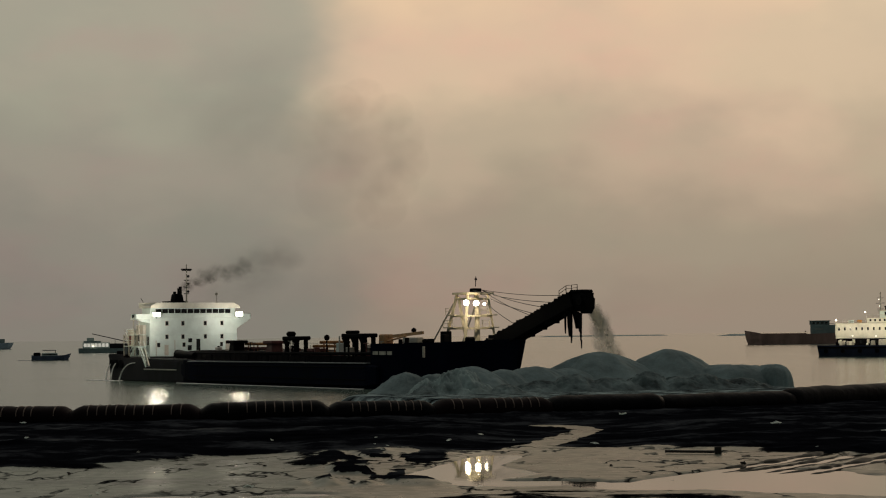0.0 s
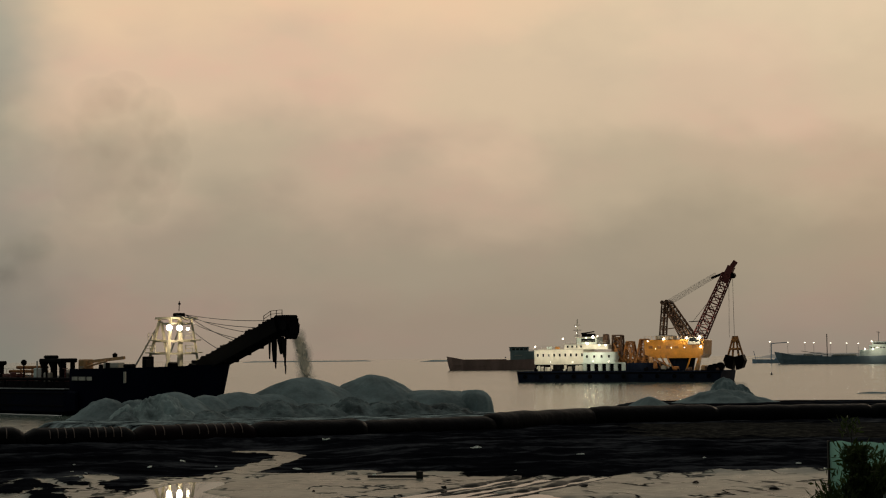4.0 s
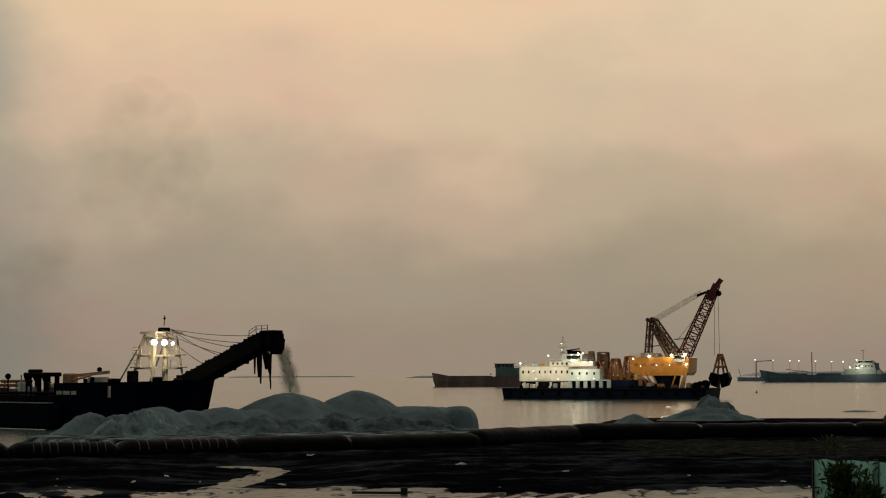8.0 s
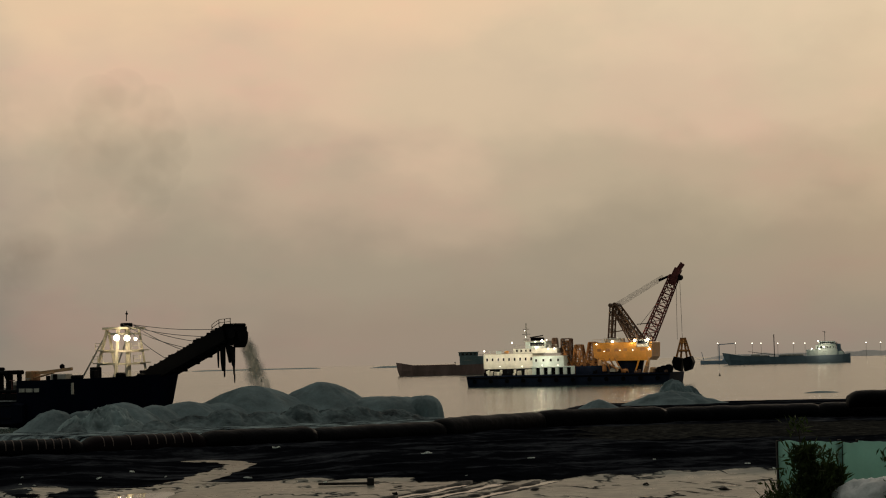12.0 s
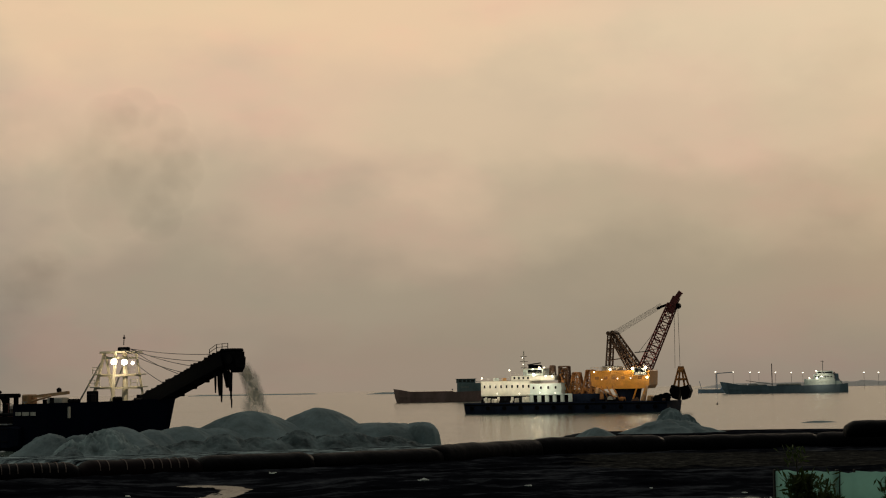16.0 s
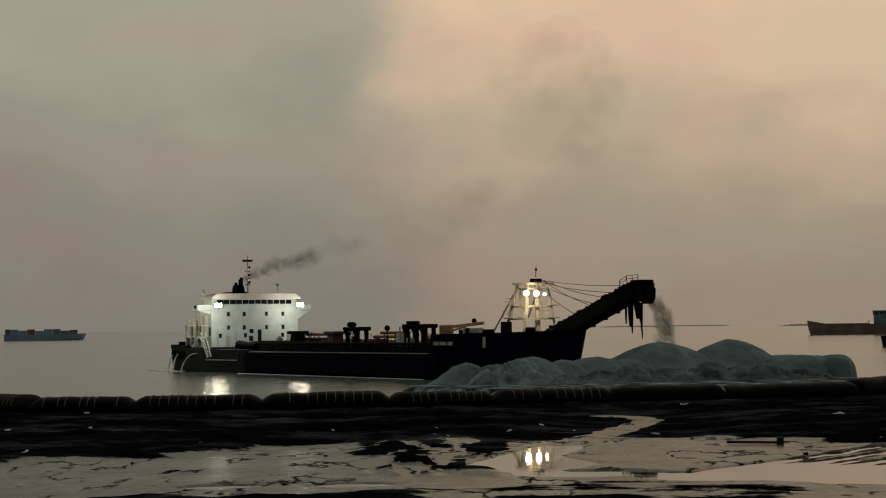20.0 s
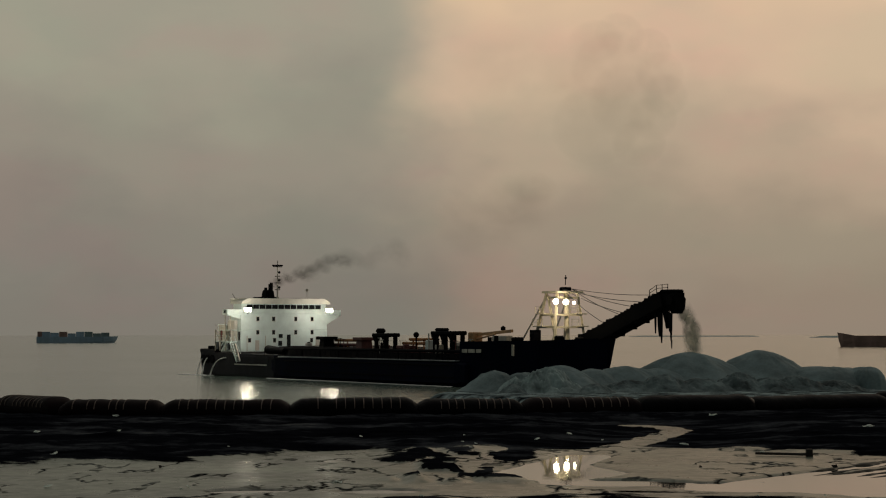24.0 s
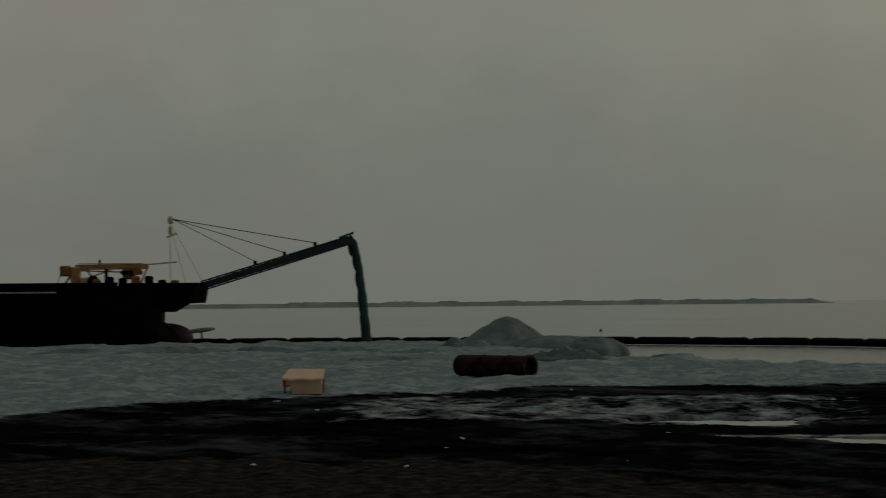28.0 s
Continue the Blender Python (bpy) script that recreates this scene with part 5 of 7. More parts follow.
    part("belt_tray", beam(B(), p0 - up * 0.25, p1 - up * 0.25, 1.9, 0.9), "black", bo)
    for dy in (-1.16, 1.16):
        part("side_plate", beam(B(), p0 + Vector((0, dy, 0)), p1 + Vector((0, dy, 0)), 0.05, 1.75), "black", bo)
    rnd = random.Random(41)
    for k in range(22):  # caked sand and brackets that break the boom's outline
        c = p0.lerp(p1, rnd.uniform(0.05, 0.98)) + up * rnd.choice((-0.95, 0.95, 1.05))
        part("bracket", box(B(), c + Vector((-0.3, -1.1, -0.18)), c + Vector((rnd.uniform(0.2, 0.6), 1.1, rnd.uniform(0.1, 0.3))), 0.08), "black", bo)
    for k in range(15):
        c = p0.lerp(p1, (k + 0.5) / 15) + up * 0.85
        part("idler", box(B(), c + Vector((-0.22, -1.05, 0)), c + Vector((0.22, 1.05, 0.3)), 0.06), "black", bo)
    hd = part("boom_head", loft(B(), [[(115.5, mid - w, z0), (118.9, mid - w, z1), (118.9, mid + w, z1), (115.5, mid + w, z0)] for z0, z1, w in [(10.4, 10.2, 0.6), (11.0, 11.2, 0.9), (12.4, 12.55, 0.95)]]), "black", bo, "black discharge hood")
    part("drum", bar(B(), (118.3, mid - 1.1, 11.6), (118.3, mid + 1.1, 11.6), 0.6, 14), "black", hd)
    part("hood_top", box(B(), (116.2, mid - 1.0, 12.5), (118.9, mid + 1.0, 12.95), 0.2), "black", hd)
    part("chute", loft(B(), [[(x0, mid - w, z), (x1, mid - w, z), (x1, mid + w, z), (x0, mid + w, z)] for z, x0, x1, w in [(11.8, 118.0, 119.2, 0.9), (10.6, 117.9, 119.3, 0.7), (9.9, 118.0, 119.0, 0.5)]]), "black", hd)
    railing("head_rail", bo, [(114.6, mid - 1.2, 12.0), (116.0, mid - 1.2, 12.6), (118.2, mid - 1.2, 12.7)], 0.9, "black", 1.0)
    for x, y, z0, z1, w in [(115.4, -0.9, 10.0, 7.4, 0.16), (116.0, -0.7, 10.1, 7.0, 0.4), (116.1, -0.5, 10.0, 6.2, 0.2), (116.6, 0.0, 10.2, 8.0, 0.5), (117.9, -0.6, 10.0, 7.6, 0.4), (118.3, -0.8, 10.0, 6.5, 0.22), (118.4, -0.8, 6.6, 5.5, 0.08), (117.0, -0.6, 10.2, 9.0, 0.4)]:
        part("rubber_skirt", loft(B(), [[(x - w * k, mid + y - 0.06, z), (x + w * k, mid + y - 0.06, z), (x + w * k, mid + y + 0.06, z), (x - w * k, mid + y + 0.06, z)] for z, k in [(z0, 1.1), (z0 * 0.45 + z1 * 0.55, 0.9), (z1, 0.35)]]), "black", hd, "hanging torn rubber skirt")
    for f, y in [(0.36, -0.8), (0.5, 0.8), (0.58, -0.8), (0.68, 0.8), (0.80, -0.8), (0.95, 0.8)]:
        a, b = Vector((95.6, mid + y, 13.5)), p0.lerp(p1, f) + up * 0.95 + Vector((0, y, 0))
        bm = B()
        prev = a
        for i in range(1, 9):
            t = i / 8
            c = a.lerp(b, t) - Vector((0, 0, 0.35 * math.sin(math.pi * t)))
            bar(bm, prev, c, 0.045, 5)
            prev = c
        part("luffing_cable", bm, "cable", bo)
    for at, e in [((17.8, -0.2, 10.9), 1000), ((17.8, 16.3, 10.9), 820), ((98.0, 6.2, 11.4), 300), ((98.0, 8.0, 11.4), 240)]:
        lamp_at("ship_light", m @ Vector(at), e, (1.0, 0.92, 0.78) if at[0] < 50 else (1.0, 0.84, 0.58), 0.3)
    return s, m


def wash_light(m, energy, size=0.6, colour=(1.0, 0.86, 0.62)):
    """An added area lamp with no fixture that brightens a wall."""
    d = bpy.data.lights.new("wash_light", "AREA")
    d.energy, d.color, d.size = energy, colour, size
    new("wash_light", d).matrix_world = m


def B_disc(r):
    bm = B()
    bmesh.ops.create_cone(bm, cap_ends=True, segments=18, radius1=r * 0.55, radius2=r * 1.08, depth=0.35)
    return bm


SHIP, SHIP_M = conveyor_ship()


def second_ship():
    """The bow half of a light ship whose conveyor pours on the flat; x runs to its bow."""
    b = pol(-48.3, 300)
    m = pose(b.x, b.y, 0, 0, 0, 45.0)
    s = thing("hopper_ship", m, "black hopper ship riding high with dark red bottom and conveyor boom", "ship")
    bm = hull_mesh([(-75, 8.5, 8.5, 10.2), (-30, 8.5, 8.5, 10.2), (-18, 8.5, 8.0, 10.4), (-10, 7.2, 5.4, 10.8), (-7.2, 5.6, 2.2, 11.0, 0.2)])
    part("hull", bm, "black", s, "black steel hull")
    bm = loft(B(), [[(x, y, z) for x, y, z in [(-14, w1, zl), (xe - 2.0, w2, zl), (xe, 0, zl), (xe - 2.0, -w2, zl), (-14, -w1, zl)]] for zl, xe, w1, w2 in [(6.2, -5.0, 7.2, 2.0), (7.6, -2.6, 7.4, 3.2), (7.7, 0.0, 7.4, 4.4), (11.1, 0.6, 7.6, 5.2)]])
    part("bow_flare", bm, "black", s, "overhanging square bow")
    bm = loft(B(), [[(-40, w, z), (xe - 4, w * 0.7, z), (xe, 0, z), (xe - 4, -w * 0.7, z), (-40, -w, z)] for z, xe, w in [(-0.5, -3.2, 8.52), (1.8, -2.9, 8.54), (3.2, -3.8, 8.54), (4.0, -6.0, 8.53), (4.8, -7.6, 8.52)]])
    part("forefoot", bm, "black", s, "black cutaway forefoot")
    bm = B()
    ball(bm, (-6.4, 0, 1.9), 2.5, 3, (1.7, 1.0, 0.95))
    part("bulb", bm, "red_hull", s, "dull red bulbous bow", smooth=True)
    part("bulwark", box(B(), (-40, -8.6, 10.2), (-14, -8.4, 11.2), 0.03), "black", s)
    part("side_rail_band", box(B(), (-75, -8.62, 9.5), (-24, -8.5, 9.75), 0.03), "dirty_white", s, "pale rubbing band")
    # ochre crane on deck
    c = part("deck_crane", box(B(), (-21.2, -1, 10.4), (-19.6, 1.2, 14.0), 0.15), "tan_steel", s, "ochre deck crane laid along the ship")
    c.location.x = -1.5
    part("crane_house", box(B(), (-19.5, -1.3, 10.6), (-18.0, 0.8, 12.2), 0.2), "cream", c)
    part("slew_post", bar(B(), (-15.2, -1, 10.6), (-15.2, -1, 13.6), 0.3, 10), "black", c)
    part("luffing_ram", beam(B(), (-19.0, -0.8, 11.8), (-14.0, -0.8, 13.6), 0.25), "cream", c)
    part("hose_reel", bar(B(), (-10.0, -1.6, 13.2), (-10.0, -0.6, 13.2), 0.7, 14), "rust", c)
    part("jib", beam(B(), (-20.5, 0, 13.9), (-8.2, 0, 14.0), 0.75, 0.9), "tan_steel", c)
    part("jib_tip", beam(B(), (-8.2, 0, 14.3), (-3.4, 0, 14.7), 0.25), "cream", c)
    part("cab", box(B(), (-12.5, -1, 11.8), (-10.4, 0.8, 13.9), 0.15), "rust", c)
    part("strut", beam(B(), (-22.5, 0, 10.6), (-20.4, 0, 14.0), 0.35), "cream", c)
    part("strut", beam(B(), (-16.6, 0, 10.6), (-18.6, 0, 13.6), 0.35), "cream", c)
    part("strut", beam(B(), (-9.6, 0, 10.8), (-8.4, 0, 13.8), 0.3), "cream", c)
    part("king_post", bar(B(), (-16.4, 0, 13.8), (-16.4, 0, 15.2), 0.2, 8), "black", c)
    part("jib_chord", beam(B(), (-20.0, -0.5, 13.35), (-11.6, -0.5, 13.0), 0.22), "rust", c, "rusty lower chord")
    part("jib_chord", beam(B(), (-20.0, -0.5, 14.5), (-9.0, -0.5, 14.5), 0.16), "cream", c, "pale upper chord")
    part("hoist_house", box(B(), (-12.8, -1.5, 12.6), (-9.2, 0.6, 13.3), 0.2), "black", c, "dark hoist under the jib")
    part("cable_drum", bar(B(), (-17.4, -1.8, 11.6), (-17.4, -0.4, 11.6), 0.9, 14), "black", c)
    part("counterweight", box(B(), (-23.0, -0.9, 12.4), (-21.2, 0.9, 14.2), 0.25), "rust", c, "rust-brown counterweight")
    part("hose", bar(B(), (-23.6, -0.6, 10.6), (-22.4, -0.6, 14.1), 0.07, 6), "dirty_white", c)
    rnd = random.Random(3)
    for k in range(7):
        x = -19 + 2.2 * k
        z = rnd.uniform(0.8, 2.0)
        part("winch", box(B(), (x, -2, 10.6), (x + 1.4, -0.6, 10.8 + z), 0.25), "black" if k % 3 else "rust", s)
    # mast with stays and pale derrick legs
    mast = part("foremast", bar(B(), (-6.0, 0, 10.9), (-6.0, 0, 22.6), 0.05, 8), "pale_cable", s, "thin foremast")
    part("mast_block", box(B(), (-6.4, -0.6, 21.2), (-5.4, 0.6, 22.5), 0.25), "cream", mast, "pale sheave block")
    part("mast_yard", beam(B(), (-6.6, 0, 18.9), (-4.9, 0, 19.6), 0.3), "cream", mast)
    part("hook_block", box(B(), (-6.3, -0.4, 19.4), (-5.6, 0.4, 20.8), 0.2), "cream", mast)
    for x0, x1 in [(-0.4, -5.8), (-3.4, -6.0)]:
        part("mast_leg", beam(B(), (x0, 0, 11.0), (x1, 0, 21.0), 0.07), "dirty_white", mast)
    # conveyor boom
    p0, p1 = Vector((-0.6, 0, 10.6)), Vector((24.4, 0, 18.2))
    bo = part("conveyor_boom", truss(B(), p0, p1, 1.7, 1.5, 18, 0.11, deep=0.9), "teal_boom", s, "dark teal conveyor boom")
    d = (p1 - p0).normalized()
    up = Vector((-d.z, 0, d.x))
    part("belt_tray", beam(B(), p0, p1, 1.5, 1.1), "teal_boom", bo)
    part("boom_nose", beam(B(), p1 - d * 1.5 + up * 0.9, p1 + d * 1.2 + up * 1.0, 0.8, 0.35), "teal_boom", bo)
    part("drum", bar(B(), (24.9, -0.8, 18.0), (24.9, 0.8, 18.0), 0.6, 12), "teal_boom", bo)
    for f in (0.37, 0.57, 0.78):
        b2 = p0.lerp(p1, f) + up * 1.0
        part("cable_lug", box(B(), b2 - Vector((0.3, 0.3, 0.3)), b2 + Vector((0.3, 0.3, 0.45)), 0.08), "black", bo)
        for y in (-0.5, 0.5):
            part("luffing_cable", bar(B(), (-5.6, y, 22.0), b2 + Vector((0, y, 0.3)), 0.06, 5), "cable", bo)
    # the stream of wet sand from the drum down to the flat
    st = thing("sand_stream", m, "dark stream of wet sand pouring off a conveyor", "falling sand")
    way = m.inverted().to_3x3() @ Vector((1, 0, 0))
    rings = []
    for i in range(40):
        u = i / 39
        c = Vector((25.0, 0, 18.3)) + way * (3.2 * u ** 0.7) + Vector((0, 0, -17.6 * u ** 1.15))
        r = 0.55 + 0.30 * u + 0.10 * nz(i, 0, 0.35, 6.0)
        rings.append([c + Vector((r * math.cos(q) * (1 + 0.14 * nz(i * 0.5, q, 1.0, 2.0)), r * math.sin(q), 0)) for q in [2 * math.pi * k / 12 for k in range(12)]])
    part("core", loft(B(), rings), "stream", st, smooth=True)
    return s, m


SHIP2, SHIP2_M = second_ship()


def crane_dredger():
    """Grab dredger: x along the pontoon from its house to the grab, y away from the shore."""
    m = pose(101.5, 475, 0, 0, 0, math.degrees(math.atan2(-0.518, 0.855)))
    s = thing("crane_dredger", m, "navy pontoon dredger with white deckhouse and orange grab crane", "ship")
    bm = loft(B(), [[(x, 0, z), (x, 18, z)][::1] + [(x + dx, 18, z2), (x + dx, 0, z2)] for x, dx, z, z2 in [(0, 0.6, 3.1, -0.6), (57.6, -0.6, 3.0, -0.6)]])
    part("pontoon", bm, "pontoon", s, "navy steel pontoon")
    part("fender_band", box(B(), (0.3, -0.12, 2.3), (57.3, 0.02, 2.7), 0.03), "black", s)
    for k in range(12):
        part("tyre_fender", bar(B(), (2.5 + 4.7 * k, -0.3, 1.6), (2.5 + 4.7 * k, 0.05, 1.6), 0.6, 12), "black", s)
    h = part("deckhouse", box(B(), (4.3, 2.5, 4.9), (18.6, 14, 9.0), 0.08), "ivory", s, "long cream-white deckhouse")
    part("house_base", box(B(), (4.6, 2.8, 3.1), (18.6, 13.6, 4.9), 0.05), "black", h)
    part("second_house", box(B(), (18.6, 2.4, 4.9), (27.6, 14, 8.2), 0.08), "white", h)
    part("upper_house", box(B(), (12.8, 3.5, 9.0), (25.4, 12, 10.4), 0.06), "ivory", h)
    part("wheelhouse", box(B(), (16.2, 4.0, 10.4), (22.0, 11, 12.2), 0.08), "white", h)
    part("wheelhouse_glass", box(B(), (17.6, 3.93, 11.0), (21.6, 4.0, 12.0), 0.03), "glass", h)
    part("wheelhouse_roof", box(B(), (15.8, 3.6, 12.2), (22.4, 11.4, 12.45), 0.05), "dirty_white", h)
    for k in range(9):
        x = 5.2 + 1.6 * k
        part("cabin_window", box(B(), (x, 2.42, 7.1), (x + 0.45, 2.5, 7.9), 0.02), "glass", h)
    for k in range(4):
        x = 19.4 + 2.1 * k
        part("cabin_window", box(B(), (x, 2.32, 6.7), (x + 0.5, 2.4, 7.4), 0.02), "glass", h)
    for k in range(6):
        x = 18.8 + 2.2 * k
        part("deck_pillar", box(B(), (x, 1.2, 3.1), (x + 1.05, 1.8, 5.2), 0.06), "white", h, "white deck pillar")
    part("awning", box(B(), (18.6, 1.0, 5.0), (30.6, 2.6, 5.35), 0.04), "white", h)
    # black sheet behind the pillars stands for the open deck's shade
    part("boat_deck_shade", box(B(), (18.7, 2.0, 3.1), (30.5, 2.3, 5.0), 0.03), "black", h)
    rnd = random.Random(31)
    for k in range(16):
        x, w, t = rnd.uniform(4.6, 18.0), rnd.uniform(0.4, 1.3), rnd.uniform(0.5, 1.6)
        part("deck_gear", box(B(), (x, 1.0, 3.05), (x + w, 1.9, 3.1 + t), 0.12, (0.8, 0.8)), rnd.choice(("black", "dirty_white", "ivory", "pontoon")), s)
    for k in range(14):
        x, w, t = rnd.uniform(31.0, 56.5), rnd.uniform(0.4, 1.2), rnd.uniform(0.4, 1.3)
        part("deck_gear", box(B(), (x, 0.5, 3.05), (x + w, 1.4, 3.1 + t), 0.12, (0.7, 0.8)), rnd.choice(("black", "pontoon", "black", "brown_steel")), s)
    railing("roof_rail", h, [(4.3, 2.6, 9.0), (12.8, 2.6, 9.0)], 0.9, "dirty_white", 1.8)
    railing("roof_rail", h, [(12.8, 3.6, 10.4), (25.4, 3.6, 10.4)], 0.9, "dirty_white", 1.8)
    for k in range(7):
        x = 5.0 + 2.0 * k
        part("cabin_door" if k % 3 == 1 else "lower_window", box(B(), (x, 2.72, 3.6), (x + 0.7, 2.8, 4.7 if k % 3 else 4.4), 0.02), "glass" if k % 2 else "ivory", h)
    part("life_raft", bar(B(), (8.0, 3.0, 9.5), (9.4, 3.0, 9.5), 0.4, 10), "white", h, "white life raft canister")
    part("life_raft", bar(B(), (10.4, 3.0, 9.5), (11.6, 3.0, 9.5), 0.35, 10), "orange", h, "orange life raft canister")
    part("roof_stair", beam(B(), (12.6, 2.9, 6.6), (14.6, 2.9, 9.0), 0.5, 0.12), "dirty_white", h)
    for k in range(4):
        part("upper_window", box(B(), (13.6 + 1.3 * k, 3.43, 9.5), (14.1 + 1.3 * k, 3.5, 10.1), 0.02), "glass", h)
    part("roof_edge", box(B(), (4.1, 2.3, 8.98), (18.7, 14.1, 9.12), 0.03), "dirty_white", h)
    part("roof_edge", box(B(), (18.6, 2.2, 8.18), (27.8, 14.1, 8.32), 0.03), "dirty_white", h)
    part("funnel", box(B(), (23.0, 6, 10.4), (24.8, 8, 13.2), 0.2, (0.8, 0.8)), "brown_steel", h, "brown exhaust casing")
    part("radar_arch", beam(B(), (17.0, 6, 13.4), (20.8, 6, 13.9), 0.25, 0.3), "black", h)
    part("winch_box", box(B(), (17.4, 5, 12.4), (20.6, 8, 13.4), 0.2), "black", h)
    mast = part("mast", bar(B(), (15.6, 7, 10.3), (15.6, 7, 17.4), 0.16, 8), "dirty_white", s, "pale signal mast")
    for z, w in [(15.8, 0.9), (14.4, 1.2), (12.8, 0.8)]:
        part("yard", beam(B(), (15.6 - w, 7, z), (15.6 + w, 7, z), 0.12), "black", mast)
    # rusty spud frames
    for x0, x1, z in [(28.4, 32.6, 11.0), (32.2, 36.8, 11.6), (25.8, 28.0, 12.2)]:
        f = part("spud_frame", truss(B(), ((x0 + x1) / 2, 8, 3.0), ((x0 + x1) / 2, 8, z), x1 - x0, (x1 - x0) * 0.42, 5, 0.30, up=(0, 1, 0)), "rust", s, "rusty orange spud frame")
        part("plate", box(B(), (x0 + 0.9, 7, 3.0), (x1 - 0.9, 9.5, z - 4.6), 0.2), "brown_steel", f)
        for k in range(4):
            part("strut", beam(B(), (x0 + 0.2 + 0.9 * k, 6.2, 3.2 + 0.8 * k), (x1 - 0.3 - 0.5 * k, 6.0, 6.2 + 1.5 * k), 0.34, 0.3), "rust", f)
    part("dark_casing", box(B(), (30.8, 2.2, 3.0), (39.5, 12, 5.2), 0.1), "pontoon", s)
    # crane
    c = part("crane_pedestal", bar(B(), (46.5, 8, 3.0), (46.5, 8, 6.6), 3.2, 24, 3.8), "pontoon", s, "navy slewing pedestal")
    cab = part("crane_house", loft(B(), [[(36.9 + i, 3, z), (53.4 - j, 3, z), (53.4 - j, 13, z), (36.9 + i, 13, z)] for z, i, j in [(6.4, 3.0, 1.0), (7.4, 0.3, 0.2), (11.2, 0.0, 0.0), (11.4, 0.2, 0.2)]]), "orange", s, "bright orange crane house")
    part("operator_cab", box(B(), (49.2, 2.4, 10.0), (52.6, 4.5, 12.0), 0.1), "dirty_white", cab)
    part("cab_glass", box(B(), (49.6, 2.33, 10.9), (52.2, 2.4, 11.8), 0.03), "glass", cab)
    part("roof_box", box(B(), (39.8, 4, 11.4), (44.6, 9, 12.6), 0.15), "dirty_white", cab)
    for k in range(6):
        x = 38.2 + 2.4 * k
        part("louvre", box(B(), (x, 2.92, 9.0), (x + 1.1, 3.0, 9.8), 0.02), "rust", cab)
    for k in range(4):  # struts under the house
        part("under_strut", beam(B(), (38.4 + 1.5 * k, 3.2, 7.2), (40.6 + 1.5 * k, 2.6, 3.3), 0.4, 0.3), "rust", cab)
    for x in (50.0, 52.4):
        part("under_strut", beam(B(), (x, 3.2, 7.4), (x - 1.4, 2.6, 3.2), 0.5, 0.35), "orange", cab)
    railing("house_rail", cab, [(37, 3.1, 11.4), (53.2, 3.1, 11.4)], 0.9, "tan_steel", 2.0)
    a = part("a_frame", truss(B(), (41.4, 6, 11.2), (42.2, 6, 21.6), 0.9, 0.7, 9, 0.13, up=(0, 1, 0)), "brown_steel", cab, "brown lattice A-frame")
    part("a_frame_post", truss(B(), (41.4, 10, 11.2), (42.2, 10, 21.4), 0.9, 0.7, 9, 0.13, up=(0, 1, 0)), "brown_steel", a)
    for y in (5.6, 10.4):
        part("a_frame_leg", truss(B(), (49.4, y, 11.3), (43.0, y, 21.5), 2.3, 1.3, 8, 0.20, up=(0, 1, 0), deep=0.5), "brown_steel", a)
        part("leg_plate", beam(B(), (47.2, y + 0.1, 11.4), (42.9, y + 0.1, 19.6), 0.9, 0.3), "brown_steel", a)
        part("ladder", beam(B(), (50.4, y - 0.5, 11.4), (44.2, y - 0.5, 21.3), 0.35, 0.08), "rust", a)
    for f, z in [(0.25, 14.2), (0.55, 17.2), (0.8, 19.7)]:
        part("a_frame_tie", beam(B(), (41.6, 6, z), (49.0 - 6.3 * (z - 11.3) / 10.2, 6, z + 0.6), 0.26), "brown_steel", a)
    for x, z in [(42.0, 21.6), (43.2, 21.8)]:
        part("head_sheave", bar(B(), (x, 5.4, z), (x, 10.6, z), 0.55, 14), "brown_steel", a)
    bo = part("boom", truss(B(), (51.8, 8, 11.4), (60.0, 8, 29.0), 3.2, 2.3, 11, 0.20, up=(0, 1, 0)), "red_steel", cab, "dark red lattice boom")
    part("boom_head", beam(B(), (59.0, 8, 26.8), (61.2, 8, 31.0), 2.2, 1.8), "red_steel", bo)
    part("boom_nose", beam(B(), (60.6, 8, 30.0), (62.4, 8, 32.4), 1.0, 1.2), "red_steel", bo)
    part("sheave", bar(B(), (61.4, 7, 28.6), (61.4, 9, 28.6), 0.8, 14), "black", bo)
    part("boom_strut", beam(B(), (60.0, 8, 29.6), (55.6, 8, 28.0), 0.5, 0.6), "black", bo)
    for k in range(9):
        part("luffing_rope", bar(B(), (43.6 + 0.07 * k, 6.6 + 0.3 * k, 22.2 - 0.13 * k), (57.0, 6.6 + 0.3 * k, 29.4 - 0.13 * k), 0.030, 5), "pale_cable", bo)
    part("boom_stay", bar(B(), (50.0, 8, 16.0), (58.4, 8, 26.0), 0.06, 5), "cable", bo)
    part("cat_head", beam(B(), (49.6, 6, 16.2), (53.4, 6, 16.4), 0.22), "black", bo)
    for x in (60.4, 61.4):
        part("hoist_rope", bar(B(), (x, 8, 28.4), (x - 0.2 + 0.4 * (x > 61), 8, 11.8), 0.06, 5), "pale_cable", bo)
    c.location.x, cab.location.x, a.location.x, bo.location.x = -1.6, -1.2, -0.5, -0.9
    # grab
    g = part("grab", box(B(), (60.1, 7.2, 10.6), (61.9, 8.8, 11.4), 0.15), "rust", s, "rusty clamshell grab")
    for x0, x1 in [(60.5, 58.9), (60.8, 60.2), (61.2, 61.9), (61.5, 63.1)]:
        part("grab_arm", beam(B(), (x0, 8, 12.2), (x1, 8, 6.6), 0.36, 0.5), "rust", g)
    part("grab_crosshead", box(B(), (59.6, 7.0, 8.4), (62.4, 9.0, 9.0), 0.12), "rust", g)
    g.location.x = -1.3
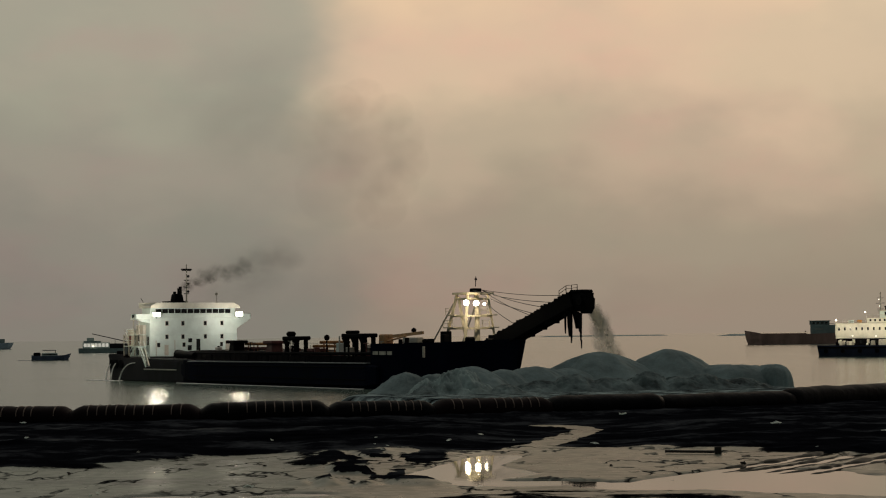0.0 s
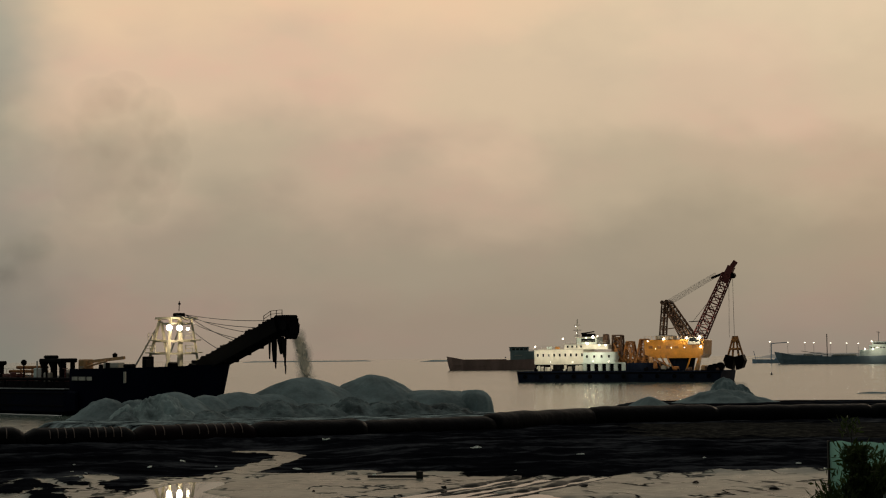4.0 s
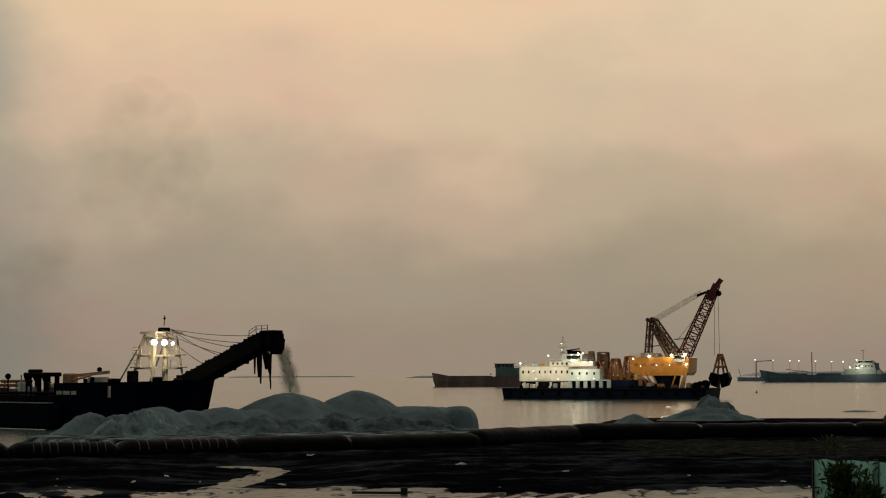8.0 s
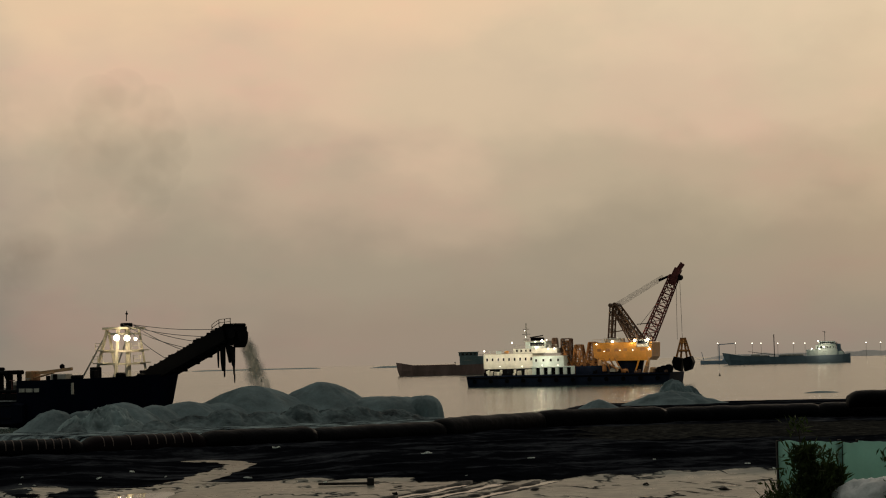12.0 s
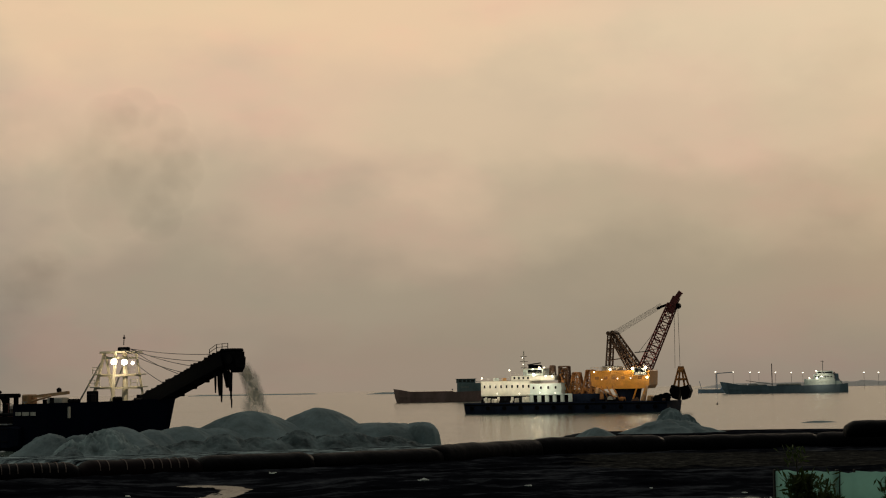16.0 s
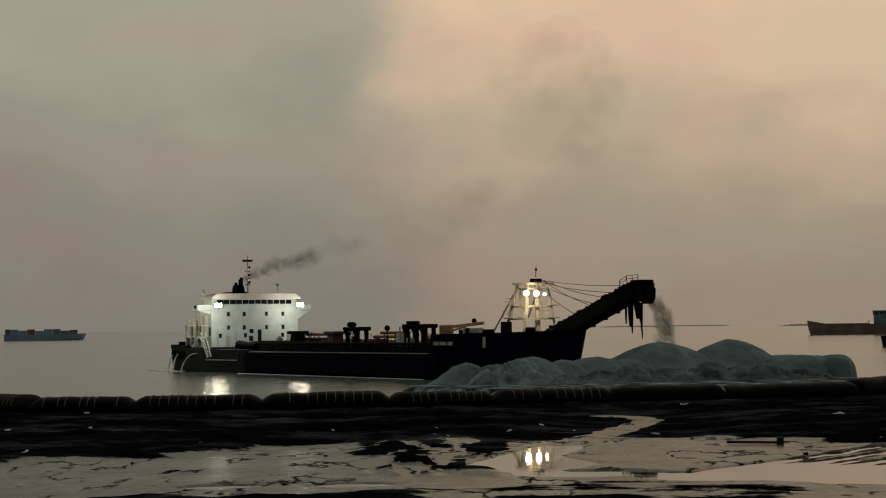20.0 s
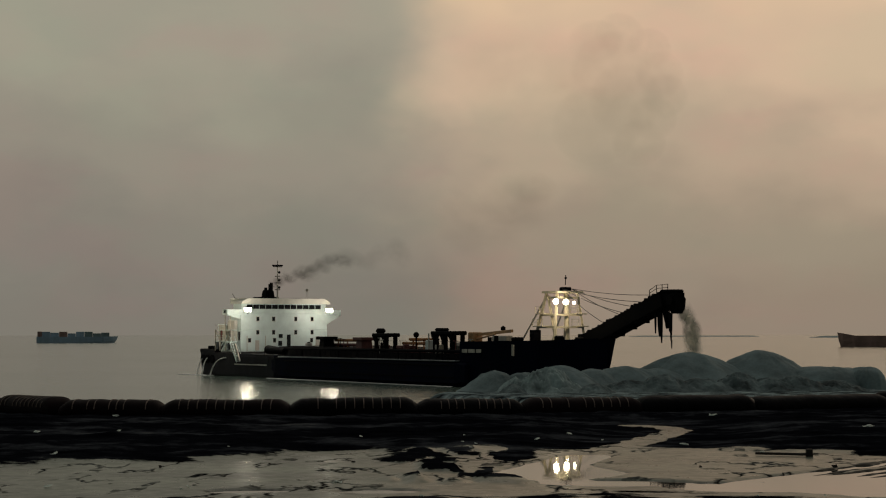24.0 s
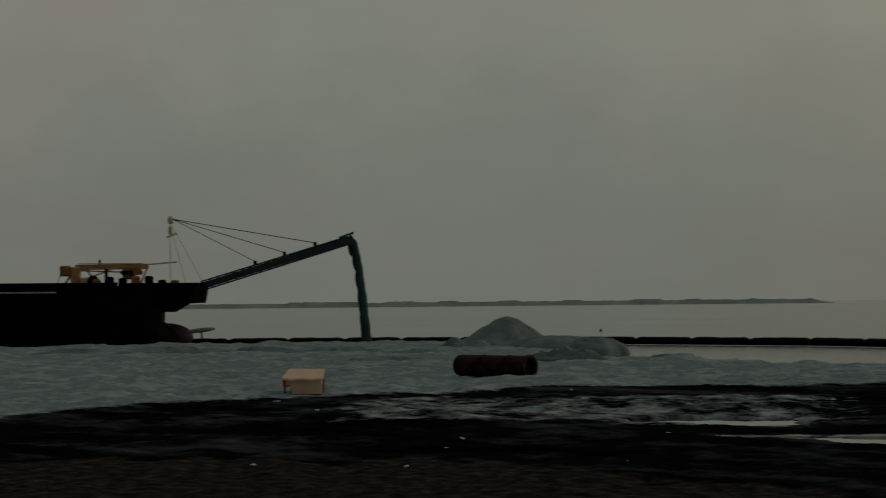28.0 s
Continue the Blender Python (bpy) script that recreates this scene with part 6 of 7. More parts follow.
    for sx in (-1, 1):
        bm = loft(B(), [[(60.9 + sx * a, y, b) for a, b in [(0.1, 6.6), (2.3, 7.2), (2.9, 5.6), (2.2, 3.7), (0.5, 3.1)]] for y in (6.3, 9.7)])
        part("shell", bm, "black", g, "black steel grab shell")
    # deck gear
    for x, z, mt in [(41.4, 4.5, "dirty_white"), (52.6, 4.4, "dirty_white"), (55.4, 4.9, "black"), (56.8, 5.2, "black"), (54.2, 4.6, "black")]:
        w = part("deck_winch", bar(B(), (x, 1.6, (3 + z) / 2), (x, 3.2, (3 + z) / 2), (z - 3) / 2, 14), mt, s)
        part("winch_bed", box(B(), (x - 0.8, 1.4, 3.0), (x + 0.8, 3.4, 3.5), 0.08), "black", w)
    part("hose_frame", truss(B(), (27.0, 8, 3.0), (27.0, 8, 12.8), 2.8, 2.4, 6, 0.3, up=(0, 1, 0)), "brown_steel", s, "brown lattice hose frame")
    for x0, x1, y0, z0, z1, mt in [(38.6, 39.6, 1.2, 3.6, 5.8, "rust"), (40.6, 42.0, 1.6, 3.2, 4.6, "brown_steel"), (42.6, 43.4, 1.4, 3.1, 5.0, "dirty_white"), (43.8, 45.6, 1.8, 3.1, 4.2, "rust"), (50.2, 51.0, 1.5, 3.1, 5.0, "tan_steel"), (51.6, 53.6, 1.2, 3.1, 4.5, "tan_steel"), (37.2, 38.4, 2.0, 5.2, 6.8, "tan_steel")]:
        part("deck_machine", box(B(), (x0, y0, z0), (x1, y0 + 1.2, z1), 0.15, (0.8, 0.8)), mt, s)
    part("conveyor_leg", beam(B(), (38.4, 1.4, 6.6), (44.6, 1.4, 3.4), 0.3, 0.35), "rust", s)
    part("support_leg", beam(B(), (50.6, 3, 3.0), (51.4, 3, 7.2), 0.5), "tan_steel", s)
    for x, y, z, r in [(4.8, 2.3, 9.9, 0.34), (12.9, 2.4, 12.0, 0.34), (15.6, 6.6, 13.6, 0.2), (15.4, 6.6, 15.4, 0.18), (19.4, 3.8, 10.7, 0.42), (21.2, 3.6, 12.4, 0.5), (23.0, 3.4, 10.2, 0.36), (24.8, 3.4, 10.2, 0.36), (19.2, 3.8, 12.2, 0.26), (22.6, 3.4, 12.6, 0.26),
                       (9.4, 1.9, 5.6, 0.22), (15.8, 1.9, 5.5, 0.26), (21.8, 1.4, 5.7, 0.22), (26.2, 1.4, 5.6, 0.22), (36.9, 2.8, 11.0, 0.32), (41.4, 2.7, 11.6, 0.42), (47.6, 2.7, 11.8, 0.5), (51.4, 2.2, 12.0, 0.55), (51.6, 2.6, 9.4, 0.42), (39.0, 2.8, 9.0, 0.2), (43.4, 2.8, 9.2, 0.2), (47.0, 2.8, 9.2, 0.2)]:
        ob = part("work_light", ball(B(), (0, 0, 0), r * 0.72, 1), "lamp_small" if r < 0.4 else "lamp", s, "glowing work light")
        ob.location = (x, y - 0.3, z)
    # fixtureless area lamps brighten the walls, apart from the work lights above
    for at, e in [((6.5, -3.0, 8.0), 220), ((14, -3.0, 8.6), 240), ((22.5, -3.0, 8.8), 310), ((33, -3.0, 8.0), 110), ((41, -4.0, 9.6), 110), ((49, -4.0, 9.6), 110)]:
        wash_light(m @ pose(*at, 90, 0, 0), e)
    for at in [(21.2, -0.4, 10.4), (46.6, 1.4, 11.6), (50.4, 1.2, 11.6)]:
        lamp_at("deck_flood", m @ Vector(at), 150, (1.0, 0.88, 0.62), 0.3)
    return s


crane_dredger()


# ---- distant craft and shores ----
def simple_hull(s, length, beam_w, deck, bow, mat, sheer=0.0, label=""):
    h = beam_w / 2
    bm = hull_mesh([(0, h * 0.8, h * 0.75, deck + sheer * 0.4), (length * 0.06, h, h, deck + sheer * 0.2), (length * 0.5, h, h, deck), (length * 0.82, h, h * 0.9, deck + sheer * 0.3),
                    (length * 0.94, h * 0.6, h * 0.3, deck + sheer * 0.8, length * 0.01), (length, 0.3, 0.1, deck + sheer, bow)])
    return part("hull", bm, mat, s, label)


def maroon_barge():
    p = pol(9.78, 905)
    s = thing("cargo_ship", pose(p.x + 46, p.y - 9, 0, 0, 0, 180 - 11), "maroon cargo ship with teal wheelhouse aft", "ship")
    simple_hull(s, 47, 11, 5.0, 1.6, "maroon", 2.2, "maroon hull greyed with haze in the paint")
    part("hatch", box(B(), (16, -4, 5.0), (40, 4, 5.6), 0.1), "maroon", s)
    w = part("wheelhouse", box(B(), (1.5, -4.6, 4.8), (14.0, 4.6, 9.6), 0.2), "teal", s, "teal wheelhouse greyed with haze in the paint")
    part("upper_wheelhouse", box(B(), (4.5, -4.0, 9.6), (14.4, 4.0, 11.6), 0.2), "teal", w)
    for k in range(4):
        part("window", box(B(), (5.4 + 2.1 * k, 3.98, 10.2), (6.8 + 2.1 * k, 4.06, 11.1), 0.02), "glass", w)
    part("window", box(B(), (8, 4.55, 7.4), (12, 4.65, 7.7), 0.02), "dirty_white", w)
    part("roof", box(B(), (4.0, -4.4, 11.6), (14.8, 4.4, 11.85), 0.05), "teal", w)
    part("davit", beam(B(), (0.4, 0, 5), (0.4, 0, 10.0), 0.3), "teal", s)
    part("davit_arm", beam(B(), (0.4, 0, 10), (4.2, 0, 10.2), 0.25), "teal", s)
    ob = part("deck_light", ball(B(), (16.5, 3, 6.4), 0.45, 1), "dirty_white", s)
    return s


def tanker():
    p, q = pol(20.4, 1180), pol(24.45, 1176)
    d = p - q
    s = thing("cargo_ship", pose(q.x, q.y, 0, 0, 0, math.degrees(math.atan2(d.y, d.x))), "blue-grey coastal cargo ship with white house aft", "ship")
    simple_hull(s, d.length, 14, 4.6, 4.0, "tanker_blue", 3.6, "dark blue-grey hull paled by painted haze")
    h = part("house", box(B(), (8, -6, 4.6), (28, 6, 9.0), 0.2), "white", s, "white after house")
    part("upper_house", box(B(), (9, -5.5, 9.0), (22, 5.5, 12.0), 0.2), "white", h)
    part("bridge", box(B(), (9.4, -5.8, 12.0), (20, 5.8, 14.2), 0.2), "white", h)
    # unseen lamp added to brighten the white house
    wash_light(s.matrix_world @ pose(17, 15, 10.5, -90, 0, 0), 480)
    part("stern_house", box(B(), (4, -5, 4.6), (9, 5, 7.6), 0.2), "white", h)
    part("stern_derrick", truss(B(), (5.0, 0, 6.0), (9.0, 0, 13.0), 1.6, 1.0, 5, 0.22, up=(0, 1, 0)), "pale_cable", s, "pale lattice stern derrick")
    part("boat_davit", beam(B(), (3.0, 5, 5.0), (6.4, 5, 9.6), 0.35), "pale_cable", s)
    part("bridge_wing", box(B(), (10.5, -7.6, 11.9), (13.0, 7.6, 12.3), 0.1), "white", h)
    for x0, x1, z in [(34, 45, 6.3), (53, 57, 6.0), (65, 70, 6.2)]:
        part("hatch_cover", box(B(), (x0, 2, 5.2), (x1, 5.6, z), 0.3), "dirty_white", s)
    part("bridge_glass", box(B(), (10, 5.75, 12.7), (19, 5.85, 13.6), 0.02), "glass", h)
    for k in range(6):
        part("window", box(B(), (10 + 2.0 * k, 5.5, 9.9), (11 + 2.0 * k, 5.56, 10.8), 0.02), "glass", h)
    part("funnel", box(B(), (5.5, -2, 4.6), (9, 2, 12.4), 0.3, (0.7, 0.7)), "tanker_blue", s)
    part("mast", bar(B(), (16, 0, 14.2), (16, 0, 21), 0.2, 6), "pale_cable", s)
    part("radar", beam(B(), (15, 0, 20.2), (17.4, 0, 20.6), 0.3), "pale_cable", s)
    part("foremast", bar(B(), (49, 0, 4.6), (49, 0, 19.6), 0.28, 8), "black", s)
    part("derrick", beam(B(), (49, 0, 6), (66, 0, 8.6), 0.35), "pale_cable", s)
    for x0, x1 in [(30, 46), (52, 70)]:
        part("hatch", box(B(), (x0, -5, 4.6), (x1, 5, 5.8), 0.2), "tanker_blue", s)
    part("white_cover", box(B(), (58, 3, 5.2), (64, 5.5, 6.6), 0.3), "dirty_white", s)
    part("white_cover", box(B(), (30, 3, 5.2), (35, 5.5, 6.4), 0.3), "dirty_white", s)
    for x, z in [(24.5, 9.6), (19.6, 9.4), (20.2, 14.4)]:
        o = part("deck_light", ball(B(), (0, 0, 0), 0.5, 1), "lamp_small", s, "glowing deck light")
        o.location = (x, 6.4, z)
    # a second craft half hidden behind it, with a bent loading arm
    p2 = pol(19.7, 1320)
    b = thing("work_boat", pose(p2.x, p2.y, 0, 0, 0, -18), "hazy grey work boat with a loading arm", "boat")
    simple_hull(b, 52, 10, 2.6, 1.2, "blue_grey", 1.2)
    part("arm_post", beam(B(), (14, 0, 2.6), (14, 0, 14.5), 0.7), "blue_grey", b)
    part("arm", beam(B(), (14, 0, 14.5), (26, 0, 15.2), 0.6), "blue_grey", b)
    part("hold_cover", box(B(), (16, -3, 2.6), (40, 3, 6.0), 0.5, (0.8, 0.8)), "blue_grey", b)
    part("jack_staff", beam(B(), (2.5, 0, 3), (1.0, 0, 9), 0.4), "blue_grey", b)


def container_barge():
    p = pol(-16.25, 1320)
    s = thing("container_barge", pose(p.x, p.y, 0, 0, 0, 14.8), "blue-grey barge laden with stacked cargo", "ship")
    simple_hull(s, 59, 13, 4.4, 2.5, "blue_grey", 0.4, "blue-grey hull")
    rnd = random.Random(8)
    for k in range(8):
        x = 4 + 6.1 * k
        part("cargo_stack", box(B(), (x, -5, 4.3), (x + 5.9, 5, 6.6 + rnd.choice((0.4, 1.6, 1.8, 0.9))), 0.1), rnd.choice(("maroon", "blue_grey", "blue_grey", "teal", "blue_grey")), s)
    part("wheelhouse", box(B(), (0.6, -4, 4.3), (4, 4, 8.4), 0.2), "maroon", s)
    return s


def lit_dredger():
    p = pol(-20.45, 1000)
    s = thing("work_barge", pose(p.x, p.y, 0, 0, 0, 19.3), "distant lit work barge with pale deckhouses", "ship")
    simple_hull(s, 41, 11, 2.4, 1.0, "grey_hull", 0.3)
    h = part("deckhouse", box(B(), (5, -4, 2.3), (16, 4, 6.2), 0.2), "dirty_white", s, "pale deckhouse")
    part("bridge", box(B(), (8, -3.5, 6.2), (14, 3.5, 9.0), 0.2), "dirty_white", h)
    part("after_house", box(B(), (20, -4, 2.3), (26, 4, 5.6), 0.2), "dirty_white", s)
    part("mast", bar(B(), (11, 0, 9), (11, 0, 12), 0.2, 6), "pale_cable", s)
    part("spool", bar(B(), (34.5, -3, 5.6), (34.5, 3, 5.6), 2.7, 16), "grey_hull", s)
    for x, z in [(6, 7.4), (11.5, 9.4), (10.4, 7.2), (20.6, 7.0), (14.4, 5.4)]:
        o = part("deck_light", ball(B(), (0, 0, 0), 0.55, 1, (1.7, 1, 0.8)), "lamp_small", s, "glowing deck light")
        o.location = (x, -4.6, z)
    p = pol(-21.6, 1180)
    b = thing("work_barge", pose(p.x, p.y, 0, 0, 0, 20), "distant low work barge with lights", "ship")
    simple_hull(b, 40, 10, 2.2, 1.0, "grey_hull", 0.3)
    part("deckhouse", box(B(), (12, -4, 2.2), (30, 4, 6.4), 0.2), "dirty_white", b, "pale deckhouse")
    for x, z in [(14, 8.2), (22, 8.0)]:
        o = part("deck_light", ball(B(), (0, 0, 0), 0.6, 1), "lamp_small", b, "glowing deck light")
        o.location = (x, -4.6, z)


def launch():
    s = thing("motor_launch", pose(0, 0, 0), "small dark blue motor launch under way", "boat")
    simple_hull(s, 13.4, 3.6, 1.5, 1.4, "launch_blue", 0.8, "dark blue hull")
    part("cabin", box(B(), (3.4, -1.2, 1.4), (8.8, 1.2, 2.5), 0.15), "white", s)
    part("cabin_stripe", box(B(), (3.6, -1.26, 1.8), (8.6, -1.2, 2.15), 0.02), "navy", s)
    part("canopy", box(B(), (3.6, -1.4, 3.3), (8.2, 1.4, 3.55), 0.1), "launch_blue", s)
    part("windscreen", box(B(), (8.0, -1.2, 2.4), (8.2, 1.2, 3.3), 0.04), "dirty_white", s)
    for x in (5.4, 7.9):
        part("canopy_post", beam(B(), (x, 1.2, 2.4), (x, 1.2, 3.4), 0.12), "dirty_white", s)
    part("engine_box", box(B(), (0.6, -1.3, 1.3), (3.0, 1.3, 2.7), 0.3), "black", s)
    bm = B()
    for k in range(8):
        ball(bm, (-0.4 - 0.55 * k, 0.5 * nz(k, 0, 1.3), 0.06), 0.5, 1, (1.2, 0.9, 0.25))
    part("wake", bm, "foam", s, "white wake")
    return s


def ferry():
    s = thing("ferry", pose(0, 0, 0), "low green-grey ferry with a pale lit deckhouse", "boat")
    simple_hull(s, 44, 9, 2.2, 1.5, "teal", 0.4, "green-grey hull")
    part("deckhouse", box(B(), (2, -3.6, 2.1), (15.5, 3.6, 5.2), 0.2), "white", s, "pale deckhouse")
    part("upper_deck", box(B(), (2.4, -3.4, 5.2), (11, 3.4, 6.0), 0.2), "teal", s)
    part("ramp", beam(B(), (6.5, 0, 9.6), (24, 0, 5.4), 0.9, 0.4), "grey_hull", s, "slanting derrick")
    part("cargo", box(B(), (15, -3, 2.1), (27, 3, 4.6), 0.3), "grey_hull", s)
    part("cargo", box(B(), (29, -3, 2.1), (39, 3, 3.9), 0.3), "teal", s)
    o = part("deck_light", ball(B(), (0, 0, 0), 0.3, 1), "lamp_small", s, "glowing deck light")
    o.location = (7.4, -4.0, 3.2)
    # wide glowing panes make up for the white wall staying dark
    for k in range(7):
        part("window", box(B(), (2.6 + 1.8 * k, -3.68, 3.0), (4.0 + 1.8 * k, -3.6, 4.7), 0.02), "cabin_glow", s, "cabin window with glow added to brighten the deckhouse")
    part("wheelhouse", box(B(), (4.0, -2.6, 6.0), (7.6, 2.6, 7.6), 0.15), "white", s)
    for x in (18.0, 24.5, 33.0):
        part("deck_post", beam(B(), (x, -2, 4.4), (x, -2, 6.6), 0.25), "grey_hull", s)
    return s


def shores():
    """Low islands and spits, with the haze put into their colours."""
    def strip(name, a0, a1, d, hgt, seed, label, ends=4.0, n=150):
        bm = B()
        rings = []
        for i in range(n + 1):
            a = a0 + (a1 - a0) * i / n
            f = smooth(0, ends, a - a0) * smooth(0, ends * 0.5, a1 - a)
            z = hgt * f * (0.66 + 0.09 * fbm(a * 9.0, seed, 0.8, seed, 3)) + 0.4
            z += 1.6 * f * smooth(0.05, 0.12, nz(a * 0.9, seed, 1.0, seed)) * (hgt > 3)
            rings.append([pol(a, d - 25, -1.5), pol(a, d - 18, 0.35), pol(a, d, z), pol(a, d + 40, z), pol(a, d + 60, -1.5)])
        loft(bm, rings)
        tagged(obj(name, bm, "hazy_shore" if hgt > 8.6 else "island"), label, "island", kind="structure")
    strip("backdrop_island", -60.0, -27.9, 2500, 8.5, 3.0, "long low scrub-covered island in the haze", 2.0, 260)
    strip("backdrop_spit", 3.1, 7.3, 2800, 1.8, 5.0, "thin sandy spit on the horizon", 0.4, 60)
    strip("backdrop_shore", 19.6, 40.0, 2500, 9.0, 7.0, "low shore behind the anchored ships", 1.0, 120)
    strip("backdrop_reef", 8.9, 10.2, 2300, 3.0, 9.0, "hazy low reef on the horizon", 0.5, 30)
    # a row of lamps on tall poles along that shore
    for az in (20.27, 20.83, 21.37, 21.65, 22.18, 22.68, 23.04, 24.95, 25.4, 26.3, 27.2):
        p = pol(az, 1600)
        t = thing("shore_lamp", pose(p.x, p.y, 0), "tall harbour lamp on a pole across the water", "lamp", "harbour lamps")
        zt = along([(20.2, 17.4), (23.0, 15.3), (27.5, 13.6)], az)
        part("pole", bar(B(), (0, 0, -2), (0, 0, zt), 0.12, 6), "pale_cable", t)
        part("lamp_head", ball(B(), (0, 0, zt), 0.62, 1, (1.2, 1, 0.7)), "lamp_far", t, "glowing lamp")


maroon_barge()
tanker()
BARGE = container_barge()
lit_dredger()
LAUNCH = launch()
FERRY = ferry()
shores()


# ---- things on the flat ----
def on_land(p, dz=0.0):
    return Vector((p.x, p.y, land(p.x, p.y) + dz))


def shore_things():
    # tan tarpaulin shelter
    p = on_land(pol(-45.1, 124))
    t = thing("tarpaulin_shelter", pose(p.x, p.y, p.z - 0.05, 0, 0, 30), "tan tarpaulin stretched over a small crate shelter", "shelter")
    bm = loft(B(), [[(x * 0.86 - 0.15, 1.0, 1.75), (x * 0.86 - 0.15, 1.05, 1.65), (x, -0.85, 1.02 + s), (x, -0.95, 1.05 + s), (x, -0.88, 1.18 + s)] for x, s in [(-1.5, 0.0), (-0.8, -0.05), (0.0, -0.02), (0.8, -0.06), (1.5, 0.0)]])
    part("tarpaulin", bm, "tarp", t, "sagging tan tarpaulin roof")
    part("front_panel", loft(B(), [[(-0.75 - 0.2 * k, -0.82, z), (1.42 - 0.05 * k, -0.85, z), (1.42 - 0.05 * k, -0.75, z), (-0.75 - 0.2 * k, -0.72, z)] for z, k in ((0.05, 0), (0.6, 0.4), (1.04, 1))]), "tarp", t, "hanging tan tarpaulin")
    part("side_panel", loft(B(), [[(-1.42, -0.8, z), (-1.35, -0.8, z), (-1.35, 0.9, z + dz), (-1.42, 0.9, z + dz)] for z, dz in ((0.5, 0.0), (1.0, 0.55))]), "rust", t)
    for x, y in [(-1.3, -0.7), (-1.2, 0.9), (1.3, -0.7), (1.1, 0.9)]:
        part("post", beam(B(), (x, y, 0), (x, y, 1.0), 0.1), "timber", t)
    part("crate", box(B(), (-0.9, -0.6, 0), (1.2, 0.8, 0.7), 0.04), "timber", t)
    # a length of steel dredge pipe
    a, b = on_land(pol(-40.05, 151)), on_land(pol(-37.7, 146))
    d = b - a
    t = thing("dredge_pipe", pose(a.x, a.y, (a.z + b.z) / 2 - 0.1, 0, 0, math.degrees(math.atan2(d.y, d.x))), "length of rusty brown steel pipe lying on the sand", "pipe")
    L = d.length
    bm = B()
    n = 24
    loft(bm, [[(x, r * math.cos(2 * math.pi * k / n), 0.92 + r * math.sin(2 * math.pi * k / n)) for k in range(n)] for x, r in [(0.0, 0.86), (0.25, 0.92), (L - 0.4, 0.92), (L - 0.3, 0.99), (L, 0.99), (L, 0.78), (0.2, 0.78)]], caps=False)
    part("barrel", bm, "pipe_rust", t, smooth=False)
    part("end_plate", bar(B(), (0.3, 0, 0.92), (0.4, 0, 0.92), 0.80, 24), "black", t)
    part("end_plate", bar(B(), (L - 0.5, 0, 0.92), (L - 0.4, 0, 0.92), 0.80, 24), "black", t)
    for x in (L * 0.35, L * 0.7):
        part("flange", bar(B(), (x, 0, 0.92), (x + 0.12, 0, 0.92), 0.97, 24), "pipe_rust", t)
    # small float at anchor by the second ship, and a marker
    p = pol(-48.45, 296)
    t = thing("pontoon_float", pose(p.x, p.y, 2.3, 0, -6, 40), "grey float raised on its mooring", "float")
    part("float_body", ball(B(), (0, 0, 0.8), 1.0, 2, (2.6, 0.7, 0.42)), "teal", t, smooth=True)
    part("mooring_post", bar(B(), (0, 0, -3.2), (0, 0, 0.6), 0.15, 6), "black", t)
    for az, dd, sz in [(-45.9, 318, 0.35), (-35.4, 420, 0.35), (20.3, 620, 0.4)]:
        p = pol(az, dd)
        bm = ball(B(), (0, 0, 0.15), sz, 2, (1.0, 1.0, 0.7))
        bar(bm, (0, 0, 0.3), (0, 0, 0.9), 0.08, 6)
        o = obj("marker_buoy", bm, "black")
        o.location = (p.x, p.y, 0)
        tagged(o, "small dark marker buoy on the water", "buoy")
    # timber, plastic and stones in the mud
    p = on_land(pol(8.0, 101))
    t = thing("drift_timber", pose(p.x, p.y, p.z, 0, 0, 172), "dark sodden post lying in the mud", "timber")
    part("post", bar(B(), (-1.5, 0, 0.1), (1.5, 0, 0.14), 0.08, 7), "timber", t)
    part("stump", box(B(), (-1.7, -0.15, -0.1), (-1.3, 0.15, 0.42), 0.05), "timber", t)
    rnd = random.Random(12)

    def scrap(az, d, w, pale, label):
        p = on_land(pol(az, d))
        bm = B()
        ball(bm, (0, 0, 0.04), 0.36, 2, (w * 0.8, 0.4, 0.09 if pale else 0.18))
        for v in bm.verts:
            v.co += Vector((nz(v.co.x * 3, v.co.y * 3, 1.0, az), nz(v.co.y * 3, v.co.z * 4, 1.0, az), 0.5 * nz(v.co.z * 4, v.co.x * 5, 1.0, az))) * 0.34
        o = obj("scrap", bm, "cloth" if pale else "timber")
        o.matrix_world = pose(p.x, p.y, max(p.z, LEVEL - 0.05), 0, 0, rnd.uniform(-30, 30))
        tagged(o, label, "debris", "scraps in the mud")
    scrap(-32.95, 91.5, 2.3, True, "white plastic sheet lying on the mud")
    scrap(-13.6, 140, 1.1, True, "torn white rag on a tube")
    for az, d, w in [(14.1, 118, 0.7), (4.9, 110, 0.6), (10.7, 124, 0.9), (-6.4, 82, 0.9), (-15.5, 99, 0.5), (-18.2, 106, 0.5), (-2.3, 108, 0.4), (1.2, 118, 0.5), (7.4, 104, 0.5), (-10, 103, 0.4), (12.0, 104, 0.5), (18.1, 113, 0.5), (22.5, 112, 0.5), (-28, 115, 0.5), (-36, 118, 0.5), (-30.5, 108, 0.4), (-46, 118, 0.5), (-40, 84, 0.5), (5.8, 139, 1.2), (3.6, 178, 1.6)] + [(rnd.uniform(-50, 22), rnd.choice((rnd.uniform(70, 82), rnd.uniform(104, 132))), rnd.uniform(0.12, 0.3)) for _ in range(34)]:
        scrap(az, d, w, True, "pale scrap of plastic in the mud")
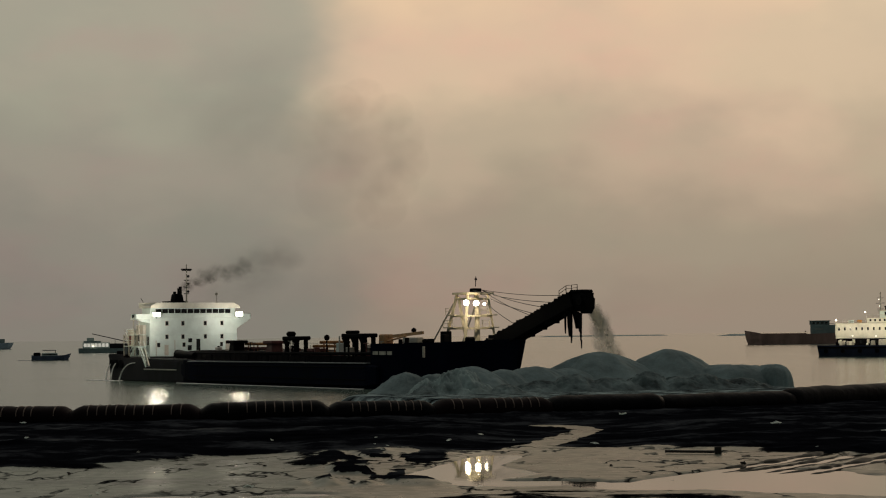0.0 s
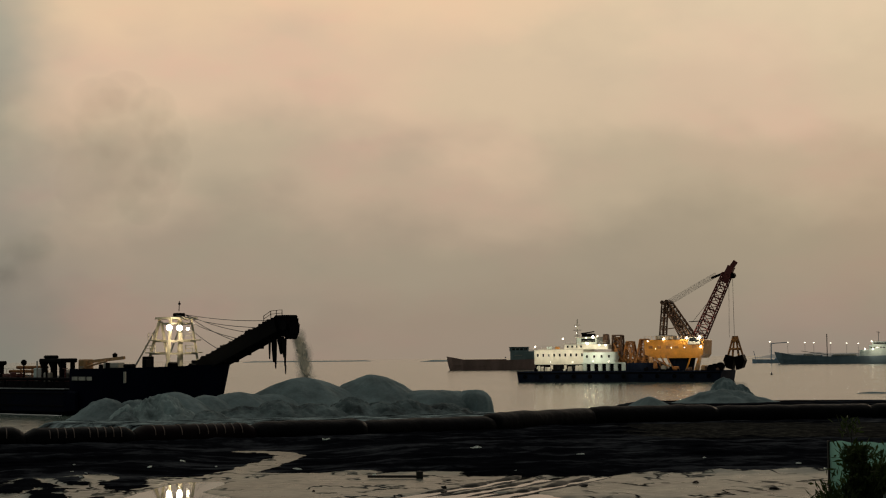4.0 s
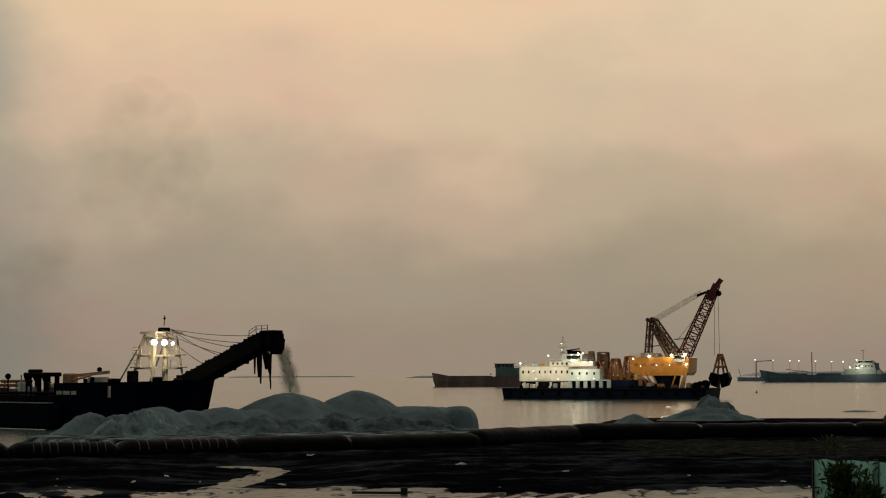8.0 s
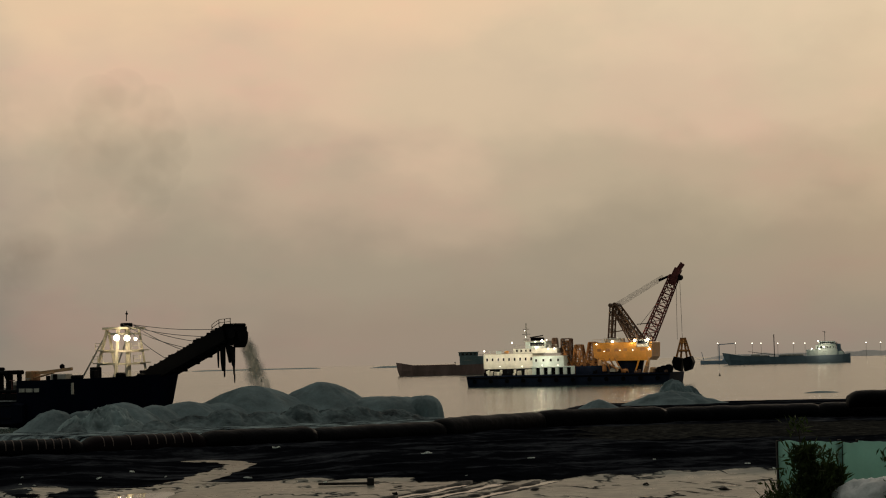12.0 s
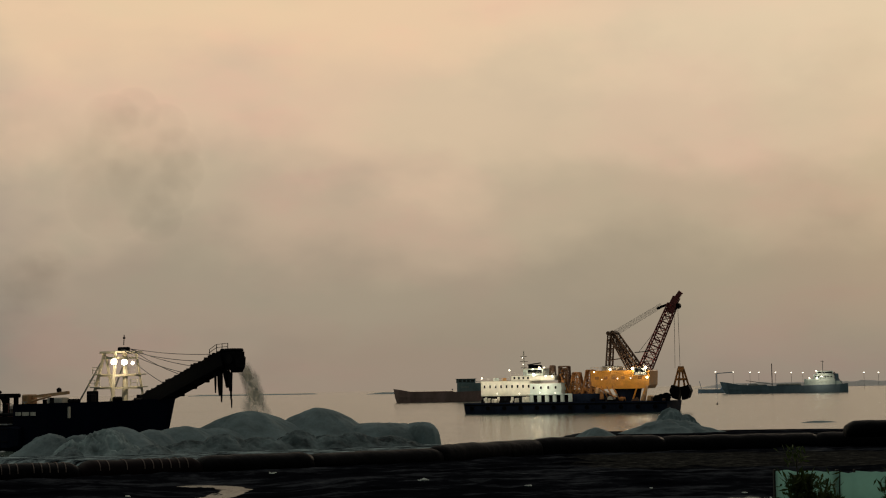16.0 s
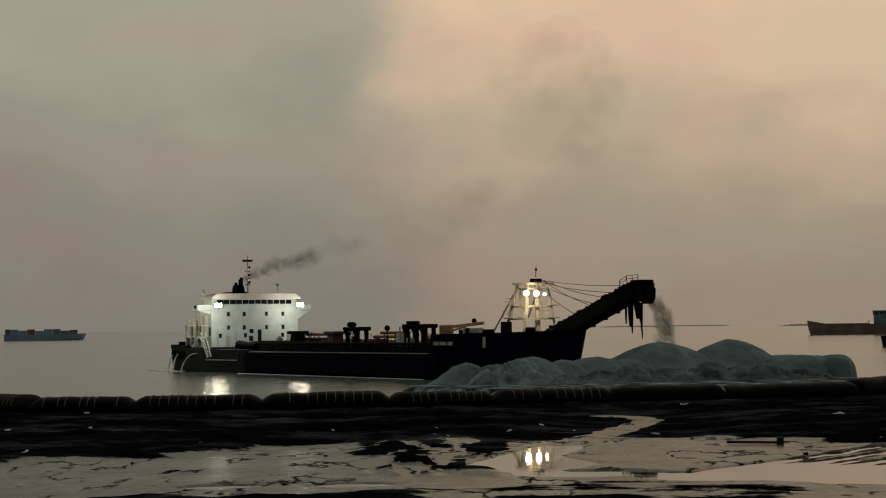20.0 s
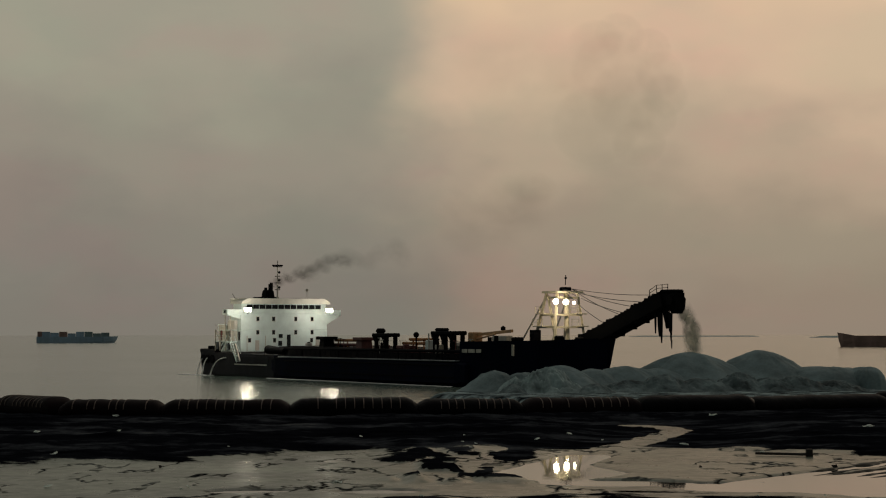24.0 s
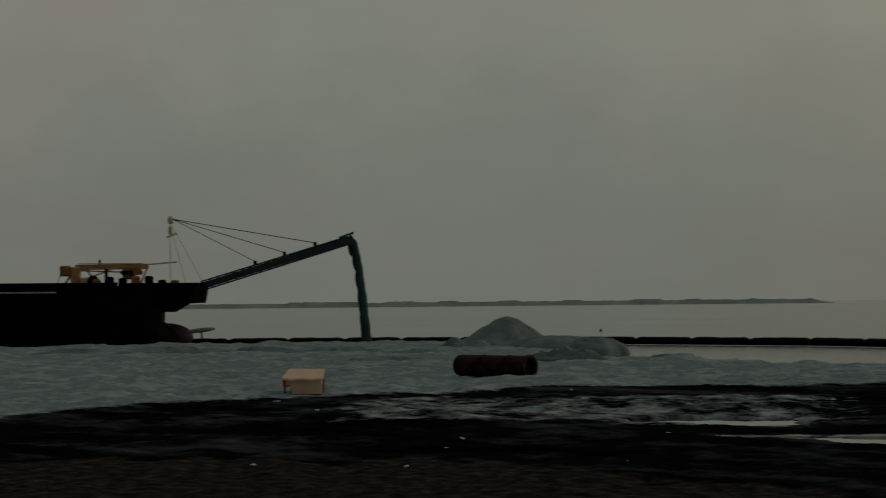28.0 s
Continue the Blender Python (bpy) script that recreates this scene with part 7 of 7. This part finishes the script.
    for az, d, w in [(20.3, 92, 0.8), (17.8, 96, 0.6), (11.8, 97, 0.7), (5.4, 92, 0.5), (9.6, 93, 0.7), (14.2, 94, 0.6), (-12.2, 92, 0.9), (-5.9, 95, 0.9), (23.6, 95, 0.6)]:
        scrap(az, d, w, False, "dark lump of sodden wood in the wet")


shore_things()


# ---- sheeting fence and bushes on the bank ----
def bank_things():
    def sheet(az0, az1, d, ztop, zbot, label, mat="netting", bulge=0.12, seed=0.0):
        n = 14
        a, b = pol(az0, d), pol(az1, d)
        t = thing("fence_sheet", pose(0, 0, 0), label, "fence", "sheeting fence on the bank")
        bm = B()
        front, back = [], []
        for i in range(n + 1):
            p = a.lerp(b, i / n)
            rf, rb = [], []
            for j in range(7):
                z = zbot + (ztop - zbot) * j / 6 + 0.05 * nz(i, j, 0.4, seed) * (j == 6)
                off = bulge * nz(i * 0.5, j * 0.7, 0.6, seed)
                rf.append(bm.verts.new((p.x, p.y + off, z)))
                rb.append(bm.verts.new((p.x, p.y + off + 0.03, z)))
            front.append(rf)
            back.append(rb)
        for i in range(n):
            for j in range(6):
                bm.faces.new((front[i][j], front[i + 1][j], front[i + 1][j + 1], front[i][j + 1]))
                bm.faces.new((back[i][j], back[i][j + 1], back[i + 1][j + 1], back[i + 1][j]))
        for i in range(n):
            bm.faces.new((front[i][6], front[i + 1][6], back[i + 1][6], back[i][6]))
        for j in range(6):
            bm.faces.new((front[0][j], front[0][j + 1], back[0][j + 1], back[0][j]))
            bm.faces.new((front[n][j], back[n][j], back[n][j + 1], front[n][j + 1]))
        part("sheet", bm, mat, t, smooth=True)
        for p in (a, b):
            part("post", beam(B(), (p.x, p.y + 0.06, 3.6), (p.x, p.y + 0.06, ztop + 0.02), 0.05), "timber", t)
    sheet(22.1, 24.05, 30, 6.10, 3.7, "green plastic sheet tied between posts", seed=1.0)
    sheet(24.1, 25.9, 30.2, 6.06, 3.7, "green plastic sheet tied between posts", seed=2.0)
    sheet(24.6, 30.0, 33.0, 5.95, 3.7, "faded green sheet behind the fence", seed=3.0)
    sheet(25.95, 28.0, 30.3, 6.04, 3.7, "green plastic sheet tied between posts", seed=4.0)
    # white sheeting thrown over a heap in front
    bm = B()
    ball(bm, (0, 0, 0), 1.0, 5, (0.82, 0.8, 0.72))
    bmesh.ops.delete(bm, geom=[v for v in bm.verts if v.co.y > 0.25 or v.co.z < -0.4], context="VERTS")
    for v in bm.verts:
        v.co *= 1.02 + 0.10 * fbm(v.co.x * 2, v.co.y * 2 + v.co.z, 1.0, 4.0) - 0.13 * abs(fbm(v.co.x * 3.2, v.co.y * 2 + v.co.z * 3.2, 1.0, 7.0, 4))
    c = obj("white_cover", bm, "cover", smooth=True)
    p = pol(25.1, 27.2)
    c.matrix_world = pose(p.x, p.y, 5.0, 0, 4, -20)
    tagged(c, "crumpled white plastic cover hung over stakes on the bank", "cover")
    for dx in (-0.7, 0.6):
        st = obj("stake", beam(B(), (0, 0, 0), (0, 0, 1.75), 0.05), "timber")
        st.matrix_world = pose(p.x + dx, p.y + 0.1, 3.6)
        tagged(st, "thin dark stake under a plastic cover", "stake")

    def bush(az, d, foot, top, spread, seed, sprays, leaves):
        rnd = random.Random(seed)
        p = pol(az, d)
        t = thing("bush", pose(p.x, p.y, 0), "dark green roadside bush with small feathery leaves", "bush", "bushes on the bank")
        tips = []
        bm = B()
        stem_top = Vector((rnd.uniform(-0.1, 0.1), 0, top))
        prev, r = Vector((0, 0, foot)), 0.03
        for k in range(1, 8):
            c = Vector((0, 0, foot)).lerp(stem_top, k / 7) + Vector((rnd.uniform(-0.04, 0.04), rnd.uniform(-0.04, 0.04), 0))
            bar(bm, prev, c, r, 6, r * 0.85)
            prev, r = c, r * 0.85
            if k > 1:
                tips.append((c, 0.16 + 0.25 * spread * (1 - k / 8)))
        for k in range(sprays):
            z0 = foot + (top - foot) * rnd.uniform(0.15, 0.85)
            f = 1 - (z0 - foot) / (top - foot) * 0.75
            th = rnd.uniform(0, 2 * math.pi)
            reach = spread * f * rnd.uniform(0.5, 1.0)
            a, prev = Vector((0, 0, z0)), Vector((0, 0, z0))
            for j in range(1, 5):
                q = j / 4
                c = a + Vector((math.cos(th) * reach * q, math.sin(th) * reach * q * 0.7, reach * (0.75 * q - 0.3 * q * q)))
                bar(bm, prev, c, 0.014 * (1.2 - q), 5)
                prev = c
                if j > 1:
                    tips.append((c, 0.13 + 0.05 * rnd.random()))
        part("stem", bm, "bark", t)
        verts, faces = [], []
        for k in range(leaves):
            c, rad = tips[rnd.randrange(len(tips))]
            o = c + Vector((rnd.gauss(0, rad * 0.5), rnd.gauss(0, rad * 0.5), rnd.gauss(0, rad * 0.45)))
            d1 = Vector((rnd.uniform(-1, 1), rnd.uniform(-1, 1), rnd.uniform(-0.2, 1.6))).normalized()
            sd = d1.cross(Vector((rnd.uniform(-1, 1), rnd.uniform(-1, 1), rnd.uniform(-1, 1)))).normalized()
            ln, wd = rnd.uniform(0.08, 0.20), rnd.uniform(0.013, 0.024)
            nrm = d1.cross(sd) * 0.006
            i = len(verts)
            verts += [o, o + d1 * ln * 0.5 + sd * wd + nrm, o + d1 * ln, o + d1 * ln * 0.5 - sd * wd + nrm]
            faces.append((i, i + 1, i + 2, i + 3))
        me = bpy.data.meshes.new("foliage")
        me.from_pydata([tuple(v) for v in verts], [], faces)
        me.materials.append(M["leaf"])
        o = new("foliage", me)
        o.parent = t
        tagged(o, kind="stuff")
    bush(22.95, 27.0, 3.7, 6.45, 0.42, 1, 30, 5000)
    bush(23.5, 27.4, 3.7, 5.95, 0.60, 2, 44, 10000)
    bush(22.2, 26.4, 3.7, 5.60, 0.42, 3, 26, 3600)
    bush(21.75, 26.0, 3.7, 5.46, 0.40, 5, 20, 2600)
    bush(26.15, 27.0, 3.7, 6.5, 0.62, 4, 46, 6500)
    bush(25.6, 25.2, 3.7, 5.42, 0.36, 6, 18, 900)
    bush(26.6, 26.4, 3.7, 6.1, 0.55, 7, 30, 5000)


bank_things()


# ---- what flows: smoke, falling sand ----
def puff_mesh(name, mat):
    bm = B()
    ball(bm, (0, 0, 0), 1.0, 3, (1, 0.35, 1))
    bmesh.ops.delete(bm, geom=[v for v in bm.verts if v.co.y > 0.02], context="VERTS")
    me = bpy.data.meshes.new(name)
    bm.to_mesh(me)
    bm.free()
    me.materials.append(M[mat])
    me.polygons.foreach_set("use_smooth", [True] * len(me.polygons))
    return me


CLOUD_ME = puff_mesh("drifted_smoke", "cloud")
POUR_ME = puff_mesh("poured_sand", "pour")
BILLOW_ME = puff_mesh("billow", "billow")
SPRAY_ME = puff_mesh("pale_sand", "spray")
SMOKE_ME, DUST_ME, HAZE_ME = puff_mesh("smoke_puff", "smoke"), puff_mesh("sand_puff", "dust"), puff_mesh("old_smoke", "haze")


def puff(name, me, size, label, category, group, stretch=(1, 1, 1)):
    o = new(name, me)
    o.scale = (size * stretch[0], size * stretch[1], size * stretch[2])
    o.visible_shadow = False
    return tagged(o, label, category, group)


def cycle(path, period, phase, total=28.0, step=0.25):
    """Rows along path(0..1), over and over, back to the start in one frame."""
    period = round(period * FPS / 3) * 3 / FPS
    t0 = round(-phase * period * FPS)
    rows, t0 = [], (t0 + (2 - t0) % 3) / FPS
    while t0 > 0:
        t0 -= period
    while t0 < total:
        n = max(2, round(period / step))
        if t0 < 0 < t0 + period - 2 / FPS:
            rows.append((0.0, path(-t0 / (period - 1 / FPS), t0)))
        for i in range(n + 1):
            t = t0 + (period - 1 / FPS) * i / n
            if 1 / FPS <= t <= total:
                rows.append((t, path(i / n, t0)))
        t0 += period
    if not rows or rows[0][0] > 0:
        rows.insert(0, (0.0, rows[0][1]))
    if rows[-1][0] < total:
        rows.append((total, rows[-1][1]))
    return rows


def motions():
    # craft under way
    def run(a0, a1, d, turn):
        p, q = pol(a0, d), pol(a1, d)
        return [(t, pose(p.x + (q.x - p.x) * t / 28.0, p.y + (q.y - p.y) * t / 28.0, 0, 0, 0, turn)) for t in (0.0, 7.0, 14.0, 21.0, 28.0)]
    walk(LAUNCH, run(-13.30, -7.56, 620, 10))
    walk(FERRY, run(-11.82, -9.72, 900, 8))
    b0, b1 = pol(-16.42, 1320), pol(-16.02, 1320)
    walk(BARGE, [(0.0, pose(b0.x, b0.y, 0, 0, 0, 14.8)), (28.0, pose(b1.x, b1.y, 0, 0, 0, 14.8))])
    # funnel smoke: small puffs at the funnel, larger ones downwind
    f = SHIP_M @ Vector((8.6, 9.4, 15.8))
    rnd = random.Random(21)
    for count, small, large, u0, u1, spread in [(9, 0.95, 1.3, 0.0, 0.34, 0.25), (6, 1.6, 2.1, 0.24, 0.72, 0.7), (4, 2.4, 3.1, 0.62, 1.25, 1.1)]:
        for k in range(count):
            size = rnd.uniform(small, large)
            o = puff("smoke_puff", SMOKE_ME if u0 < 0.5 else HAZE_ME, size, "dark puff of funnel smoke drifting downwind" if u0 < 0.5 else "thin grey puff of funnel smoke drifting downwind", "smoke", "funnel smoke", (1.25, 1, 0.85))
            jx, jz, w = rnd.uniform(-0.3, 0.3), rnd.uniform(-spread, spread), rnd.uniform(0, 6)

            def path(u, t0, jx=jx, jz=jz, w=w, u0=u0, u1=u1):
                v = u0 + (u1 - u0) * u
                return pose(f.x + 0.4 + jx + 18.5 * v, f.y - 4 * v, f.z + 0.3 + jz + 5.0 * v ** 0.8 + 0.5 * math.sin(w + 5 * v) * v, 0, 40 * math.sin(w + t0) + 30 * u, 0)
            walk(o, cycle(path, 14.0 * (u1 - u0), k / count + 0.01, step=0.5))
    # old smoke that hangs over the water: bearing and height above the horizon when it is thickest
    def drift(o, az, el, spin):
        rows = []
        for t, da, de in [(0.0, -1.9, -0.9), (4.0, 0.0, 0.0), (10.0, 1.5, 0.35), (17.0, 2.3, 0.6), (28.0, 4.5, 1.4)]:
            c = pol(az + da, 345, 7.6 + 345 * math.tan(radians(el + de)))
            rows.append((t, pose(c.x, c.y, c.z, 0, spin * t / 28.0, 0)))
        walk(o, rows)
    for k, (az, el, r, st) in enumerate([(-0.7, 8.6, 5.0, 0.9), (0.25, 8.15, 4.6, 0.9), (0.6, 7.3, 4.8, 1.0), (0.75, 6.6, 4.6, 1.0), (0.35, 5.9, 5.0, 0.9), (-0.1, 5.1, 5.4, 0.9), (-1.5, 8.4, 5.5, 0.8), (-1.0, 7.6, 8.0, 0.9), (-0.5, 6.5, 7.5, 1.0), (-1.5, 5.7, 9.0, 0.9)]):
        drift(puff("smoke_puff", BILLOW_ME, r, "grey billow of old smoke in the sky", "smoke", "old smoke", (1.0, 0.5, st)), az, el, 24 - 5 * k)
    for k, (az, el, r, st) in enumerate([(-1.4, 7.2, 12.0, 0.8), (-4.0, 7.4, 15.0, 0.8)]):
        drift(puff("smoke_puff", CLOUD_ME, r, "broad faint bank of old smoke in the sky", "smoke", "old smoke", (1.1, 0.5, st)), az, el, 14 - 4 * k)
    for k, (az, el, r, st) in enumerate([(-4.2, 3.0, 7.0, 1.0), (-3.6, 3.6, 5.0, 0.8), (-5.4, 2.4, 9.0, 0.8)]):
        drift(puff("smoke_puff", HAZE_ME, r, "faint old smoke hanging over the water", "smoke", "old smoke", (1.2, 0.5, st)), az, el, 10 * k)
    # sand falling from the conveyor's head, swung by the belt's surge
    h = SHIP_M @ Vector((119.2, 10, 10.8))
    for k in range(42):
        pale = k % 2 == 0
        size = rnd.uniform(0.6, 0.9) * (1.35 if pale else 0.95)
        o = puff("sand_puff", SPRAY_ME if pale else DUST_ME, size, "pale wet sand falling from the conveyor head" if pale else "loose dark sand falling from the conveyor head", "falling sand", "falling sand", (0.85, 1, 1.5))
        jx, w = rnd.random() ** 0.7, rnd.uniform(0, 6)
        def path3(u, t0, jx=jx, w=w):
            surge = 2.1 + 0.9 * math.sin(1.3 * t0 + 0.7) + 1.3 * smooth(1.2, 0.1, t0)
            return pose(h.x + 0.55 + 0.4 * math.sin(w) + (0.7 + 0.95 * surge * jx) * u ** 0.75, h.y + 0.9, h.z - 0.7 - 6.7 * u ** 1.15, 0, 12 * math.sin(w) - 10, 0)
        walk(o, cycle(path3, 1.3, k / 42 + 0.003, step=0.3))
    # the second ship's dense column
    h2 = SHIP2_M @ Vector((26.0, 0, 17.4))
    for k in range(18):
        o = puff("sand_puff", POUR_ME, rnd.uniform(0.95, 1.15), "dense wet sand pouring from a conveyor", "falling sand", "poured sand", (0.82, 1, 1.9))
        jx = rnd.uniform(-0.06, 0.06)

        def path4(u, t0, jx=jx):
            return pose(h2.x - 0.9 + jx + 3.2 * u ** 0.7, h2.y - 0.7, h2.z - 0.1 - 16.2 * u ** 1.15, 0, -4, 0)
        walk(o, cycle(path4, 2.6, k / 18 + 0.003, step=0.5))


motions()
